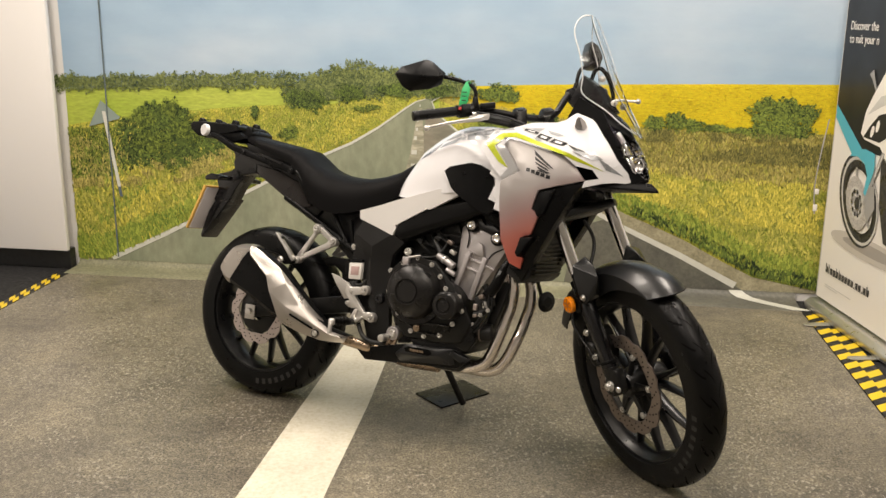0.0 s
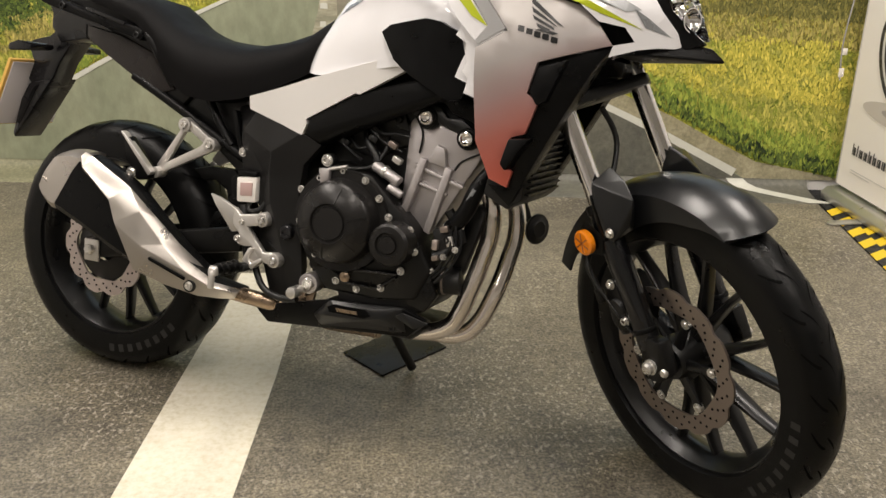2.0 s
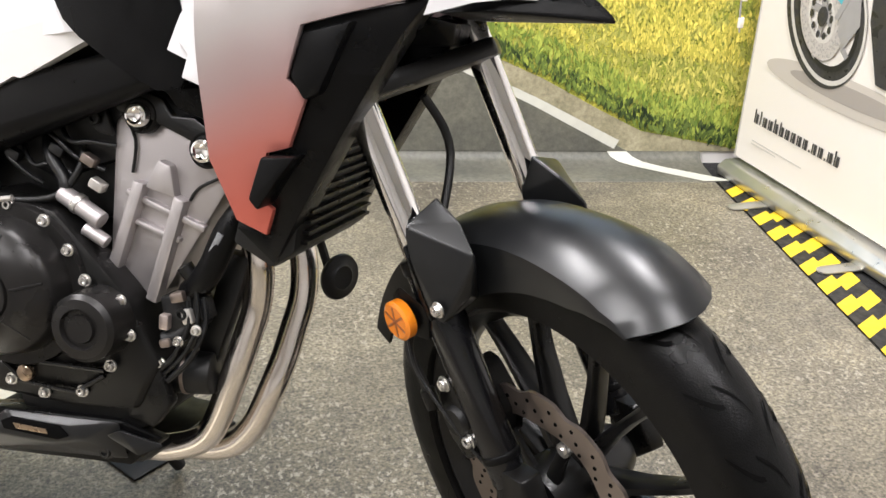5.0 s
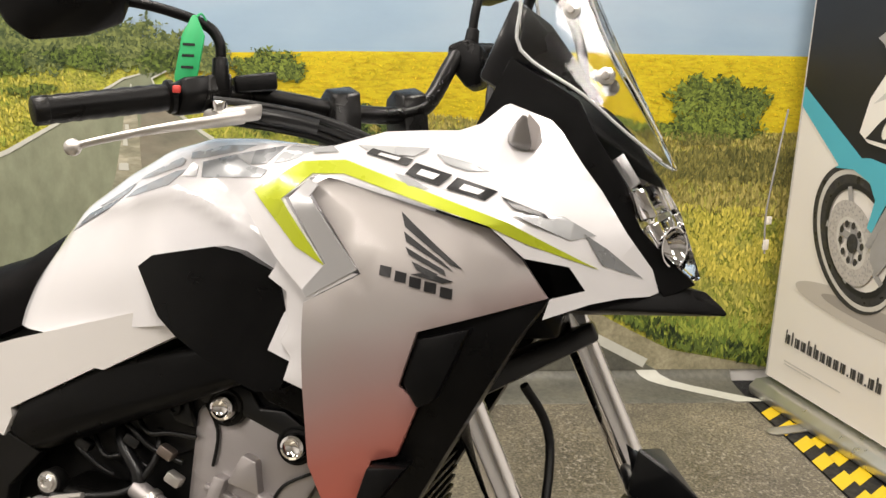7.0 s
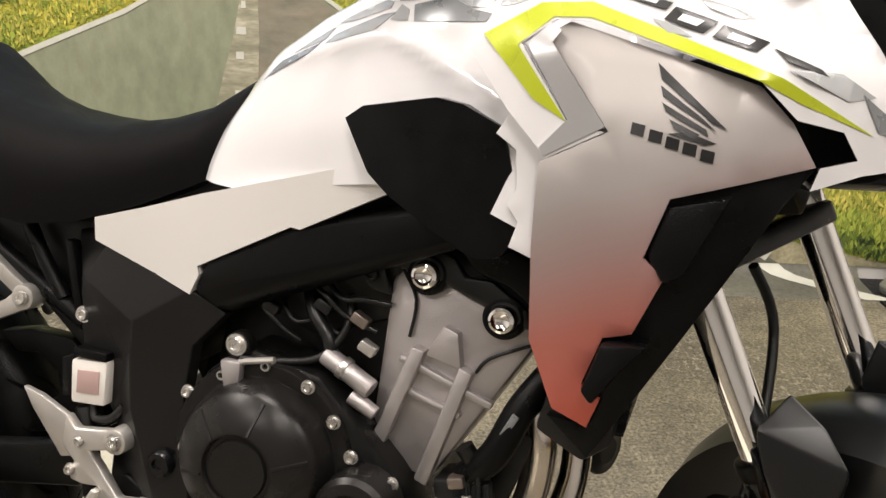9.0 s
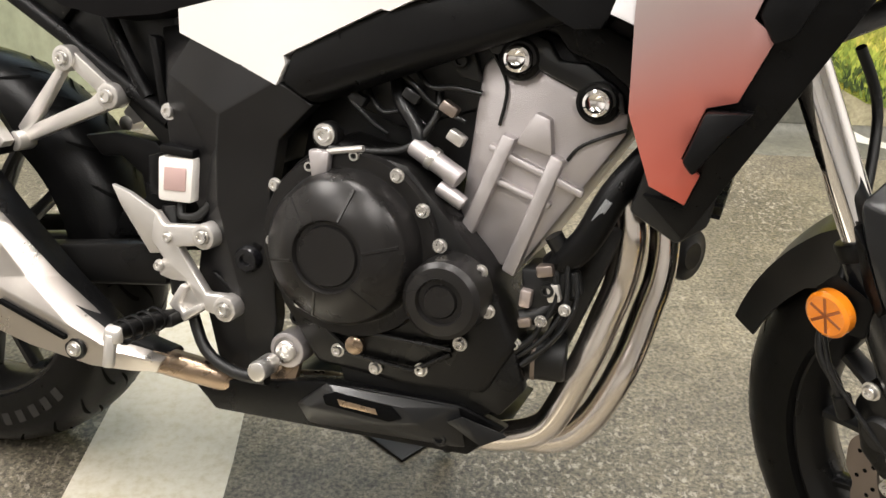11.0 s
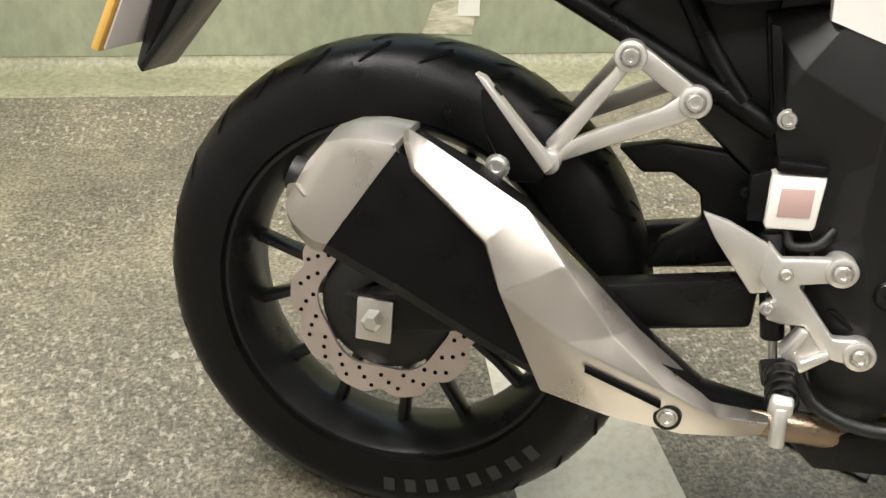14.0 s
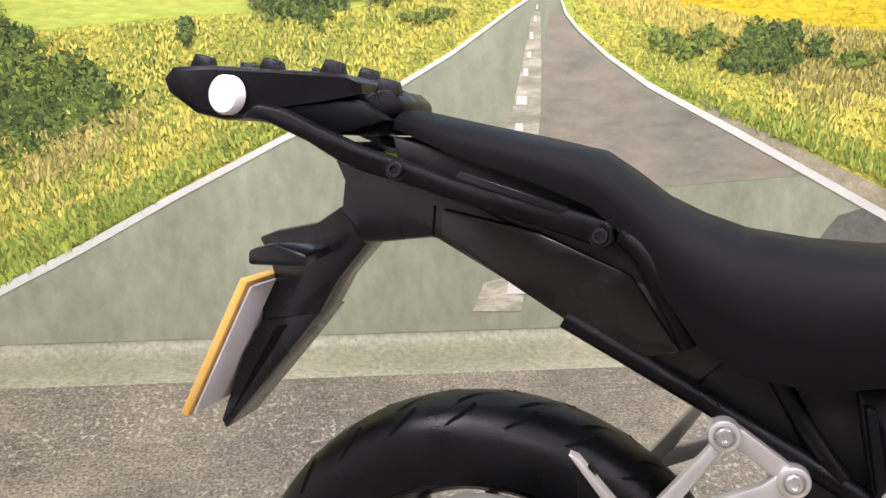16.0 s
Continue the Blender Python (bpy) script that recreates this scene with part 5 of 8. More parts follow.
for x, y, z, sx, sz, mt in ((0.925, -0.098, 0.505, 0.020, 0.014, M_DISC), (0.938, -0.094, 0.480, 0.016, 0.022, M_SILVER), (0.912, -0.102, 0.440, 0.016, 0.012, M_DISC), (0.950, -0.088, 0.525, 0.020, 0.026, M_DARK), (0.958, -0.086, 0.492, 0.014, 0.030, M_SATIN)):
    part("wiring_connector", box(x, y, z, sx, 0.022, sz, 0.003, Matrix.Rotation(radians(-18), 4, "Y")), mt, bike)
for k, (x0, x1) in enumerate(((0.948, 0.905), (0.960, 0.918), (0.936, 0.892))):
    part("wiring_cable", tube([(x0, -0.099, 0.52 - 0.01 * k), (x0 + 0.006, -0.104, 0.47), (x0 - 0.012, -0.106, 0.425), (x1, -0.104, 0.39)], 0.0028, 8, 5), M_SATIN, bike)
for x, z in ((0.905, 0.41), (0.93, 0.445), (0.955, 0.465), (0.885, 0.385)):
    part("case_bolt", bolt_mesh(x, -0.108, z, 0.0055), M_BOLT, bike, "", 30)
part("filter_band", cyl((0.918, -0.0588, 0.3828), (0.923, -0.0581, 0.3832), 0.0312, seg=28), M_DISC, bike)
part("sump_rib", plate([(0.85, 0.385), (0.905, 0.405), (0.925, 0.355), (0.90, 0.315), (0.86, 0.325)], -0.112, -0.09, 0.004), M_ENGINE, bike)
part("front_mount", hull([(x, y, z) for y in (-0.10, -0.04) for x, z in ((0.895, 0.50), (0.94, 0.51), (0.95, 0.46), (0.91, 0.44))], 0.005), M_DARK, bike)
part("mount_bolt", bolt_mesh(0.931, -0.102, 0.482, 0.008), M_DARK, bike)
part("downtube", hull([(0.96, -0.05, 0.56), (1.0, -0.05, 0.56), (0.925, -0.05, 0.40), (0.955, -0.05, 0.395), (0.96, -0.02, 0.56), (1.0, -0.02, 0.56), (0.925, -0.02, 0.40), (0.955, -0.02, 0.395)], 0.005), M_DARK, bike)
part("sump", hull([(x, y, z) for y in (-0.105, 0.105) for x, z in ((0.83, 0.35), (0.90, 0.40), (0.915, 0.34), (0.87, 0.295), (0.70, 0.285), (0.68, 0.33))], 0.008), M_DARK, bike)
part("starter_motor", cyl((0.745, -0.095, 0.620), (0.81, -0.10, 0.590), 0.0125, seg=20, w=0.003), M_CAST, bike, "bare metal water union")
part("water_union", cyl((0.785, -0.10, 0.578), (0.818, -0.10, 0.562), 0.010, 0.009, seg=18, w=0.002), M_CAST, bike)
part("clutch_cable", tube([(0.76, -0.07, 0.69), (0.765, -0.085, 0.655), (0.74, -0.10, 0.615), (0.69, -0.12, 0.605), (0.655, -0.13, 0.603)], 0.005, 10, 5), M_DARK, bike, "black clutch cable")
part("union_clamp", cyl((0.768, -0.0965, 0.610), (0.776, -0.097, 0.606), 0.0145, seg=20, w=0.001), M_BOLT, bike)
part("breather_hose", tube([(0.70, -0.06, 0.700), (0.72, -0.085, 0.668), (0.745, -0.092, 0.640), (0.752, -0.095, 0.620)], 0.009, 10, 5), M_SATIN, bike, "black rubber breather hose", 60)
for k, (xa, za, xb, zb) in enumerate(((0.640, 0.668, 0.705, 0.625), (0.660, 0.690, 0.760, 0.640), (0.690, 0.705, 0.800, 0.655), (0.720, 0.715, 0.815, 0.690))):
    part("wiring_cable", tube([(xa, -0.070, za), ((xa + xb) / 2 - 0.012, -0.092, (za + zb) / 2 + 0.012 * (-1) ** k), ((xa + xb) / 2 + 0.015, -0.088, (za + zb) / 2 - 0.010), (xb, -0.080, zb)], 0.0034, 8, 5), M_SATIN, bike, "", 60)
for x, z, mt in ((0.668, 0.662, M_SATIN), (0.735, 0.676, M_SATIN), (0.782, 0.668, M_DISC), (0.795, 0.636, M_SILVER)):
    part("wiring_connector", box(x, -0.088, z, 0.022, 0.016, 0.014, 0.003, Matrix.Rotation(radians(25), 4, "Y")), mt, bike)
part("clutch_arm", tube([(0.655, -0.132, 0.600), (0.70, -0.134, 0.612)], 0.004, 8, 1), M_SILVER, bike)
part("clutch_arm_boss", hull([(x, y, z) for y in (-0.140, -0.125) for x, z in ((0.632, 0.600), (0.660, 0.602), (0.660, 0.570), (0.640, 0.565))], 0.004), M_CAST, bike)
part("case_bolt", bolt_mesh(0.646, -0.128, 0.618, 0.010), M_BOLT, bike, "", 30)
part("case_lug", cyl((0.646, -0.126, 0.616), (0.646, -0.105, 0.616), 0.017, seg=20, w=0.003), M_ENGINE, bike)
part("side_mount_bolt", bolt_mesh(0.617, -0.118, 0.330, 0.014), M_BOLT, bike, "", 30)
part("side_mount", cyl((0.617, -0.118, 0.330), (0.617, -0.08, 0.330), 0.024, seg=24, w=0.003), M_CAST, bike)
part("mount_tab", hull([(0.60, -0.105, 0.325), (0.635, -0.105, 0.325), (0.628, -0.12, 0.270), (0.590, -0.12, 0.270), (0.60, -0.098, 0.325), (0.635, -0.098, 0.325), (0.628, -0.10, 0.270), (0.590, -0.10, 0.270)], 0.003), M_GOLD, bike)
part("lower_bolt", bolt_mesh(0.626, -0.112, 0.377, 0.009), M_DARK, bike, "", 30)
part("case_rib", tube([(0.735, -0.124, 0.385), (0.835, -0.127, 0.392)], 0.0035, 8, 1), M_ENGINE, bike)
part("case_rib", tube([(0.700, -0.124, 0.352), (0.79, -0.126, 0.352), (0.835, -0.127, 0.385)], 0.0035, 8, 1), M_ENGINE, bike)
part("case_rib", tube([(0.655, -0.123, 0.43), (0.675, -0.123, 0.375), (0.71, -0.124, 0.352)], 0.0035, 8, 1), M_ENGINE, bike)
part("inspection_plug", lathe([(0, -0.131), (0.008, -0.131), (0.012, -0.128), (0.012, -0.12), (0, -0.12)], 18, False, 0.712, 0.365), M_GOLD, bike)

part("case_flange", lathe([(0.098, -0.128), (0.113, -0.128), (0.116, -0.122), (0.116, -0.11), (0.098, -0.11)], 64, True, *CC), M_COVER, bike, "", 30)

# ---- exhaust
FIT = None
for path in ([(0.985, -0.045, 0.600), (1.000, -0.045, 0.555), (1.002, -0.042, 0.520), (0.998, -0.040, 0.480), (0.989, -0.045, 0.440), (0.980, -0.050, 0.400), (0.968, -0.052, 0.360), (0.955, -0.052, 0.320), (0.936, -0.052, 0.284), (0.900, -0.052, 0.262), (0.85, -0.055, 0.252), (0.74, -0.06, 0.252)],
             [(1.005, 0.035, 0.600), (1.026, 0.038, 0.555), (1.034, 0.036, 0.520), (1.035, 0.032, 0.480), (1.029, 0.022, 0.440), (1.023, 0.010, 0.400), (1.014, -0.004, 0.360), (1.000, -0.008, 0.320), (0.984, -0.010, 0.288), (0.955, -0.012, 0.258), (0.90, -0.016, 0.246), (0.76, -0.03, 0.252)]):
    part("header_pipe", tube(path, 0.0200, 20, 5), M_PIPE, bike, "curved polished steel header pipe", 60)
FIT = None
part("collector_pipe", tube([(0.76, -0.05, 0.255), (0.64, -0.060, 0.250), (0.56, -0.100, 0.262), (0.50, -0.130, 0.274), (0.43, -0.150, 0.286)], [0.038, 0.034, 0.022, 0.0185, 0.0185], 20), M_GOLD, bike, "heat-tinted exhaust collector", 60)


def outer_y(x):
    """The silencer's outer face swings in towards the engine."""
    return float(np.interp(x, [0.0, 0.2, 0.345, 0.46], [-0.236, -0.236, -0.195, -0.163]))


def muffler_ring(upper, lower, hw, swell=1.0):
    """A rounded section between an upper and a lower edge point (x, z)."""
    up, lo = Vector((upper[0], 0, upper[1])), Vector((lower[0], 0, lower[1]))
    c, n = (up + lo) / 2, (up - lo) / 2 * swell
    y = outer_y(c.x) + 0.008 + hw
    return [c + n * u + Vector((0, y + hw * v * swell, 0)) for u, v in ((-1, -0.30), (-0.93, -0.72), (-0.72, -1), (0.45, -1), (0.80, -0.84), (0.97, -0.40), (1, 0.1), (0.9, 0.65), (0.5, 1), (-0.6, 1), (-0.95, 0.6))]


FIT = None
BODY = [((0.044, 0.562), (-0.045, 0.418), 0.054), ((0.120, 0.530), (0.043, 0.382), 0.055), ((0.172, 0.500), (0.130, 0.343), 0.053), ((0.240, 0.438), (0.214, 0.308), 0.047), ((0.302, 0.380), (0.290, 0.288), 0.038), ((0.384, 0.318), (0.365, 0.276), 0.026), ((0.455, 0.302), (0.450, 0.266), 0.019)]
part("muffler_body", loft([muffler_ring(*r, 0.985) for r in BODY]), M_BLACK, bike, "satin black silencer body", 30)
CAP = [((-0.056, 0.516), (-0.078, 0.470), 0.028), ((-0.051, 0.530), (-0.077, 0.456), 0.034), ((-0.033, 0.556), (-0.070, 0.438), 0.043), ((-0.012, 0.565), (-0.060, 0.426), 0.050), ((0.016, 0.568), (-0.052, 0.418), 0.054), ((0.046, 0.566), (-0.045, 0.416), 0.056), ((0.048, 0.560), (-0.040, 0.418), 0.050)]
cap = part("muffler_end_cap", loft([muffler_ring(*r) for r in CAP]), M_MUFF, bike, "brushed steel end cap", 30)
part("outlet_recess", hull([(-0.085, -0.205, 0.474), (-0.050, -0.232, 0.486), (-0.064, -0.232, 0.501), (-0.082, -0.205, 0.490), (-0.074, -0.18, 0.482)], 0.002), M_MUFF, cap)
part("outlet_pipe", cyl((-0.050, -0.182, 0.488), (-0.086, -0.186, 0.498), 0.019, seg=20, w=0.002), M_DARK, cap, "dark exhaust outlet")

b = bmesh.new()
sv = {k: b.verts.new(p) for k, p in dict(a=(0.047, -0.210, 0.569), b=(0.070, -0.210, 0.559), c=(0.174, -0.210, 0.505), d=(0.244, -0.198, 0.442), e=(0.304, -0.181, 0.382), f=(0.386, -0.158, 0.313), g=(0.455, -0.138, 0.300),
      h=(0.056, -0.236, 0.562), i=(0.064, -0.239, 0.535), j=(0.142, -0.240, 0.470), k=(0.161, -0.243, 0.421), l=(0.214, -0.237, 0.317), m=(0.286, -0.217, 0.291), n=(0.365, -0.194, 0.273), o=(0.416, -0.180, 0.273), p=(0.449, -0.170, 0.276),
      q=(0.235, -0.239, 0.376), r=(0.342, -0.209, 0.327), s=(0.399, -0.192, 0.300), t=(0.455, -0.170, 0.292), u=(0.222, -0.229, 0.454), v=(0.279, -0.214, 0.382)).items()}
for fc in ("abih", "bcji", "cukj", "cdu", "kuvq", "vrq", "devu", "efsrv", "fgts", "kqml", "qrnm", "rson", "stpo"):
    b.faces.new([sv[c] for c in fc])
bmesh.ops.recalc_face_normals(b, faces=b.faces)
bmesh.ops.solidify(b, geom=b.faces[:], thickness=0.009)
bevel(b, 0.0022, 2, 9)
shield = part("heat_shield", b, M_MUFF, bike, "faceted brushed steel heat shield", 25)
# dark bar on the shield paints the shade in its slot
part("shield_slot_shade", hull([(x, y + e, z + dz) for x, y, z in ((0.256, -0.2375, 0.350), (0.338, -0.2145, 0.312)) for dz in (-0.0028, 0.0028) for e in (0.0, 0.010)], 0.0004), M_RECESSSHADE, shield)
part("shield_bolt", bolt_mesh(0.347, -0.2045, 0.296, 0.009), M_BOLT, shield)
part("shield_washer", lathe([(0.011, -0.2055), (0.0145, -0.2055), (0.0155, -0.200), (0.011, -0.200)], 24, True, 0.347, 0.296), M_DARK, shield)

# ---- skid plate, side stand
FIT = FIT_GUARD
part("skid_plate", hull([(0.486, -0.135, 0.262), (0.524, -0.135, 0.228), (0.866, -0.125, 0.252), (0.907, -0.115, 0.296), (0.853, -0.13, 0.319), (0.782, -0.138, 0.308), (0.681, -0.138, 0.310), (0.486, -0.10, 0.262), (0.524, -0.09, 0.228), (0.866, -0.09, 0.252), (0.907, -0.09, 0.290), (0.85, -0.10, 0.312), (0.69, -0.10, 0.306)], 0.004), M_BLACK, bike, "black belly guard", 20)
part("guard_ridge", hull([(0.640, -0.136, 0.270), (0.681, -0.140, 0.310), (0.697, -0.150, 0.303), (0.668, -0.151, 0.276), (0.76, -0.151, 0.276), (0.807, -0.150, 0.289), (0.853, -0.134, 0.319), (0.785, -0.149, 0.306), (0.866, -0.128, 0.262), (0.66, -0.136, 0.245)], 0.003), M_SATIN, bike, "", 15)
# dark plate over the ridge paints the shade of the guard's opening
part("guard_slot_shade", plate([(0.683, 0.296), (0.698, 0.304), (0.774, 0.304), (0.788, 0.292), (0.772, 0.284), (0.688, 0.285)], -0.1525, -0.140, 0.001), M_RECESSSHADE, bike)
part("slot_glimpse", plate([(0.703, 0.297), (0.754, 0.297), (0.757, 0.290), (0.708, 0.289)], -0.1532, -0.150, 0.0003), M_GOLD, bike, "heat-tinted pipe seen in the slot")
part("guard_screw", bolt_mesh(0.833, -0.133, 0.271, 0.009), M_DARK, bike, "", 30)
part("guard_fin", hull([(0.84, -0.145, 0.30), (0.86, -0.145, 0.312), (0.915, -0.12, 0.289), (0.885, -0.14, 0.276), (0.85, -0.12, 0.30)], 0.002), M_SATIN, bike)
part("belly_pan", hull([(x, y, z) for y in (-0.09, 0.09) for x, z in ((0.55, 0.235), (0.86, 0.235), (0.90, 0.27), (0.6, 0.27))], 0.01), M_DARK, bike)
FIT = None
part("side_stand", tube([(0.66, 0.10, 0.30), (0.70, 0.16, 0.18), (0.735, 0.235, 0.064)], 0.012, 12, 3), M_DARK, bike, "black side stand")

# ---- frame
FIT = FIT_FRAME
FRAME = dict(a=(0.392, -0.085, 0.700), b=(0.440, -0.092, 0.712), c=(0.466, -0.125, 0.705), d=(0.580, -0.132, 0.662), e=(0.512, -0.143, 0.614), f=(0.432, -0.128, 0.650), g=(0.624, -0.122, 0.638), h=(0.582, -0.120, 0.590), i=(0.575, -0.120, 0.525),
             j=(0.584, -0.122, 0.456), k=(0.514, -0.139, 0.50), l=(0.511, -0.143, 0.571), m=(0.491, -0.120, 0.551), n=(0.428, -0.114, 0.553), o=(0.412, -0.106, 0.605), p=(0.593, -0.120, 0.36), q=(0.586, -0.118, 0.30), r=(0.563, -0.116, 0.268),
             s=(0.52, -0.116, 0.262), t=(0.475, -0.114, 0.40), u=(0.480, -0.114, 0.47), v=(0.545, -0.133, 0.40))
both("frame_cover", facets(FRAME, ("abcf", "cdef", "edghl", "lhik", "kij", "felm", "fmno", "afo", "mlku", "nmu", "ukvt", "kjpv", "vpqr", "vrst"), 0.025), M_FRAME, bike, "faceted dark grey frame side cover", 12)
part("cover_rib", plate([(0.395, 0.692), (0.406, 0.690), (0.425, 0.606), (0.414, 0.601)], -0.119, -0.10, 0.003), M_BLACK, bike)
FIT = FIT_BLOCK
part("hanger_plate", plate([(0.813, 0.759), (0.855, 0.766), (0.887, 0.756), (0.902, 0.737), (0.932, 0.737), (0.976, 0.710), (0.982, 0.688), (0.95, 0.698), (0.86, 0.731), (0.823, 0.734)], -0.117, -0.10, 0.004), M_SATIN, bike, "dark engine hanger plate")
part("hanger_step", plate([(0.868, 0.772), (0.896, 0.766), (0.912, 0.748), (0.955, 0.735), (0.985, 0.715), (0.99, 0.76), (0.90, 0.80)], -0.126, -0.10, 0.004), M_BLACK, bike)
part("frame_tab", plate([(0.763, 0.733), (0.802, 0.738), (0.815, 0.700), (0.790, 0.703)], -0.112, -0.10, 0.003), M_SATIN, bike)
part("tab_bolt", bolt_mesh(0.789, -0.112, 0.722, 0.009), M_DARK, bike, "", 30)
FIT = FIT_FRAME
both("frame_spar", hull([(0.585, -0.10, 0.66), (0.60, -0.10, 0.70), (0.72, -0.12, 0.765), (0.96, -0.12, 0.84), (0.98, -0.12, 0.80), (0.74, -0.12, 0.70), (0.62, -0.10, 0.635), (0.585, -0.135, 0.66), (0.60, -0.135, 0.70), (0.72, -0.145, 0.762), (0.96, -0.145, 0.83), (0.98, -0.145, 0.80), (0.74, -0.145, 0.71), (0.62, -0.135, 0.645)], 0.008), M_BLACK, bike, "black frame spar")
both("frame_ridge", plate([(0.495, 0.492), (0.503, 0.494), (0.572, 0.455), (0.568, 0.446), (0.552, 0.450)], -0.128, -0.116, 0.003), M_BLACK, bike)
both("frame_ridge", plate([(0.500, 0.408), (0.508, 0.410), (0.556, 0.378), (0.552, 0.370)], -0.128, -0.116, 0.003), M_BLACK, bike)

part("pivot_cap", lathe([(0, -0.134), (0.007, -0.134), (0.008, -0.138), (0.014, -0.138), (0.017, -0.134), (0.018, -0.12), (0, -0.12)], 24, False, 0.555, 0.437), M_GLOSSBLACK, bike)
part("frame_bolt", bolt_mesh(0.428, -0.120, 0.601, 0.008), M_BOLT, bike)
both("subframe_tube", tube([(0.10, -0.085, 0.745), (0.25, -0.09, 0.672), (0.42, -0.10, 0.585)], 0.012, 12, 2), M_BLACK, bike, "black subframe tube")
both("subframe_tube", tube([(0.30, -0.09, 0.735), (0.345, -0.095, 0.66), (0.385, -0.10, 0.61)], 0.010, 10, 2), M_BLACK, bike)
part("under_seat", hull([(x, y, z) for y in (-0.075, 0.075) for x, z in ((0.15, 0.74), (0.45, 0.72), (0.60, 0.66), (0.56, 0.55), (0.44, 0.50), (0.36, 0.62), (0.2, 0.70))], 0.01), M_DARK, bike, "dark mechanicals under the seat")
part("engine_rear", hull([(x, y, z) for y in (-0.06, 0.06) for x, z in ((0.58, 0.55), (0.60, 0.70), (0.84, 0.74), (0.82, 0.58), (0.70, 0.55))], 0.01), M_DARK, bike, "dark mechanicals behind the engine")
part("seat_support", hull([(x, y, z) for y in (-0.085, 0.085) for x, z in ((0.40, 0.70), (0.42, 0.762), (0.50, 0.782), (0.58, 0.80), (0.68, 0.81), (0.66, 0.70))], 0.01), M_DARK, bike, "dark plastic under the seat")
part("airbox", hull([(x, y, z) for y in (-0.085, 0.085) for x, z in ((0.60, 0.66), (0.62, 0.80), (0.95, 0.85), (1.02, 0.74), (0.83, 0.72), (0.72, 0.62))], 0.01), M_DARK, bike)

# ---- bodywork
def ring_section(x, zt, zb, hw, sh, n=9):
    """Half-round section of tank or seat: top zt, lower edge zb, half width hw, shoulder sharpness sh."""
    pts = []
    for i in range(n):
        a = math.pi * i / (n - 1)
        c, s = math.cos(a), math.sin(a)
        pts.append(Vector((x, -hw * math.copysign(abs(c) ** sh, c), zb + (zt - zb) * abs(s) ** sh)))
    return pts + [Vector((x, hw * 0.6, zb - 0.004)), Vector((x, -hw * 0.6, zb - 0.004))]


seat = [(-0.135, 0.956, 0.935, 0.06, 0.8), (-0.12, 0.962, 0.938, 0.085, 0.7), (-0.05, 0.951, 0.915, 0.105, 0.6), (0.04, 0.938, 0.892, 0.115, 0.55), (0.10, 0.928, 0.872, 0.120, 0.55), (0.135, 0.908, 0.845, 0.122, 0.6), (0.175, 0.882, 0.795, 0.128, 0.62), (0.215, 0.866, 0.745, 0.132, 0.62), (0.262, 0.853, 0.722, 0.140, 0.65),
        (0.33, 0.847, 0.715, 0.142, 0.65), (0.40, 0.847, 0.728, 0.135, 0.65), (0.47, 0.862, 0.755, 0.122, 0.65), (0.53, 0.885, 0.785, 0.108, 0.65), (0.58, 0.922, 0.812, 0.098, 0.65), (0.615, 0.948, 0.83, 0.09, 0.7), (0.640, 0.952, 0.85, 0.085, 0.8)]
FIT = FIT_SEAT
part("seat", loft([ring_section(*s, n=17) for s in seat]), M_SEAT, bike, "black vinyl stepped dual seat", 60)
FIT = FIT_TOP
tank = [(0.600, 0.905, 0.797, 0.102, 0.62), (0.612, 0.932, 0.795, 0.112, 0.6), (0.640, 0.968, 0.795, 0.124, 0.58), (0.69, 1.010, 0.803, 0.137, 0.58), (0.74, 1.040, 0.82, 0.150, 0.58), (0.79, 1.056, 0.83, 0.163, 0.57), (0.85, 1.060, 0.84, 0.172, 0.55), (0.92, 1.058, 0.83, 0.183, 0.55), (0.98, 1.055, 0.81, 0.186, 0.55), (1.04, 1.045, 0.82, 0.17, 0.6), (1.08, 1.02, 0.85, 0.14, 0.7)]
RIDGE = ((0.62, 0.925), (0.716, 0.967), (0.787, 0.987), (0.827, 0.98), (0.878, 0.958), (0.941, 0.928), (1.0, 0.889))


def tank_hollow(x, z):
    """How far the flank falls back on either side of its ridge."""
    d = z - float(np.interp(x, [p[0] for p in RIDGE], [p[1] for p in RIDGE]))
    side = max(0.0, min(1.0, (x - 0.64) / 0.06))
    if d > 0:
        return 0.011 * (1 - math.exp(-d / 0.010)) * max(0.0, min(1.0, (0.075 - d) / 0.05)) * side
    return 0.009 * (1 - math.exp(d / 0.010)) * max(0.0, min(1.0, (0.085 + d) / 0.06)) * side


def tank_ring(x):
    cols = list(zip(*tank))
    ring = ring_section(x, *[float(np.interp(x, cols[0], cols[k])) for k in (1, 2, 3, 4)], n=61)
    return [Vector((p.x - 0.03 * max(0.0, min(1.0, (0.90 - p.z) / 0.10)) * max(0.0, min(1.0, (0.68 - p.x) / 0.08)), p.y - math.copysign(tank_hollow(p.x, p.z), p.y) if abs(p.y) > 0.03 else p.y, p.z)) for p in ring]


part("fuel_tank", loft([tank_ring(0.600 + 0.48 * k / 60) for k in range(61)]), M_WHITE, bike, "glossy pearl white fuel tank", 60)


def y_shroud(x, z):
    return -0.211 + 3.0 * max(0, x - 1.08) ** 2 + 0.25 * max(0, z - 0.925) + 0.22 * max(0, 0.85 - z)


def y_fair(x, z):
    return min(-0.042, -0.210 + 2.6 * max(0, x - 1.08) ** 2 + (0.5 + 0.35 * max(0, min(1, (x - 1.06) / 0.09))) * max(0, z - 0.99) + 0.25 * max(0, 0.96 - x))


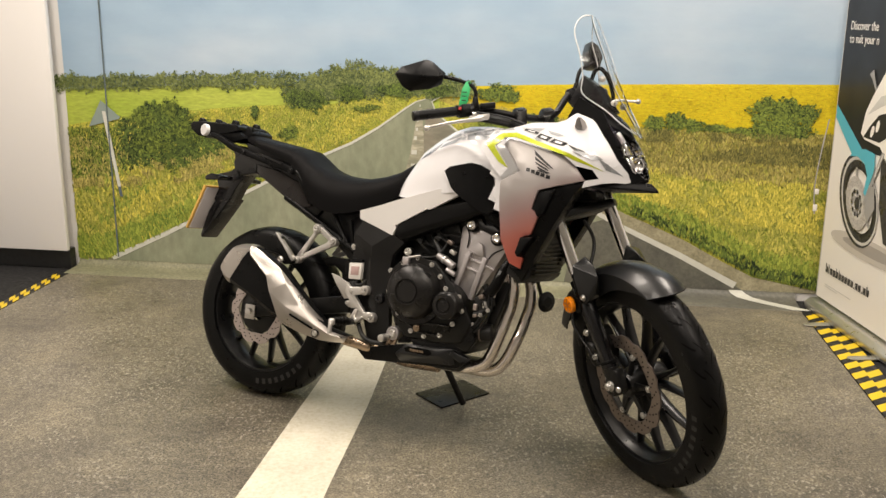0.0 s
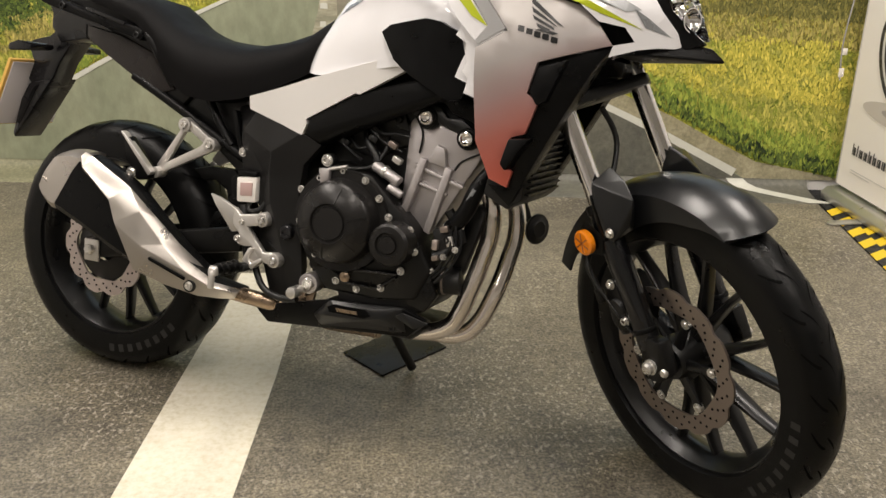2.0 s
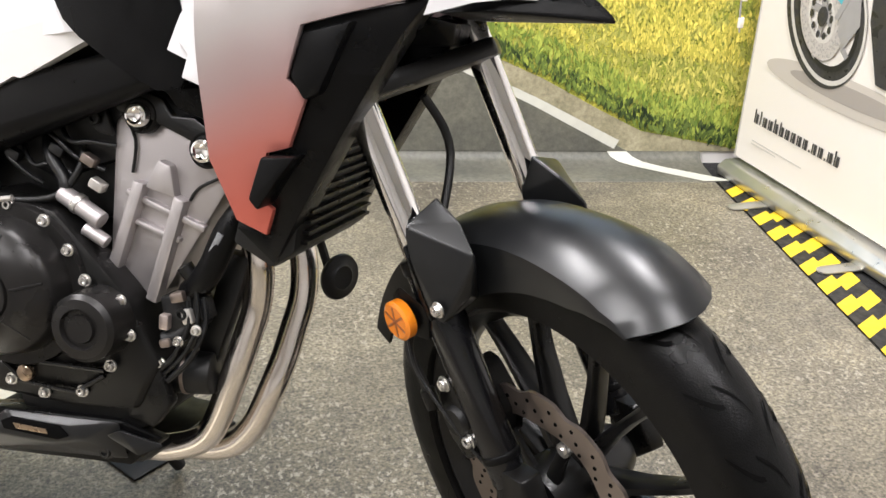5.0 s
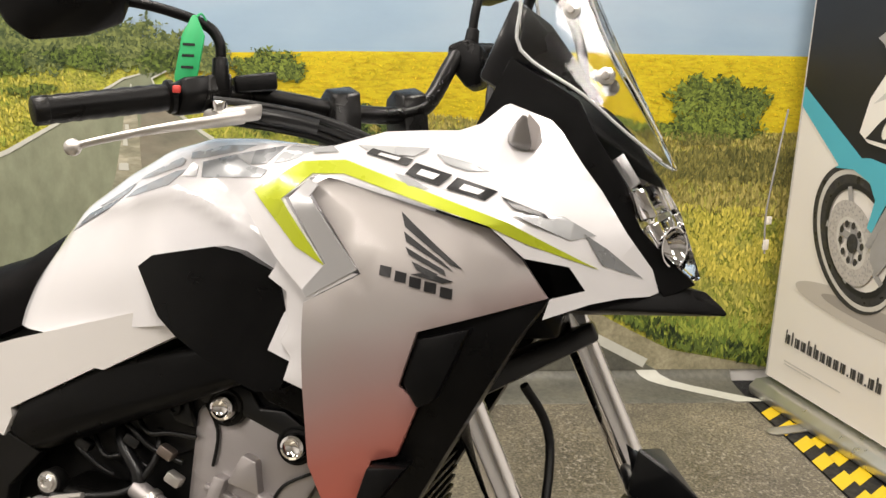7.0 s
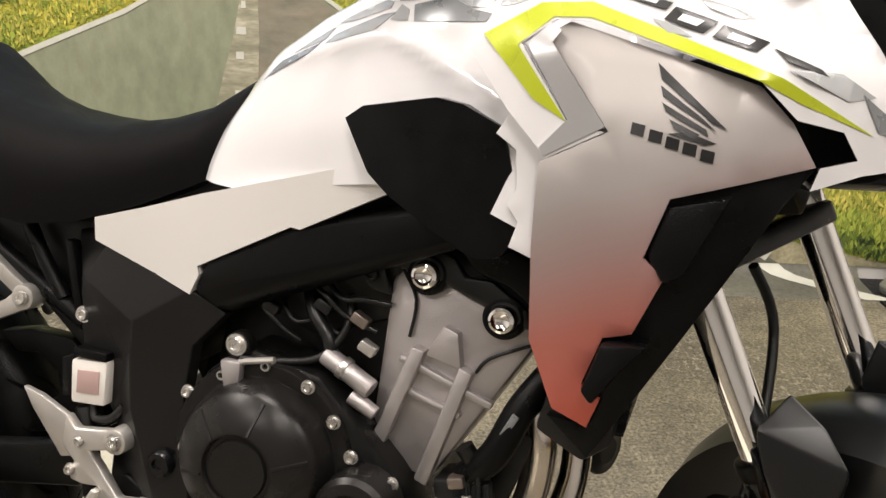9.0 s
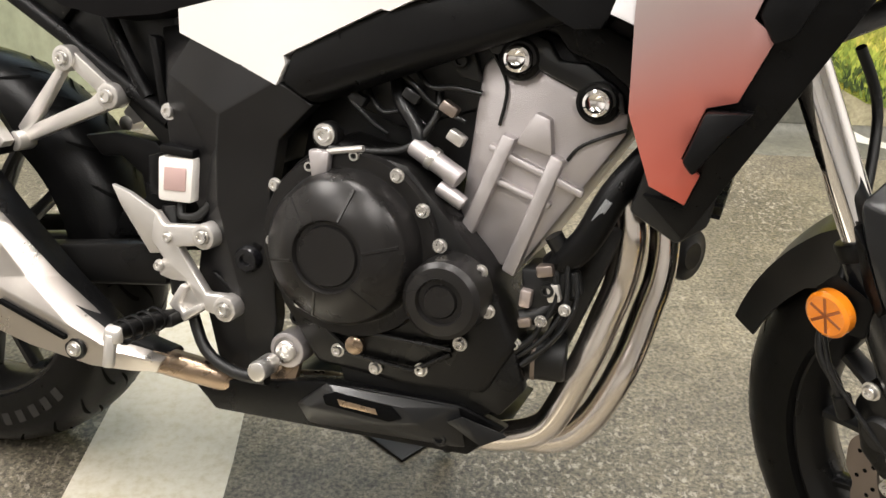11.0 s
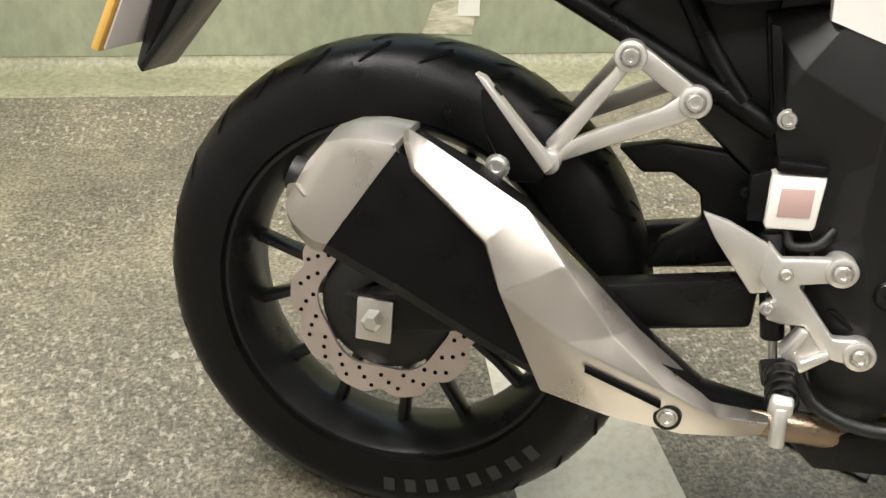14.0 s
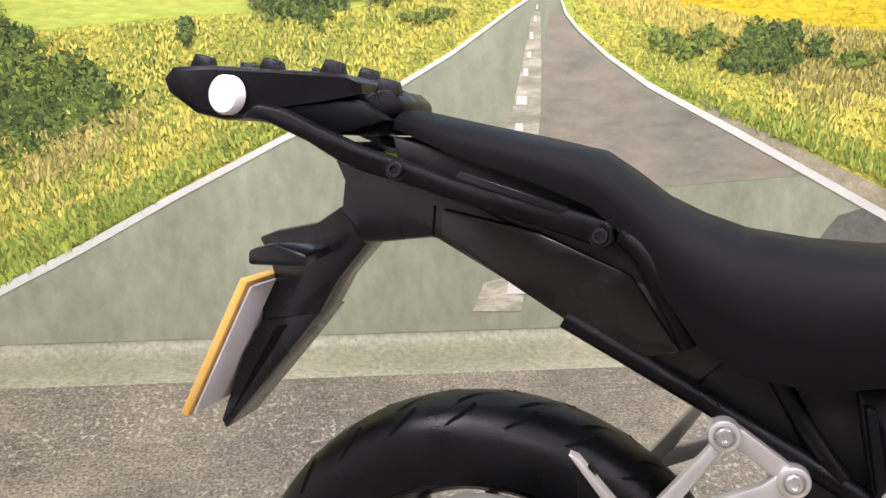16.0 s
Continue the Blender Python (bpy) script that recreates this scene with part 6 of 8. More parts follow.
both("shroud", panel([(0.979, 0.885), (1.038, 0.922), (0.965, 1.004), (0.985, 1.018), (1.161, 0.981), (1.195, 0.952), (1.222, 0.915), (1.102, 0.870), (1.087, 0.811), (1.109, 0.796), (1.088, 0.734), (1.061, 0.724), (1.047, 0.671), (1.067, 0.657), (1.058, 0.624), (1.021, 0.637), (0.990, 0.707), (0.982, 0.80)], y_shroud, 0.01, 0.03, 0.002), M_SHROUD, bike, "silver radiator shroud fading to red below", 30)
both("scoop", panel([(1.102, 0.872), (1.222, 0.912), (1.20, 0.875), (1.062, 0.584), (1.015, 0.624), (1.058, 0.622), (1.068, 0.657), (1.047, 0.671), (1.060, 0.722), (1.088, 0.733), (1.110, 0.796), (1.088, 0.811)], lambda x, z: y_shroud(x, z) + 0.012, 0.06, 0.04, 0.002), M_BLACK, bike, "black air scoop", 30)
for pts in ([(1.100, 0.862), (1.155, 0.880), (1.125, 0.80), (1.108, 0.79), (1.090, 0.815)], [(1.062, 0.722), (1.105, 0.728), (1.085, 0.70), (1.062, 0.66), (1.05, 0.672)]):
    both("scoop_lip", plate(pts, -0.203, -0.15, 0.004), M_BLACK, bike)
both("fairing", panel([(0.890, 0.985), (0.905, 1.005), (0.955, 1.040), (1.037, 1.072), (1.110, 1.082), (1.129, 1.093), (1.145, 1.117), (1.151, 1.121), (1.197, 1.107), (1.211, 1.094), (1.236, 1.062), (1.261, 1.033), (1.292, 0.991), (1.323, 0.953), (1.332, 0.928), (1.323, 0.923), (1.295, 0.920), (1.264, 0.912), (1.220, 0.893), (1.225, 0.915), (1.258, 0.926), (1.24, 0.95), (1.197, 0.955), (1.161, 0.984), (1.004, 1.020), (0.972, 1.018), (0.945, 0.992), (1.000, 0.925), (1.034, 0.921), (0.985, 0.89), (0.94, 0.93)], y_fair, 0.012, 0.03, 0.003), M_WHITE, bike, "glossy pearl white upper fairing", 40)
both("lime_stripe", panel([(0.905, 0.997), (0.955, 1.032), (1.002, 1.038), (1.178, 0.990), (1.268, 0.950), (1.197, 0.970), (1.158, 0.985), (1.004, 1.023), (0.970, 1.020), (0.942, 0.990), (0.998, 0.926), (0.965, 0.942)], lambda x, z: y_fair(x, z) - 0.0012, 0.0012, 0.03, 0), M_LIME, bike, "lime green decal stripe", 40)
both("inner_cowl", panel([(0.93, 0.945), (0.942, 0.928), (0.930, 0.905), (0.952, 0.892), (0.958, 0.855), (0.951, 0.838), (0.964, 0.823), (0.958, 0.797), (0.985, 0.789), (0.992, 0.90)], lambda x, z: -0.192, 0.012, 0.03, 0.003), M_WHITE, bike, "white inner cowl with pointed edge", 35)
both("knee_cover", panel([(0.768, 0.897), (0.788, 0.912), (0.867, 0.931), (0.894, 0.928), (0.934, 0.911), (0.962, 0.834), (0.965, 0.817), (0.949, 0.782), (0.925, 0.778), (0.905, 0.787), (0.828, 0.828), (0.803, 0.846)], lambda x, z: -0.176 - 0.02 * math.sin(max(0, min(1, (x - 0.76) / 0.2)) * math.pi), 0.05, 0.03, 0.006), M_BLACK, bike, "black moulded knee cover", 35)
FIT = None
both("side_panel", panel([(0.433, 0.735), (0.500, 0.757), (0.581, 0.786), (0.796, 0.853), (0.818, 0.822), (0.716, 0.766), (0.704, 0.767), (0.583, 0.700), (0.586, 0.690), (0.575, 0.664), (0.436, 0.707)], lambda x, z: -0.130 - 0.10 * max(0, x - 0.52), 0.02, 0.03, 0.003), M_PANEL, bike, "satin white side panel", 30)

FIT = None
# nose, lamp, screen
def pair(*pts):
    """Points and their mirror images."""
    return [(x, sg * y, z) for x, y, z in pts for sg in ((1, -1) if y else (1,))]


part("nose", hull(pair((1.132, 0.074, 1.098), (1.163, 0.066, 1.168), (1.243, 0.042, 1.122), (1.29, 0.038, 1.04), (1.325, 0.034, 0.965), (1.35, 0.026, 0.925), (1.24, 0.080, 0.897), (1.16, 0.075, 0.90), (1.12, 0.06, 1.00)), 0.004), M_BLACK, bike, "black nose fairing")
part("nose_cap", hull(pair((1.160, 0.074, 1.172), (1.243, 0.049, 1.131), (1.274, 0.031, 1.123), (1.308, 0.014, 1.094), (1.352, 0, 1.030), (1.262, 0.052, 1.094), (1.287, 0.038, 1.086), (1.335, 0.016, 1.051), (1.20, 0.055, 1.10), (1.135, 0.080, 1.104)), 0.003), M_BLACK, bike, "black cap above the headlamp", 30)
both("lamp_surround", panel([(1.162, 1.170), (1.243, 1.128), (1.262, 1.094), (1.306, 1.033), (1.323, 0.990), (1.345, 0.968), (1.390, 0.930), (1.356, 0.914), (1.345, 0.932), (1.335, 0.946), (1.305, 0.984), (1.273, 1.027), (1.249, 1.057), (1.223, 1.09), (1.208, 1.10), (1.160, 1.112), (1.128, 1.090)],
                            lambda x, z: float(np.interp(x, [1.13, 1.25, 1.30, 1.345, 1.39], [-0.082, -0.070, -0.063, -0.048, -0.022])), 0.012, 0.03, 0.002), M_BLACK, bike, "black headlamp surround", 30)
part("beak", hull(pair((1.430, 0, 0.896), (1.429, 0, 0.902), (1.404, 0, 0.922), (1.36, 0.032, 0.928), (1.35, 0.048, 0.903), (1.297, 0.088, 0.897), (1.235, 0.108, 0.890), (1.30, 0.075, 0.915), (1.26, 0.06, 0.885)), 0.002), M_BLACK, bike, "black pointed beak", 30)
part("headlamp", hull(pair((1.262, 0.052, 1.092), (1.287, 0.036, 1.086), (1.338, 0.017, 1.052), (1.366, 0, 1.012), (1.397, 0, 0.935), (1.306, 0.064, 1.030), (1.325, 0.066, 0.988), (1.348, 0.054, 0.966), (1.387, 0.027, 0.934), (1.355, 0.036, 1.0), (1.374, 0.022, 0.99)), 0.003), M_LENS, bike, "clear twin headlamp lens")
for sg in (-1, 1):
    part("lamp_bowl", lathe([(0, 0.0), (0.012, 0.002), (0.020, 0.010), (0.024, 0.020), (0.022, 0.020), (0.010, 0.006), (0, 0.004)], 24, False), M_CHROME, bike, "", 40, Matrix.Translation((1.346, sg * 0.026, 0.972)) @ Matrix.Rotation(radians(-90 + sg * 35), 4, "Z"))
both("lamp_reflector", plate([(1.282, 1.062), (1.296, 1.074), (1.318, 1.042), (1.305, 1.030)], -0.050, -0.038, 0.002), M_SILVERPAINT, bike)
both("lamp_reflector", plate([(1.302, 1.028), (1.322, 1.036), (1.340, 1.004), (1.322, 0.998)], -0.054, -0.036, 0.002), M_CHROME, bike)
both("lamp_reflector", plate([(1.326, 0.992), (1.342, 1.000), (1.362, 0.962), (1.346, 0.965)], -0.050, -0.034, 0.002), M_CHROME, bike)
SCREEN = (((1.358, 1.062), (1.338, -0.018, 1.070)), ((1.340, 1.095), (1.293, -0.045, 1.100)), ((1.312, 1.142), (1.245, -0.062, 1.136)), ((1.278, 1.200), (1.172, -0.078, 1.180)), ((1.245, 1.262), (1.168, -0.084, 1.235)),
          ((1.216, 1.325), (1.152, -0.088, 1.300)), ((1.190, 1.375), (1.127, -0.087, 1.362)), ((1.170, 1.412), (1.125, -0.078, 1.400)), ((1.156, 1.436), (1.135, -0.050, 1.428)))
rings = []
for (cx_, cz_), e in SCREEN:
    row = []
    for k in range(-6, 7):
        u = abs(k) / 6
        w = 0.12 * u / 0.5 if u < 0.5 else 0.12 + 0.88 * (u - 0.5) / 0.5      # a flat middle between two creases
        row.append((cx_ + (e[0] - cx_) * w, e[1] * k / -6, cz_ + (e[2] - cz_) * w))
    rings.append(row)
b = loft(rings, False, close=False)
bmesh.ops.solidify(b, geom=b.faces[:], thickness=0.004)
screen = part("windscreen", b, M_CLEAR, bike, "clear tall plastic windscreen", 30)
# pale tubes added to paint the glint on the clear sheet's rim and creases
rim_path = [e for c, e in SCREEN] + [(1.149, -0.02, 1.435), (1.149, 0.02, 1.435)] + [(e[0], -e[1], e[2]) for c, e in reversed(SCREEN)] + [(1.352, 0, 1.062)]
part("screen_edge_glint", tube(rim_path, 0.0021, 8, 4), M_EDGEGLINT, screen, "white tube painted for the light along the screen edge", 60)
both("screen_crease_glint", tube([(r[9][0] + 0.002, r[9][1], r[9][2]) for r in rings[1:]], 0.0011, 6, 3), M_EDGEGLINT, screen)
both("indicator", hull([(1.164, -0.100, 1.072), (1.171, -0.100, 1.086), (1.188, -0.100, 1.056), (1.208, -0.095, 1.066), (1.197, -0.148, 1.103), (1.188, -0.146, 1.098), (1.180, -0.135, 1.070), (1.200, -0.130, 1.068)], 0.003), M_SMOKE, bike, "small smoked grey indicator")
both("indicator_lens", hull([(1.192, -0.120, 1.066), (1.198, -0.151, 1.104), (1.211, -0.136, 1.090), (1.211, -0.105, 1.074), (1.205, -0.120, 1.064), (1.203, -0.10, 1.09)], 0.002), M_PLATEW, bike, "pale clear lens")
part("instrument", hull(pair((1.12, 0.055, 1.15), (1.155, 0.055, 1.245), (1.185, 0.05, 1.225), (1.16, 0.05, 1.13)), 0.006), M_GLOSSBLACK, bike, "black instrument display")
part("display_hood", tube([(1.150, 0.05, 1.240), (1.158, 0.05, 1.270), (1.172, 0.05, 1.281), (1.193, 0.05, 1.269), (1.211, 0.05, 1.242), (1.228, 0.05, 1.200), (1.24, 0.05, 1.13)], 0.007, 10, 4), M_BLACK, bike, "", 60)
both("screen_stay", hull([(1.165, -0.060, 1.172), (1.172, -0.064, 1.232), (1.200, -0.050, 1.215), (1.262, -0.040, 1.140), (1.245, -0.040, 1.128), (1.165, -0.052, 1.172), (1.172, -0.056, 1.232), (1.200, -0.042, 1.215), (1.262, -0.032, 1.140), (1.245, -0.032, 1.128)], 0.001), M_GLOSSBLACK, bike, "dark bracket inside the screen")
for x, y, z in ((1.222, -0.050, 1.232), (1.268, -0.046, 1.160)):
    both("screen_fastener", lathe([(0, y - 0.010), (0.004, y - 0.010), (0.005, y - 0.006), (0.010, y - 0.005), (0.011, y), (0, y)], 18, False, x, z), M_BOLT, bike, "round bright screen fastener", 40)

FIT = None
# radiator and horn
part("radiator", hull([(x, y, z) for y in (-0.135, 0.14) for x, z in ((1.06, 0.87), (1.112, 0.85), (1.100, 0.70), (1.088, 0.590), (1.060, 0.566), (1.005, 0.592))], 0.006), M_DARK, bike, "black radiator")
for k in range(18):
    z = 0.600 + k * 0.0135
    part("guard_slat", box(1.090 + (z - 0.590) * 0.10 + 0.002, 0, z, 0.010, 0.235, 0.004, 0), M_BLACK, bike)
part("under_cowl", hull(pair((1.08, 0.115, 0.885), (1.22, 0.085, 0.885), (1.245, 0.05, 0.88), (1.24, 0.04, 0.852), (1.16, 0.07, 0.845), (1.08, 0.11, 0.84)), 0.004), M_BLACK, bike, "black cowl under the fairing")
hm = Matrix.Translation((1.059, 0.113, 0.497)) @ Matrix.Rotation(radians(62), 4, "Z")
part("horn", lathe([(0, -0.009), (0.018, -0.010), (0.022, -0.007), (0.034, -0.006), (0.036, -0.002), (0.034, 0.003), (0.020, 0.010), (0, 0.010)], 32, False), M_DARK, bike, "round black horn", 40, hm)
part("horn_bracket", tube([(1.020, 0.100, 0.575), (1.033, 0.108, 0.535), (1.045, 0.110, 0.505), (1.055, 0.113, 0.497)], 0.007, 8, 3), M_DARK, bike)

# ---- fork and front mudguard, all turned with the steering
for s in (-1, 1):
    y = s * 0.10
    side = lambda pts: [Vector((x, s * v, z)) for x, v, z in pts]
    part("fork_tube", cyl(on_axis(0.66, 0.035, y), on_axis(1.12, 0.035, y), 0.0205, seg=28), M_CHROME, bike, "chromed fork tube", 60, SM)
    leg = part("fork_leg", cyl(on_axis(0.392, 0.035, y), on_axis(0.69, 0.035, y), 0.0235, 0.0265, seg=28, w=0.003), M_GLOSSBLACK, bike, "black fork lower leg", 50, SM)
    part("leg_band", cyl(on_axis(0.425, 0.035, y), on_axis(0.436, 0.035, y), 0.0258, seg=28, w=0.002), M_BLACK, leg, "", 50, SM)
    part("dust_seal", cyl(on_axis(0.68, 0.035, y), on_axis(0.70, 0.035, y), 0.029, seg=28, w=0.003), M_BLACK, bike, "", 50, SM)
    part("axle_clamp", hull(side([(1.435, 0.118, 0.392), (1.482, 0.118, 0.395), (1.442, 0.126, 0.335), (1.458, 0.130, 0.312), (1.490, 0.128, 0.314), (1.512, 0.116, 0.330), (1.505, 0.112, 0.352), (1.435, 0.085, 0.39), (1.482, 0.085, 0.395), (1.445, 0.085, 0.33), (1.485, 0.085, 0.31), (1.51, 0.09, 0.335)]), 0.004), M_ENGINE, bike, "black cast axle clamp", 40, SM)
    part("axle_bolt", lathe([(0, s * 0.142), (0.009, s * 0.142), (0.013, s * 0.138), (0.013, s * 0.130), (0.016, s * 0.129), (0.016, s * 0.12), (0, s * 0.12)], 6 if s > 0 else 24, False, 1.469, 0.341), M_BOLT, bike, "", 20, SM)
    part("pinch_bolt", lathe([(0, s * 0.124), (0.007, s * 0.124), (0.0095, s * 0.120), (0.0095, s * 0.10), (0, s * 0.10)], 16, False, 1.498, 0.337), M_BOLT, bike, "", 30, SM)
    part("fork_guard", hull(side([(1.312, 0.128, 0.690), (1.362, 0.082, 0.694), (1.316, 0.078, 0.712), (1.330, 0.136, 0.652), (1.398, 0.092, 0.664), (1.392, 0.100, 0.612), (1.358, 0.136, 0.592), (1.377, 0.132, 0.582), (1.31, 0.06, 0.66), (1.37, 0.07, 0.59), (1.318, 0.126, 0.660)]), 0.003), M_SATIN, bike, "angular dark grey fork guard", 20, SM)
    part("guard_tail", hull(side([(1.308, 0.130, 0.664), (1.330, 0.138, 0.652), (1.360, 0.138, 0.592), (1.352, 0.132, 0.575), (1.33, 0.130, 0.600), (1.308, 0.11, 0.664), (1.352, 0.11, 0.575)]), 0.003), M_BLACK, bike, "", 20, SM)
    part("guard_bolt", bolt_mesh(1.371, s * 0.134, 0.602, 0.0075, s), M_BOLT, bike, "", 30, SM)
    reflector = part("fork_reflector", lathe([(0, s * 0.154), (0.022, s * 0.154), (0.026, s * 0.151), (0.026, s * 0.140), (0, s * 0.140)], 28, False, 1.309, 0.567), M_AMBER, bike, "round amber reflector", 30, SM)
    for k in range(3):
        part("reflector_rib", box(1.309, s * 0.1538, 0.567, 0.040, 0.0012, 0.0035, 0.0005, Matrix.Rotation(radians(60 * k + 20), 4, "Y")), M_AMBERDARK, reflector, "", 30, SM)
    part("reflector_bracket", hull(side([(1.283, 0.140, 0.585), (1.305, 0.140, 0.612), (1.345, 0.128, 0.588), (1.340, 0.128, 0.540), (1.300, 0.138, 0.540), (1.29, 0.115, 0.58), (1.34, 0.11, 0.55)]), 0.003), M_BLACK, bike, "", 30, SM)
rings = []
for d in range(62, 164, 2):
    R0 = float(np.interp(d, [62, 66, 74, 100, 130, 162], [0.362, 0.367, 0.372, 0.374, 0.372, 0.366]))
    hw = float(np.interp(d, [62, 70, 80, 95, 120, 162], [0.071, 0.074, 0.074, 0.072, 0.070, 0.072]))
    drop = float(np.interp(d, [62, 66, 78, 89, 100, 112, 121, 130, 140, 162], [0.024, 0.030, 0.049, 0.064, 0.080, 0.096, 0.105, 0.085, 0.060, 0.048]))
    ridge = float(np.interp(d, [62, 70, 110, 130], [0.020, 0.024, 0.024, 0.014]))
    ring = []
    for yy, dr in ((-1, drop), (-0.99, 0.5 * (drop + ridge)), (-0.96, ridge), (-0.60, 0.008), (-0.25, 0.001), (0, 0.0), (0.25, 0.001), (0.60, 0.008), (0.96, ridge), (0.99, 0.5 * (drop + ridge)), (1, drop), (0.94, drop), (0.88, ridge + 0.006), (0, 0.006), (-0.88, ridge + 0.006), (-0.94, drop)):
        a = radians(d + 4.5 * yy * yy * max(0.0, min(1.0, (80 - d) / 14)))
        ring.append(Vector((AX.x + (R0 - dr) * math.cos(a), yy * hw, AX.z + (R0 - dr) * math.sin(a))))
    rings.append(ring)
part("front_mudguard", loft(rings), M_SATIN, bike, "satin black creased front mudguard", 24, SM)
for h, fw in ((0.907, 0.0), (1.10, 0.0)):
    c = [on_axis(h + dh, fw + df, yy) for dh in (-0.013, 0.013) for df, yy in ((-0.02, -0.05), (-0.02, 0.05), (0.068, -0.10), (0.068, 0.10), (0.035, -0.134), (0.035, 0.134), (0.005, -0.12), (0.005, 0.12))]
    part("fork_clamp", hull(c, 0.006), M_ENGINE, bike, "black fork clamp", 40, SM)
part("brake_hose", tube([on_axis(0.88, 0.02, 0.0), on_axis(0.80, 0.0, 0.02), (1.270, -0.06, 0.60), (1.287, -0.122, 0.512), (1.318, -0.130, 0.474), (1.330, -0.130, 0.448)], 0.006, 8, 6), M_DARK, bike, "black rubber hose", 60, SM)
part("sensor_wire", tube([(1.290, -0.125, 0.530), (1.312, -0.134, 0.490), (1.345, -0.132, 0.455), (1.385, -0.128, 0.42), (1.42, -0.118, 0.385)], 0.003, 8, 5), M_SATIN, bike, "", 60, SM)
part("hose_union", cyl((1.326, -0.130, 0.462), (1.335, -0.128, 0.436), 0.010, seg=14, w=0.002), M_ENGINE, bike, "", 40, SM)
caliper = part("front_caliper", hull([(x, y, z) for y in (-0.122, -0.040) for x, z in ((1.335, 0.455), (1.350, 0.492), (1.372, 0.488), (1.412, 0.440), (1.408, 0.395), (1.385, 0.372), (1.352, 0.395))], 0.007), M_ENGINE, bike, "black brake caliper", 40, SM)
part("caliper_piston_boss", lathe([(0, -0.130), (0.018, -0.130), (0.021, -0.126), (0.022, -0.118), (0, -0.118)], 24, False, 1.374, 0.434), M_DARK, caliper, "", 40, SM)
for x, z in ((1.395, 0.413), (1.355, 0.481)):
    part("caliper_bolt", bolt_mesh(x, -0.124, z, 0.008), M_BOLT, caliper, "", 30, SM)

# ---- handlebar
FIT = None
GRIP_IN, GRIP_END, FAR_IN, FAR_END = Vector((0.771, -0.132, 1.097)), Vector((0.677, -0.241, 1.062)), Vector((1.058, 0.140, 1.208)), Vector((1.122, 0.262, 1.231))
part("handlebar", tube([GRIP_END, GRIP_IN, (0.804, -0.100, 1.106), (0.842, -0.068, 1.110), (0.890, -0.036, 1.108), (0.936, -0.004, 1.104), (0.985, 0.030, 1.106), (1.014, 0.062, 1.116), (1.030, 0.086, 1.138), (1.046, 0.115, 1.190), FAR_IN, FAR_END], 0.0115, 14, 5), M_ENGINE, bike, "black tubular handlebar", 60)
fw = Vector((0.766, -0.643, 0.0))                        # ahead, as the bars are turned
for a, e in ((GRIP_IN, GRIP_END), (FAR_IN, FAR_END)):
    d = (e - a).normalized()
    n = (e - a).length
    prof = [(0, 0), (0.020, 0.0), (0.020, 0.006), (0.0155, 0.008)] + [(0.0155 + 0.0010 * (k % 2), 0.012 + (n - 0.024) * k / 14) for k in range(15)] + [(0.0165, n - 0.006), (0.0, n - 0.006)]
    part("grip", lathe(prof, 24, False), M_RUBBER, bike, "black ribbed rubber grip", 40, Matrix.Translation(a) @ d.to_track_quat("Y", "Z").to_matrix().to_4x4())
    part("bar_end", cyl(e - d * 0.008, e + d * 0.010, 0.0165, seg=20, w=0.003), M_ENGINE, bike, "", 40)
up = Vector((0, 0, 1))
d = (GRIP_END - GRIP_IN).normalized()
for q, m_ in ((GRIP_IN - d * 0.022, M_BLACK), (GRIP_IN - d * 0.052, M_ENGINE)):
    part("switchgear", hull([q + d * u + fw * v + up * w for u in (-0.016, 0.018) for v, w in ((-0.022, -0.014), (-0.016, 0.018), (0.016, 0.022), (0.024, 0.0), (0.012, -0.024), (-0.012, -0.024))], 0.005), m_, bike, "black switch cluster", 40)
part("switch_button", box(0.786, -0.150, 1.104, 0.010, 0.004, 0.009, 0.002), M_RED, bike, "small red switch", 40)
part("lever_perch", hull([Vector((0.852, -0.128, 1.082)) + d * u + fw * v + up * w for u in (-0.028, 0.030) for v in (-0.030, 0.016) for w in (-0.011, 0.009)], 0.005), M_SILVER, bike, "cast lever perch", 40)
part("pivot_bolt", cyl((0.842, -0.150, 1.080), (0.842, -0.150, 1.094), 0.009, seg=14, w=0.002), M_CHROME, bike, "", 40)
for pts, rad in (([(0.868, -0.140, 1.078), (0.848, -0.160, 1.070), (0.814, -0.190, 1.059), (0.780, -0.220, 1.046), (0.746, -0.250, 1.031), (0.732, -0.260, 1.024)], [0.011, 0.010, 0.0075, 0.006, 0.0055, 0.006]),
                 ([(1.065, 0.165, 1.197), (1.085, 0.185, 1.198), (1.110, 0.213, 1.201), (1.165, 0.280, 1.210), (1.223, 0.352, 1.219)], [0.011, 0.010, 0.008, 0.006, 0.006])):
    lever = part("lever", tube(pts, rad, 10, 5, flat=0.65), M_SILVER, bike, "polished aluminium lever", 60)
    bb = bmesh.new()
    bmesh.ops.create_uvsphere(bb, u_segments=16, v_segments=10, radius=0.0095)
    bb.transform(Matrix.Translation(pts[-1]))
    part("lever_ball", bb, M_SILVER, lever, "", 60)
part("far_switchgear", hull([(x, y, z) for y in (0.115, 0.165) for x, z in ((1.037, 1.216), (1.062, 1.226), (1.085, 1.218), (1.090, 1.165), (1.069, 1.158), (1.039, 1.190))], 0.006), M_BLACK, bike, "black switch cluster", 40)
part("mirror_boot", cyl((0.817, -0.100, 1.110), (0.812, -0.100, 1.150), 0.012, 0.009, seg=16, w=0.002), M_RUBBER, bike, "", 40)
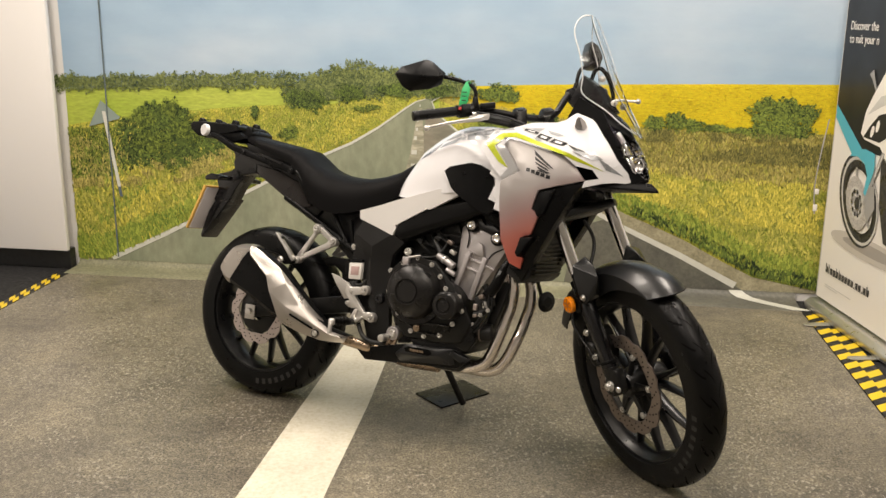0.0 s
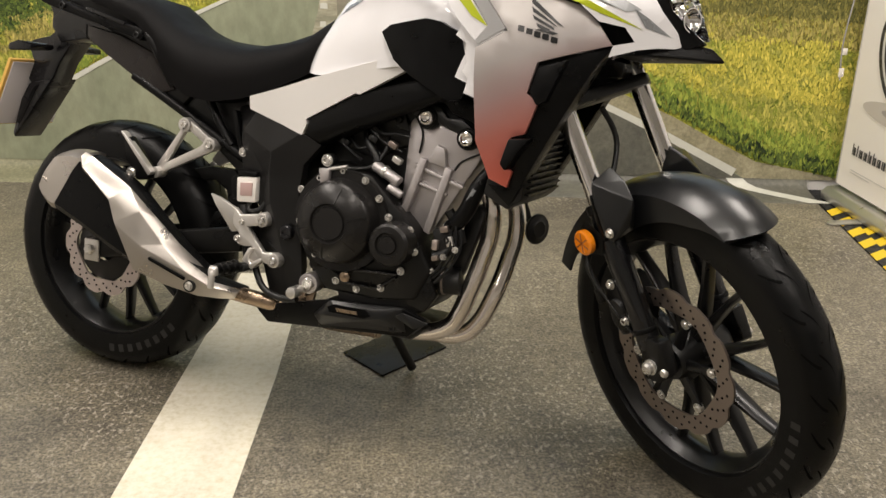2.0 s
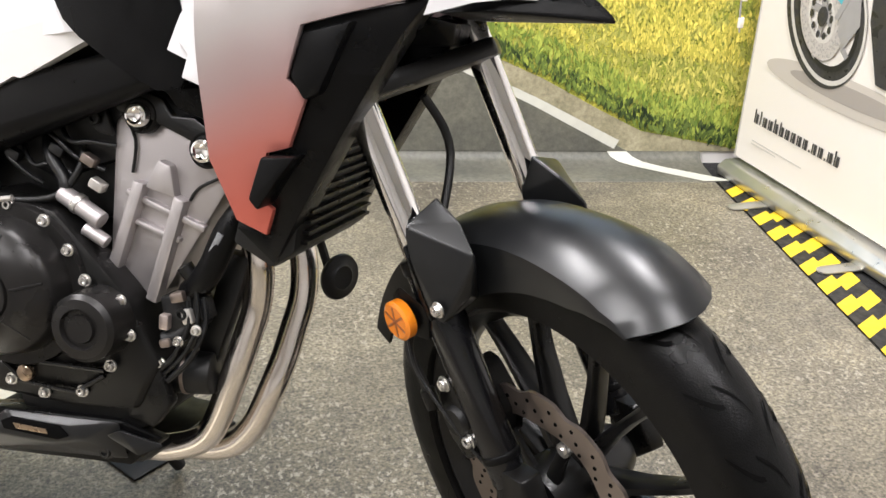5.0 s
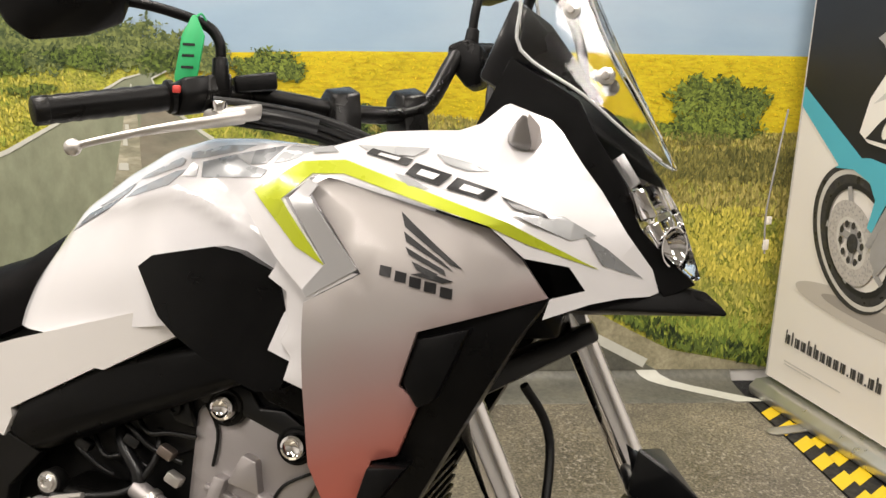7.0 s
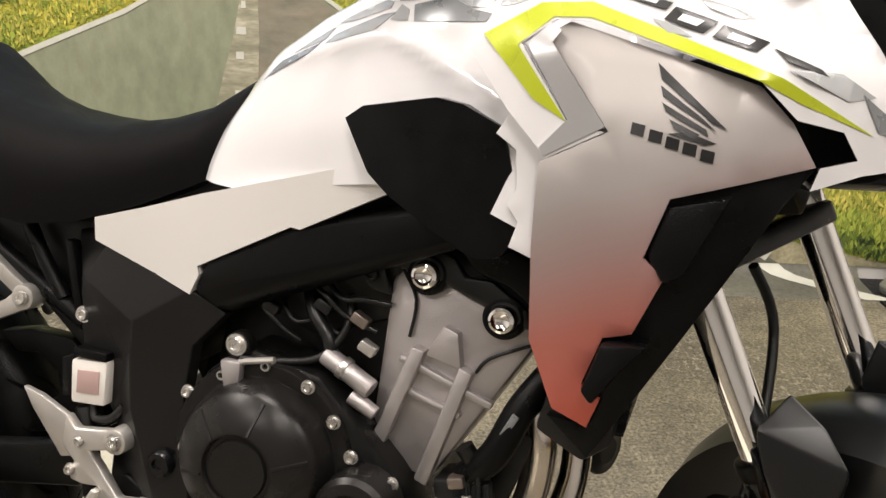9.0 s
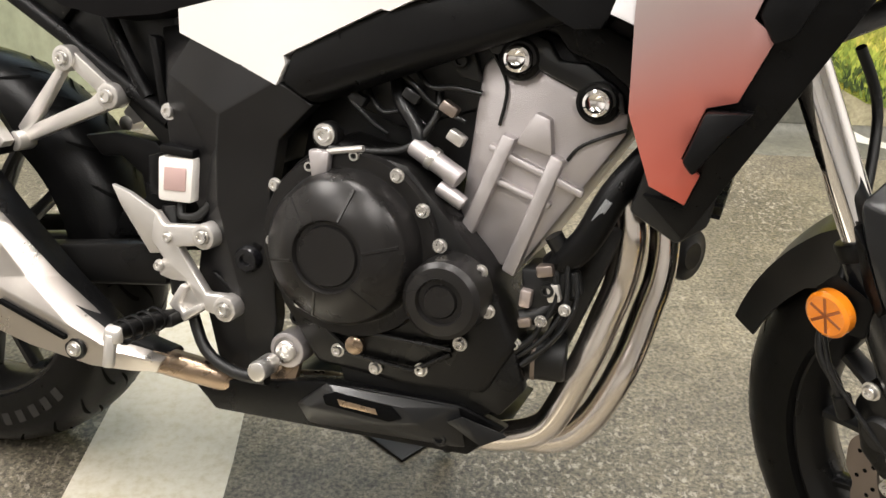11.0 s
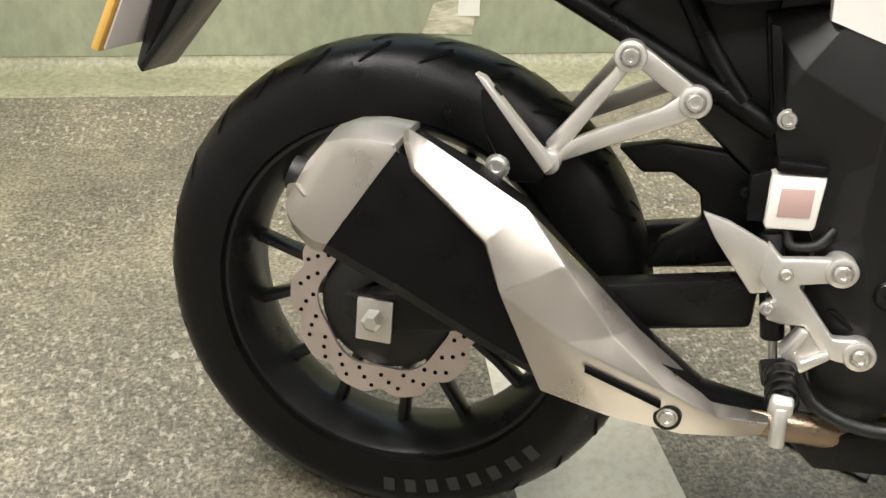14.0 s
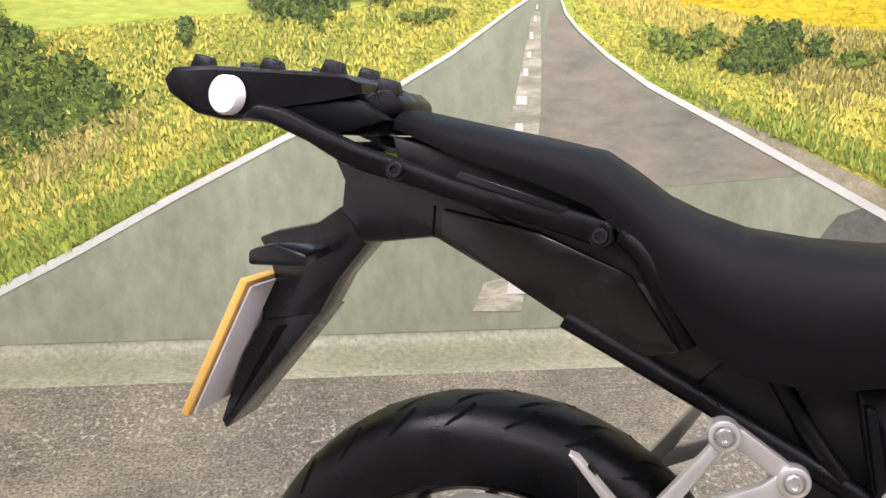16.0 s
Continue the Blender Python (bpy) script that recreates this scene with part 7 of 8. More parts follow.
part("mirror_stem", tube([(0.813, -0.100, 1.140), (0.811, -0.100, 1.165), (0.799, -0.102, 1.183), (0.777, -0.108, 1.193), (0.735, -0.121, 1.203), (0.690, -0.136, 1.208)], 0.0065, 12, 6), M_BLACK, bike, "", 60)
SHELL = [(0.547, -0.181, 1.204), (0.567, -0.174, 1.229), (0.642, -0.150, 1.259), (0.661, -0.144, 1.255), (0.711, -0.130, 1.219), (0.701, -0.134, 1.180), (0.664, -0.147, 1.162), (0.601, -0.167, 1.150), (0.575, -0.174, 1.165)]
part("mirror", hull([Vector(p) for p in SHELL] + [Vector(p) - fw * 0.012 for p in SHELL] + [Vector(p) + fw * 0.030 for p in ((0.590, -0.168, 1.203), (0.650, -0.149, 1.196), (0.690, -0.137, 1.205))], 0.005), M_BLACK, bike, "black mirror housing", 30)
part("mirror_boot", cyl((1.061, 0.150, 1.205), (1.064, 0.150, 1.245), 0.012, 0.009, seg=16, w=0.002), M_RUBBER, bike, "", 40)
part("mirror_stem", tube([(1.063, 0.150, 1.235), (1.064, 0.152, 1.265), (1.066, 0.165, 1.292), (1.075, 0.200, 1.312), (1.085, 0.235, 1.330)], 0.0065, 12, 6), M_BLACK, bike, "", 60)
FAR_SHELL = [(1.063, 0.25, 1.409), (1.055, 0.25, 1.367), (1.073, 0.25, 1.314), (1.104, 0.25, 1.312), (1.112, 0.25, 1.353), (1.092, 0.25, 1.392)]
part("mirror", hull([Vector(p) for p in FAR_SHELL] + [Vector(p) + Vector((-0.055, 0.085, 0.004)) for p in FAR_SHELL] + [(1.10, 0.28, 1.36), (1.06, 0.33, 1.36)], 0.005), M_BLACK, bike, "black mirror housing", 30)
part("brake_reservoir", hull([Vector(p) + Vector((-0.018, 0.028, 0)) * k for p in ((0.828, -0.095, 1.130), (0.880, -0.085, 1.140), (0.884, -0.085, 1.118), (0.834, -0.095, 1.110)) for k in (0, 1)], 0.004), M_BLACK, bike, "black brake fluid box", 40)
for c, lean in ((Vector((0.936, -0.006, 1.10)), 0.012), (Vector((1.004, 0.066, 1.112)), 0.016)):
    part("riser_clamp", hull([c + d * u + fw * (v + lean * (0.5 if w < 0 else -0.5)) + up * w for u in (-0.019, 0.019) for v, w in ((-0.022, 0.022), (-0.006, 0.036), (0.022, 0.026), (0.034, -0.075), (-0.020, -0.075))], 0.004), M_ENGINE, bike, "black handlebar riser", 40)
for k, (px, pz) in enumerate(((0.0, 0.0), (0.004, -0.010), (-0.004, -0.018), (0.006, -0.024))):
    part("control_cable", tube([(0.815 + px, -0.115, 1.098 + pz), (0.865, -0.090 + 0.004 * k, 1.097 + pz), (0.925, -0.060 + 0.006 * k, 1.090 + pz), (0.985, -0.040 + 0.008 * k, 1.072 + pz), (1.04, -0.010, 1.045 + 0.3 * pz)], 0.0048, 8, 6), M_DARK, bike, "", 60)
part("cable_sleeve", tube([(0.850, -0.098, 1.086), (0.890, -0.082, 1.084), (0.930, -0.064, 1.078)], 0.010, 10, 4), M_SATIN, bike, "", 60)
for off in (0.0, 0.010, 0.019):
    part("control_cable", tube([(1.108, 0.125 - off, 1.186), (1.104, 0.105, 1.160), (1.108 + off, 0.085, 1.105), (1.11 + off, 0.07, 1.04)], 0.0045, 8, 6), M_DARK, bike, "", 60)
part("cable_elbow", tube([(1.075, 0.140, 1.190), (1.100, 0.130, 1.196), (1.114, 0.120, 1.186), (1.112, 0.112, 1.165)], 0.008, 10, 4), M_SATIN, bike, "", 60)

# ---- tail
FIT = None
both("grab_rail", plate([(-0.300, 0.945), (-0.280, 0.962), (-0.247, 0.957), (-0.206, 0.940), (-0.152, 0.920), (-0.110, 0.910), (-0.049, 0.893), (0.013, 0.881), (0.079, 0.871), (0.124, 0.861), (0.129, 0.840), (0.117, 0.832), (0.076, 0.843), (0.015, 0.856), (-0.048, 0.871), (-0.112, 0.886), (-0.151, 0.894), (-0.177, 0.902), (-0.218, 0.923), (-0.267, 0.942)], -0.122, -0.094, 0.006), M_BLACK, bike, "black grab rail", 35)
FIT = FIT_TAIL
both("rail_slot", plate([(-0.040, 0.897), (0.074, 0.868), (0.066, 0.861), (-0.044, 0.890)], -0.1235, -0.12, 0.0006), M_GLOSSBLACK, bike)
both("rail_trim", tube([(0.128, -0.112, 0.845), (0.150, -0.116, 0.828), (0.174, -0.116, 0.789), (0.203, -0.108, 0.738)], 0.011, 10, 4), M_BLACK, bike)
for x, z in ((-0.110, 0.894), (0.107, 0.842)):
    part("rail_bolt", bolt_mesh(x, -0.122, z, 0.0085), M_DARK, bike)
FIT = None
RACK = [(-0.419, 0.986), (-0.408, 1.000), (-0.362, 1.004), (-0.277, 1.003), (-0.232, 1.002), (-0.196, 1.001), (-0.179, 0.993), (-0.178, 0.980), (-0.220, 0.968), (-0.261, 0.959), (-0.310, 0.944), (-0.339, 0.941), (-0.376, 0.947), (-0.412, 0.970)]
part("luggage_rack", loft([[Vector((x * (1 - 0.0) + inset, y, 0.975 + (z - 0.975) * k)) for x, z in RACK] for y, inset, k in ((-0.090, 0.012, 0.80), (-0.086, 0.004, 0.95), (-0.078, 0.0, 1.0), (0.078, 0.0, 1.0), (0.086, 0.004, 0.95), (0.090, 0.012, 0.80))]), M_BLACK, bike, "black moulded luggage rack plate", 30)
FIT = FIT_TAIL
part("rack_stay", hull([(x, y, z) for y in (-0.085, 0.085) for x, z in ((-0.33, 0.958), (-0.17, 0.966), (-0.13, 0.945), (-0.19, 0.925), (-0.29, 0.936))], 0.006), M_BLACK, bike)
FIT = None
part("rack_front", plate([(-0.250, 0.962), (-0.232, 0.974), (-0.170, 0.979), (-0.154, 0.987), (-0.140, 0.986), (-0.126, 0.975), (-0.124, 0.961), (-0.142, 0.956), (-0.162, 0.945), (-0.189, 0.943)], -0.062, 0.062, 0.004), M_BLACK, bike, "", 30)
for x, y, z in ((-0.378, -0.060, 1.006), (-0.283, -0.074, 1.004), (-0.212, -0.062, 1.006), (-0.148, -0.05, 0.988), (-0.378, 0.060, 1.006), (-0.212, 0.062, 1.006), (-0.283, 0.074, 1.004)):
    part("rack_lug", hull([(x - 0.016, y - 0.012, z - 0.01), (x + 0.016, y - 0.012, z - 0.01), (x - 0.016, y + 0.012, z - 0.01), (x + 0.016, y + 0.012, z - 0.01), (x - 0.008, y - 0.008, z + 0.012), (x + 0.012, y - 0.008, z + 0.008), (x - 0.008, y + 0.008, z + 0.012), (x + 0.012, y + 0.008, z + 0.008)], 0.002), M_BLACK, bike)
part("rack_reflector", lathe([(0, -0.014), (0.0205, -0.014), (0.023, -0.011), (0.023, 0.0), (0, 0.0)], 32, False), M_WREFL, bike, "round white reflector", 40, Matrix.Translation((-0.327, -0.090, 0.970)) @ Matrix.Rotation(radians(-14), 4, "Z"))
tail = part("tail_unit", plate([(-0.212, 0.925), (-0.110, 0.902), (0.080, 0.856), (0.145, 0.804), (0.200, 0.730), (0.145, 0.712), (0.098, 0.738), (-0.077, 0.824), (-0.127, 0.815), (-0.162, 0.809), (-0.190, 0.846), (-0.188, 0.880)], -0.078, 0.078, 0.006), M_GLOSSBLACK, bike, "black tail bodywork", 30)
part("tail_joint", plate([(-0.079, 0.860), (-0.0765, 0.860), (-0.0765, 0.826), (-0.079, 0.826)], -0.0790, -0.070, 0.0003), M_RECESSSHADE, tail)
part("tail_filler", hull([(x, y, z) for y in (-0.088, 0.088) for x, z in ((0.12, 0.80), (0.20, 0.80), (0.26, 0.735), (0.22, 0.69), (0.15, 0.715))], 0.006), M_DARK, bike)
part("seat_base", hull([(x, y, z) for y in (-0.088, 0.088) for x, z in ((-0.13, 0.935), (0.06, 0.90), (0.14, 0.86), (0.19, 0.78), (0.12, 0.80), (0.0, 0.86), (-0.12, 0.90))], 0.006), M_DARK, bike)
both("tail_side_panel", panel([(-0.067, 0.858), (0.042, 0.842), (0.145, 0.804), (0.203, 0.727), (0.145, 0.711), (0.098, 0.738), (-0.068, 0.828)], lambda x, z: -0.094 + 0.10 * max(0, -x), 0.02, 0.05, 0.003), M_TAILBROWN, bike, "glossy brown-black tail side panel")
part("plate_holder", plate([(-0.312, 0.800), (-0.287, 0.811), (-0.236, 0.824), (-0.194, 0.855), (-0.140, 0.870), (-0.120, 0.830), (-0.165, 0.808), (-0.204, 0.757), (-0.224, 0.716), (-0.240, 0.692), (-0.318, 0.676), (-0.298, 0.700), (-0.322, 0.726), (-0.288, 0.752), (-0.302, 0.785)], -0.036, 0.036, 0.005), M_GLOSSBLACK, bike, "black number plate carrier", 30)
part("mud_flap", plate([(-0.224, 0.716), (-0.274, 0.647), (-0.346, 0.551), (-0.353, 0.563), (-0.325, 0.655), (-0.300, 0.698)], -0.040, 0.052, 0.004), M_GLOSSBLACK, bike, "", 30)
part("carrier_ridge", hull([(-0.285, -0.040, 0.690), (-0.262, -0.042, 0.700), (-0.335, -0.040, 0.575), (-0.343, -0.040, 0.572), (-0.285, -0.030, 0.690), (-0.335, -0.030, 0.575)], 0.002), M_BLACK, bike)
FIT = FIT_TAIL
d = Vector((-0.353 + 0.281, 0, 0.588 - 0.757)).normalized()
pm = Matrix.Translation((-0.318, 0, 0.672)) @ Matrix.Rotation(math.atan2(0.072, 0.169), 4, "Y")
part("number_plate", box(-0.004, 0, 0, 0.010, 0.218, 0.182, 0.002), M_YELLOW, bike, "yellow number plate seen edge on", 30, pm)
part("plate_backing", box(0.0042, 0, 0, 0.003, 0.205, 0.172, 0.0006), M_PLATEW, bike, "pale grey back of the plate", 30, pm)
both("rear_indicator", hull([(-0.275, -0.125, 0.795), (-0.275, -0.125, 0.777), (-0.245, -0.125, 0.805), (-0.205, -0.125, 0.795), (-0.205, -0.125, 0.782), (-0.25, -0.09, 0.80), (-0.21, -0.04, 0.80), (-0.21, -0.04, 0.785), (-0.25, -0.09, 0.78)], 0.004), M_GLOSSBLACK, bike, "black rear indicator")

# ---- foot rests
FIT = FIT_PILLION
b = plate([(0.247, 0.652), (0.262, 0.648), (0.190, 0.528), (0.176, 0.545), (0.236, 0.628)], -0.130, -0.114, 0.003)
plate([(0.312, 0.618), (0.330, 0.600), (0.322, 0.590), (0.192, 0.526), (0.178, 0.540), (0.29, 0.598)], -0.130, -0.114, 0.003, bm=b)
plate([(0.252, 0.658), (0.268, 0.652), (0.332, 0.612), (0.324, 0.598), (0.300, 0.608), (0.262, 0.632)], -0.128, -0.112, 0.003, bm=b)
for x, z in ((0.251, 0.644), (0.320, 0.606)):
    cyl((x, -0.134, z), (x, -0.105, z), 0.0165, seg=24, w=0.003, bm=b)
cyl((0.183, -0.145, 0.528), (0.183, -0.112, 0.528), 0.013, seg=18, w=0.003, bm=b)
both("pillion_bracket", b, M_SILVER, bike, "cast silver pillion footrest bracket")
for x, z in ((0.251, 0.644), (0.320, 0.606)):
    part("bracket_bolt", bolt_mesh(x, -0.134, z, 0.0085), M_BOLT, bike)
part("pillion_peg", hull([(x, y, z) for y in (-0.166, -0.136) for x, z in ((0.108, 0.600), (0.117, 0.557), (0.148, 0.507), (0.181, 0.512), (0.187, 0.531), (0.12, 0.606))], 0.005), M_RUBBER, bike, "rubber pillion peg folded up")
part("peg_edge", plate([(0.102, 0.616), (0.112, 0.613), (0.192, 0.532), (0.184, 0.522)], -0.170, -0.150, 0.002), M_SILVER, bike)
part("peg_bolt", bolt_mesh(0.134, -0.166, 0.523, 0.010), M_BOLT, bike, "", 30)
FIT = None
part("heel_guard", plate([(0.350, 0.505), (0.377, 0.499), (0.418, 0.481), (0.429, 0.472), (0.434, 0.452), (0.428, 0.428), (0.412, 0.424), (0.366, 0.479)], -0.143, -0.133, 0.002), M_SILVER, bike, "silver heel guard")
b = plate([(0.420, 0.484), (0.436, 0.468), (0.492, 0.477), (0.507, 0.467), (0.501, 0.453), (0.457, 0.443), (0.502, 0.390), (0.528, 0.393), (0.543, 0.379), (0.533, 0.363), (0.510, 0.365), (0.497, 0.368), (0.471, 0.399), (0.449, 0.397), (0.431, 0.400), (0.429, 0.418), (0.436, 0.424), (0.416, 0.443)], -0.148, -0.132, 0.003)
for x, z in ((0.495, 0.464), (0.531, 0.376)):
    cyl((x, -0.152, z), (x, -0.120, z), 0.0165, seg=24, w=0.003, bm=b)
plate([(0.451, 0.367), (0.468, 0.398), (0.477, 0.395), (0.467, 0.371), (0.475, 0.362), (0.499, 0.378), (0.503, 0.370), (0.476, 0.348)], -0.156, -0.130, 0.003, bm=b)
plate([(0.460, 0.369), (0.470, 0.397), (0.502, 0.377), (0.478, 0.358)], -0.146, -0.130, 0.003, bm=b)
both("footrest_bracket", b, M_SILVER, bike, "cast silver footrest bracket")
for x, z, r in ((0.495, 0.464, 0.0085), (0.531, 0.376, 0.0085), (0.442, 0.453, 0.006), (0.431, 0.413, 0.006)):
    part("bracket_bolt", bolt_mesh(x, -0.152 if r > 0.007 else -0.148, z, r), M_BOLT, bike)
part("footrest_hinge", hull([(x, y, z) for y in (-0.176, -0.140) for x, z in ((0.434, 0.352), (0.470, 0.362), (0.474, 0.346), (0.438, 0.334))], 0.004), M_DARK, bike)
part("footrest", tube([(0.458, -0.155, 0.352), (0.452, -0.200, 0.355), (0.446, -0.252, 0.357)], [0.012, 0.015, 0.0135], 12, 3, flat=0.75), M_RUBBER, bike, "black rubber footrest")
for k in range(4):
    y = -0.182 - 0.019 * k
    part("footrest_rib", lathe([(0.0150, -0.003), (0.0165, -0.002), (0.0165, 0.002), (0.0150, 0.003)], 16, True), M_RUBBER, bike, "", 40, Matrix.Translation((0.452 - 0.0012 * k, y, 0.355)))
part("footrest_tip", cyl((0.445, -0.258, 0.357), (0.447, -0.264, 0.318), 0.0075, seg=12, w=0.002), M_SILVER, bike)
part("footrest_end", hull([(0.434, -0.250, 0.346), (0.458, -0.250, 0.346), (0.434, -0.250, 0.368), (0.458, -0.250, 0.368), (0.436, -0.264, 0.348), (0.456, -0.264, 0.348), (0.438, -0.262, 0.364), (0.454, -0.262, 0.364)], 0.003), M_SILVER, bike)
FIT = FIT_REST
part("brake_cylinder", cyl((0.425, -0.118, 0.478), (0.448, -0.122, 0.36), 0.013, seg=16, w=0.003), M_DARK, bike, "black rear brake cylinder")
part("cylinder_rod", cyl((0.448, -0.122, 0.365), (0.455, -0.124, 0.325), 0.005, seg=10), M_BOLT, bike)
part("reservoir_hose", tube([(0.44, -0.118, 0.487), (0.445, -0.125, 0.468), (0.47, -0.128, 0.472), (0.485, -0.122, 0.49)], 0.006, 10, 5), M_DARK, bike)
part("brake_pedal", tube([(0.47, -0.13, 0.345), (0.50, -0.14, 0.30), (0.55, -0.15, 0.285), (0.60, -0.155, 0.29)], 0.008, 10, 4), M_DARK, bike, "black brake pedal")
part("pedal_tip", cyl((0.60, -0.185, 0.31), (0.60, -0.145, 0.31), 0.013, seg=18, w=0.003), M_BOLT, bike)
part("brake_fluid_reservoir", hull([(x, y, z) for y in (-0.135, -0.10) for x, z in ((0.412, 0.542), (0.466, 0.548), (0.464, 0.488), (0.414, 0.484))], 0.005), M_RESERVOIR, bike, "translucent brake fluid reservoir")
part("fluid_label", plate([(0.424, 0.530), (0.456, 0.533), (0.456, 0.503), (0.424, 0.500)], -0.1368, -0.134, 0.0006), M_FLUID, bike)
part("reservoir_bracket", plate([(0.393, 0.538), (0.412, 0.545), (0.414, 0.490), (0.396, 0.488)], -0.128, -0.105, 0.002), M_BLACK, bike)
part("reservoir_cap", box(0.44, -0.118, 0.552, 0.05, 0.036, 0.012, 0.003), M_BLACK, bike)

# ---- stand plate on the floor
FIT = None
sp = thing("stand_plate", pose(0.089, 2.923, 0, 0, 0, -49.5), "square black steel plate under the side stand", "floor plate")
part("plate", box(0, 0, 0.004, 0.165, 0.23, 0.006, 0.0015), M_ENGINE, sp)

# ---- decals: grey facets on tank and fairing, plain marks in place of names
def y_tank(x, z):
    cols = list(zip(*tank))
    zt, zb, hw, sh = [float(np.interp(x, cols[0], cols[k])) for k in (1, 2, 3, 4)]
    q = min(1, max(0, (z - zb) / (zt - zb))) ** (1 / sh)
    return -hw * math.sqrt(max(0, 1 - q * q)) ** sh - 0.0012 + tank_hollow(x, z)


FIT = FIT_TOP
M_GREY2 = mat("light_grey_decal", (0.40, 0.41, 0.42), 0.25, 0.2, 0.4, 20, 0.08)
for k, pts in enumerate(([(0.636, 0.922), (0.656, 0.946), (0.699, 0.968), (0.704, 0.972), (0.695, 0.959), (0.654, 0.934)], [(0.669, 0.956), (0.71, 0.987), (0.715, 0.989), (0.708, 0.975)],
                        [(0.71, 0.97), (0.721, 0.982), (0.774, 1.008), (0.79, 1.012), (0.772, 0.991), (0.721, 0.973)], [(0.719, 0.994), (0.731, 1.002), (0.774, 1.025), (0.783, 1.023), (0.782, 1.016), (0.741, 0.999)],
                        [(0.786, 1.003), (0.794, 1.021), (0.805, 1.016), (0.807, 1.004)], [(0.786, 1.032), (0.831, 1.045), (0.866, 1.048), (0.856, 1.039), (0.813, 1.028), (0.79, 1.024)],
                        [(0.809, 1.022), (0.849, 1.034), (0.875, 1.023), (0.898, 1.02), (0.894, 1.011), (0.814, 1.004)], [(0.849, 1.034), (0.872, 1.041), (0.875, 1.024)], [(0.872, 1.041), (0.9, 1.051), (0.901, 1.042), (0.894, 1.027), (0.875, 1.024)],
                        [(0.905, 1.052), (0.955, 1.054), (0.947, 1.05), (0.918, 1.032), (0.902, 1.028)])):
    both("grey_facet", panel(pts, y_tank, 0.002, 0.010, 0), M_GREYDECAL if k in (0, 6, 8) else M_GREY2, bike, "", 60)
for k, pts in enumerate(([(0.962, 1.047), (0.983, 1.052), (0.992, 1.046), (0.965, 1.042)], [(1.011, 1.055), (1.086, 1.059), (1.072, 1.048), (1.028, 1.049)], [(1.094, 1.054), (1.128, 1.048), (1.149, 1.041), (1.128, 1.039), (1.106, 1.044)],
                        [(1.181, 0.999), (1.229, 1.002), (1.263, 0.985), (1.238, 0.978)], [(1.251, 0.986), (1.275, 0.972), (1.314, 0.943), (1.272, 0.954)], [(1.057, 1.029), (1.074, 1.026), (1.096, 1.016), (1.074, 1.017)])):
    both("grey_facet", panel(pts, lambda x, z: y_fair(x, z) - 0.0012, 0.001, 0.02, 0), M_GREYDECAL if k == 4 else M_GREY2, bike, "", 60)
for pts in ([(1.028, 1.053), (1.073, 1.045), (1.068, 1.038), (1.022, 1.047)], [(1.076, 1.042), (1.115, 1.033), (1.104, 1.020), (1.068, 1.029)], [(1.12, 1.031), (1.162, 1.021), (1.152, 1.010), (1.112, 1.018)], [(1.166, 1.016), (1.21, 1.003), (1.216, 0.998), (1.181, 1.005)]):
    both("name_bar", panel(pts, lambda x, z: y_fair(x, z) - 0.0018, 0.001, 0.02, 0), M_BLKDECAL, bike, "", 60)
    cx_, cz_ = sum(p[0] for p in pts) / 4, sum(p[1] for p in pts) / 4
    if cx_ < 1.16:
        both("name_bar_inset", panel([(cx_ + (x - cx_) * 0.5, cz_ + (z - cz_) * 0.45) for x, z in pts], lambda x, z: y_fair(x, z) - 0.0024, 0.001, 0.02, 0), M_WHITE, bike, "", 60)
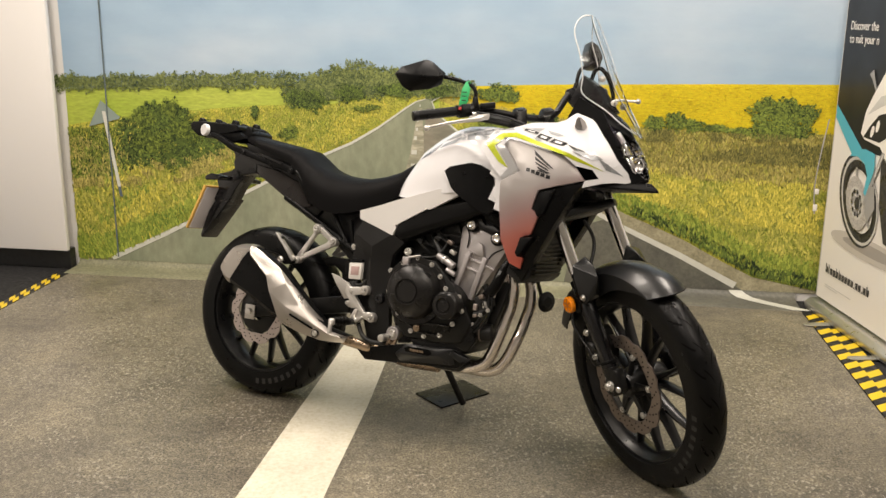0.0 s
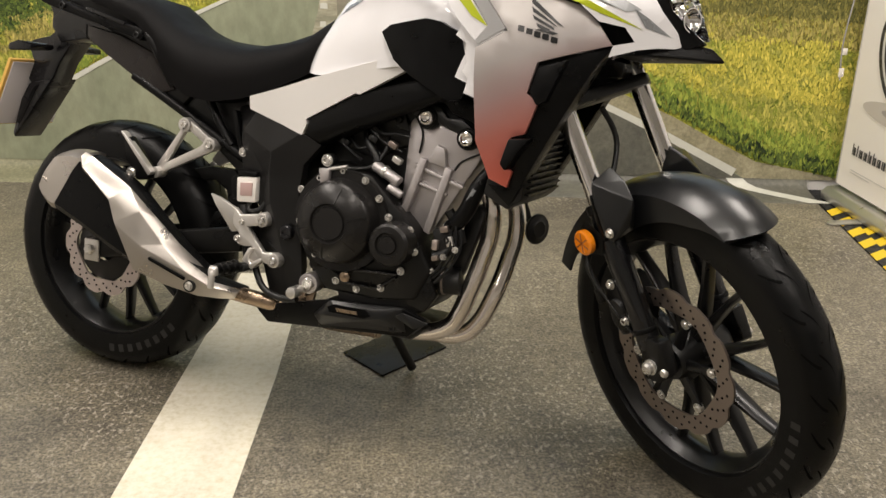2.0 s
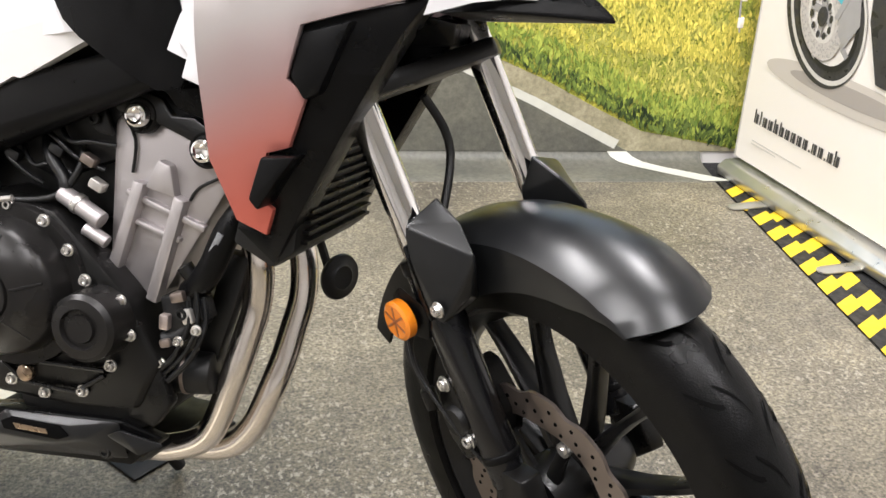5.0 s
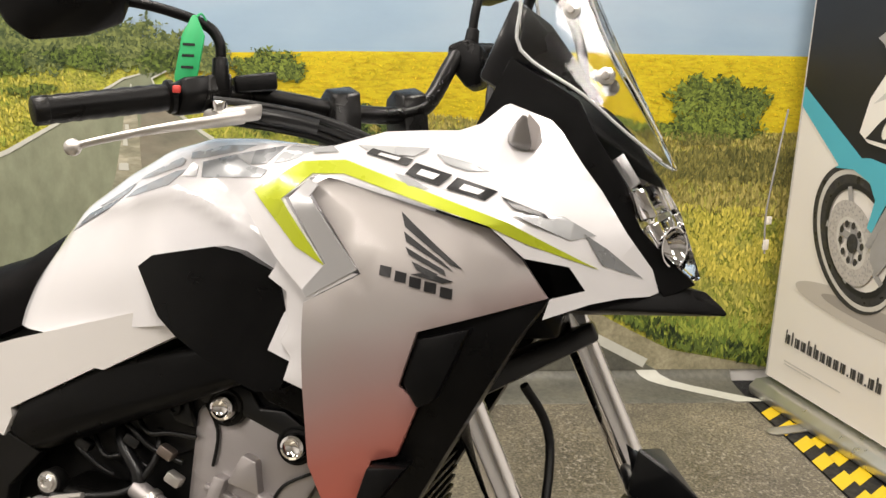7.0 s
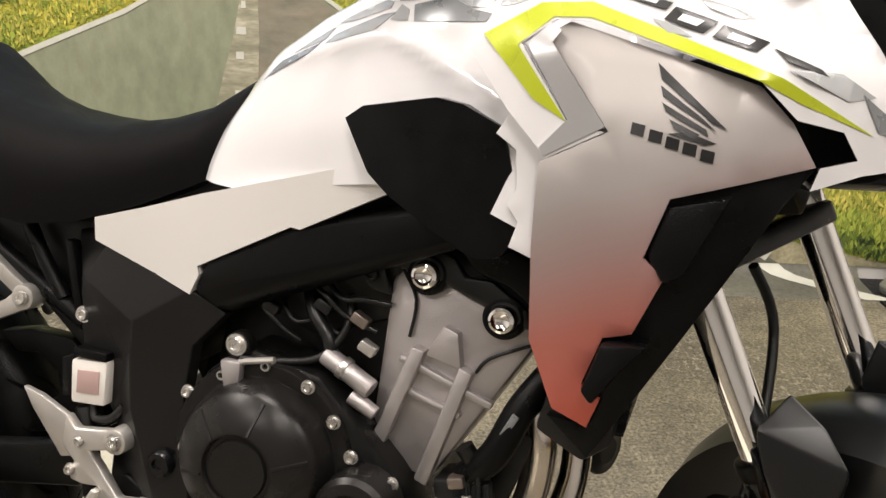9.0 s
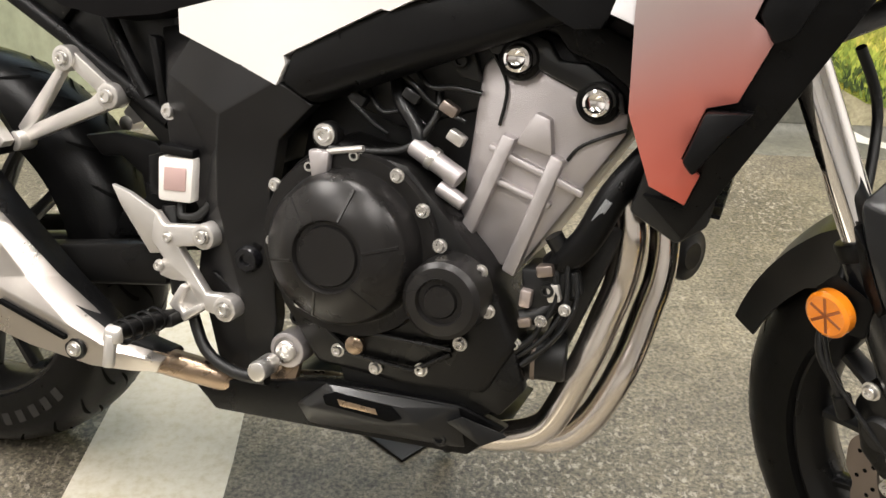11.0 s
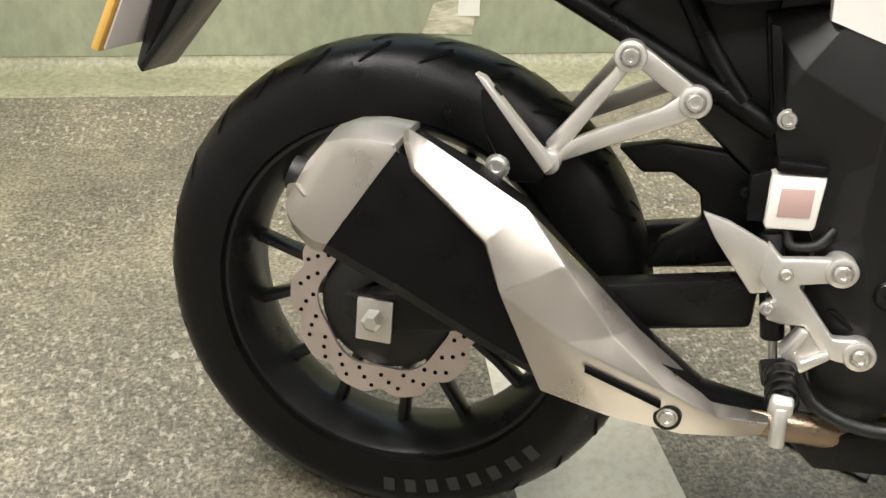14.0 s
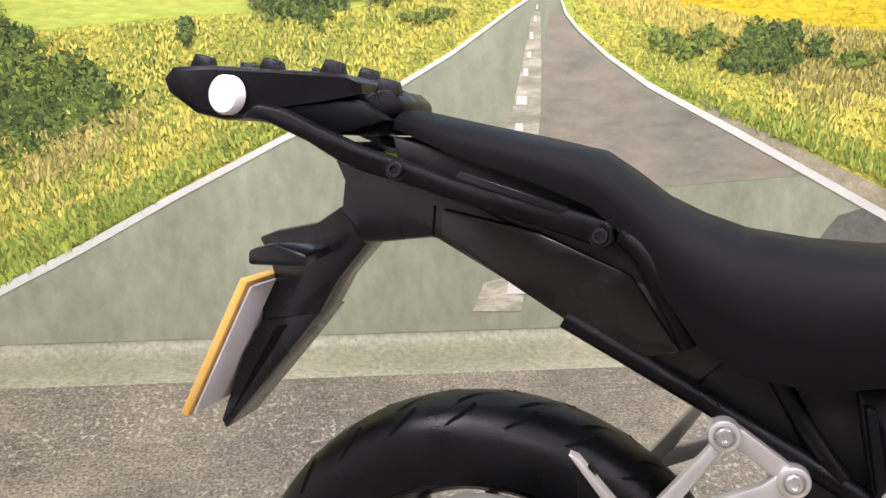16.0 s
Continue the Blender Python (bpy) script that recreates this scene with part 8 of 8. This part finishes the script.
for pts in ([(1.07, 0.99), (1.101, 0.967), (1.14, 0.938), (1.127, 0.942), (1.076, 0.975)], [(1.076, 0.97), (1.118, 0.945), (1.131, 0.935), (1.08, 0.96)], [(1.08, 0.955), (1.122, 0.936), (1.125, 0.93), (1.085, 0.947)], [(1.089, 0.941), (1.117, 0.931), (1.113, 0.926), (1.095, 0.933)], [(1.09, 0.928), (1.106, 0.932), (1.133, 0.925), (1.123, 0.922)]):
    both("badge_bar", panel(pts, lambda x, z: y_shroud(x, z) - 0.001, 0.0008, 0.02, 0), M_BLKDECAL, bike, "", 60)
for x, z in ((1.0635, 0.928), (1.080, 0.924), (1.0955, 0.920), (1.111, 0.917), (1.127, 0.913)):
    both("badge_bar", panel([(x - 0.006, z + 0.006), (x + 0.006, z + 0.0045), (x + 0.006, z - 0.006), (x - 0.006, z - 0.0045)], lambda x, z: y_shroud(x, z) - 0.001, 0.0008, 0.02, 0), M_BLKDECAL, bike, "", 60)
both("recess_trim", panel([(0.952, 0.992), (0.968, 1.014), (0.980, 1.008), (0.974, 0.996), (1.034, 0.926), (0.982, 0.891), (0.977, 0.899), (0.999, 0.928)], lambda x, z: y_fair(x, z) - 0.002, 0.002, 0.012, 0), M_SILVERPAINT, bike, "silver recess between stripe and shroud", 60)
FIT = None
# green key tag tied to the bar
tg = thing("key_tag", BIKE, "bright green plastic key tag tied to the handlebar", "tag")
part("tag", hull([(x, y, z) for y in (-0.120, -0.117) for x, z in ((0.782, 1.196), (0.787, 1.196), (0.800, 1.172), (0.793, 1.114), (0.782, 1.105), (0.772, 1.107), (0.764, 1.120), (0.770, 1.172))], 0.001), M_GREEN, tg)
for z in (1.134, 1.148, 1.161):
    part("tag_writing_bar", box(0.781, -0.1205, z, 0.016, 0.0006, 0.003, 0), M_BLKDECAL, tg)
part("tag_eyelet", lathe([(0.003, -0.1215), (0.005, -0.1215), (0.005, -0.1160), (0.003, -0.1160)], 14, True, 0.779, 1.114), M_BOLT, tg)
part("tag_cord", tube([(0.784, -0.118, 1.190), (0.790, -0.112, 1.199), (0.796, -0.104, 1.186)], 0.0015, 6, 4), M_GREEN, tg)
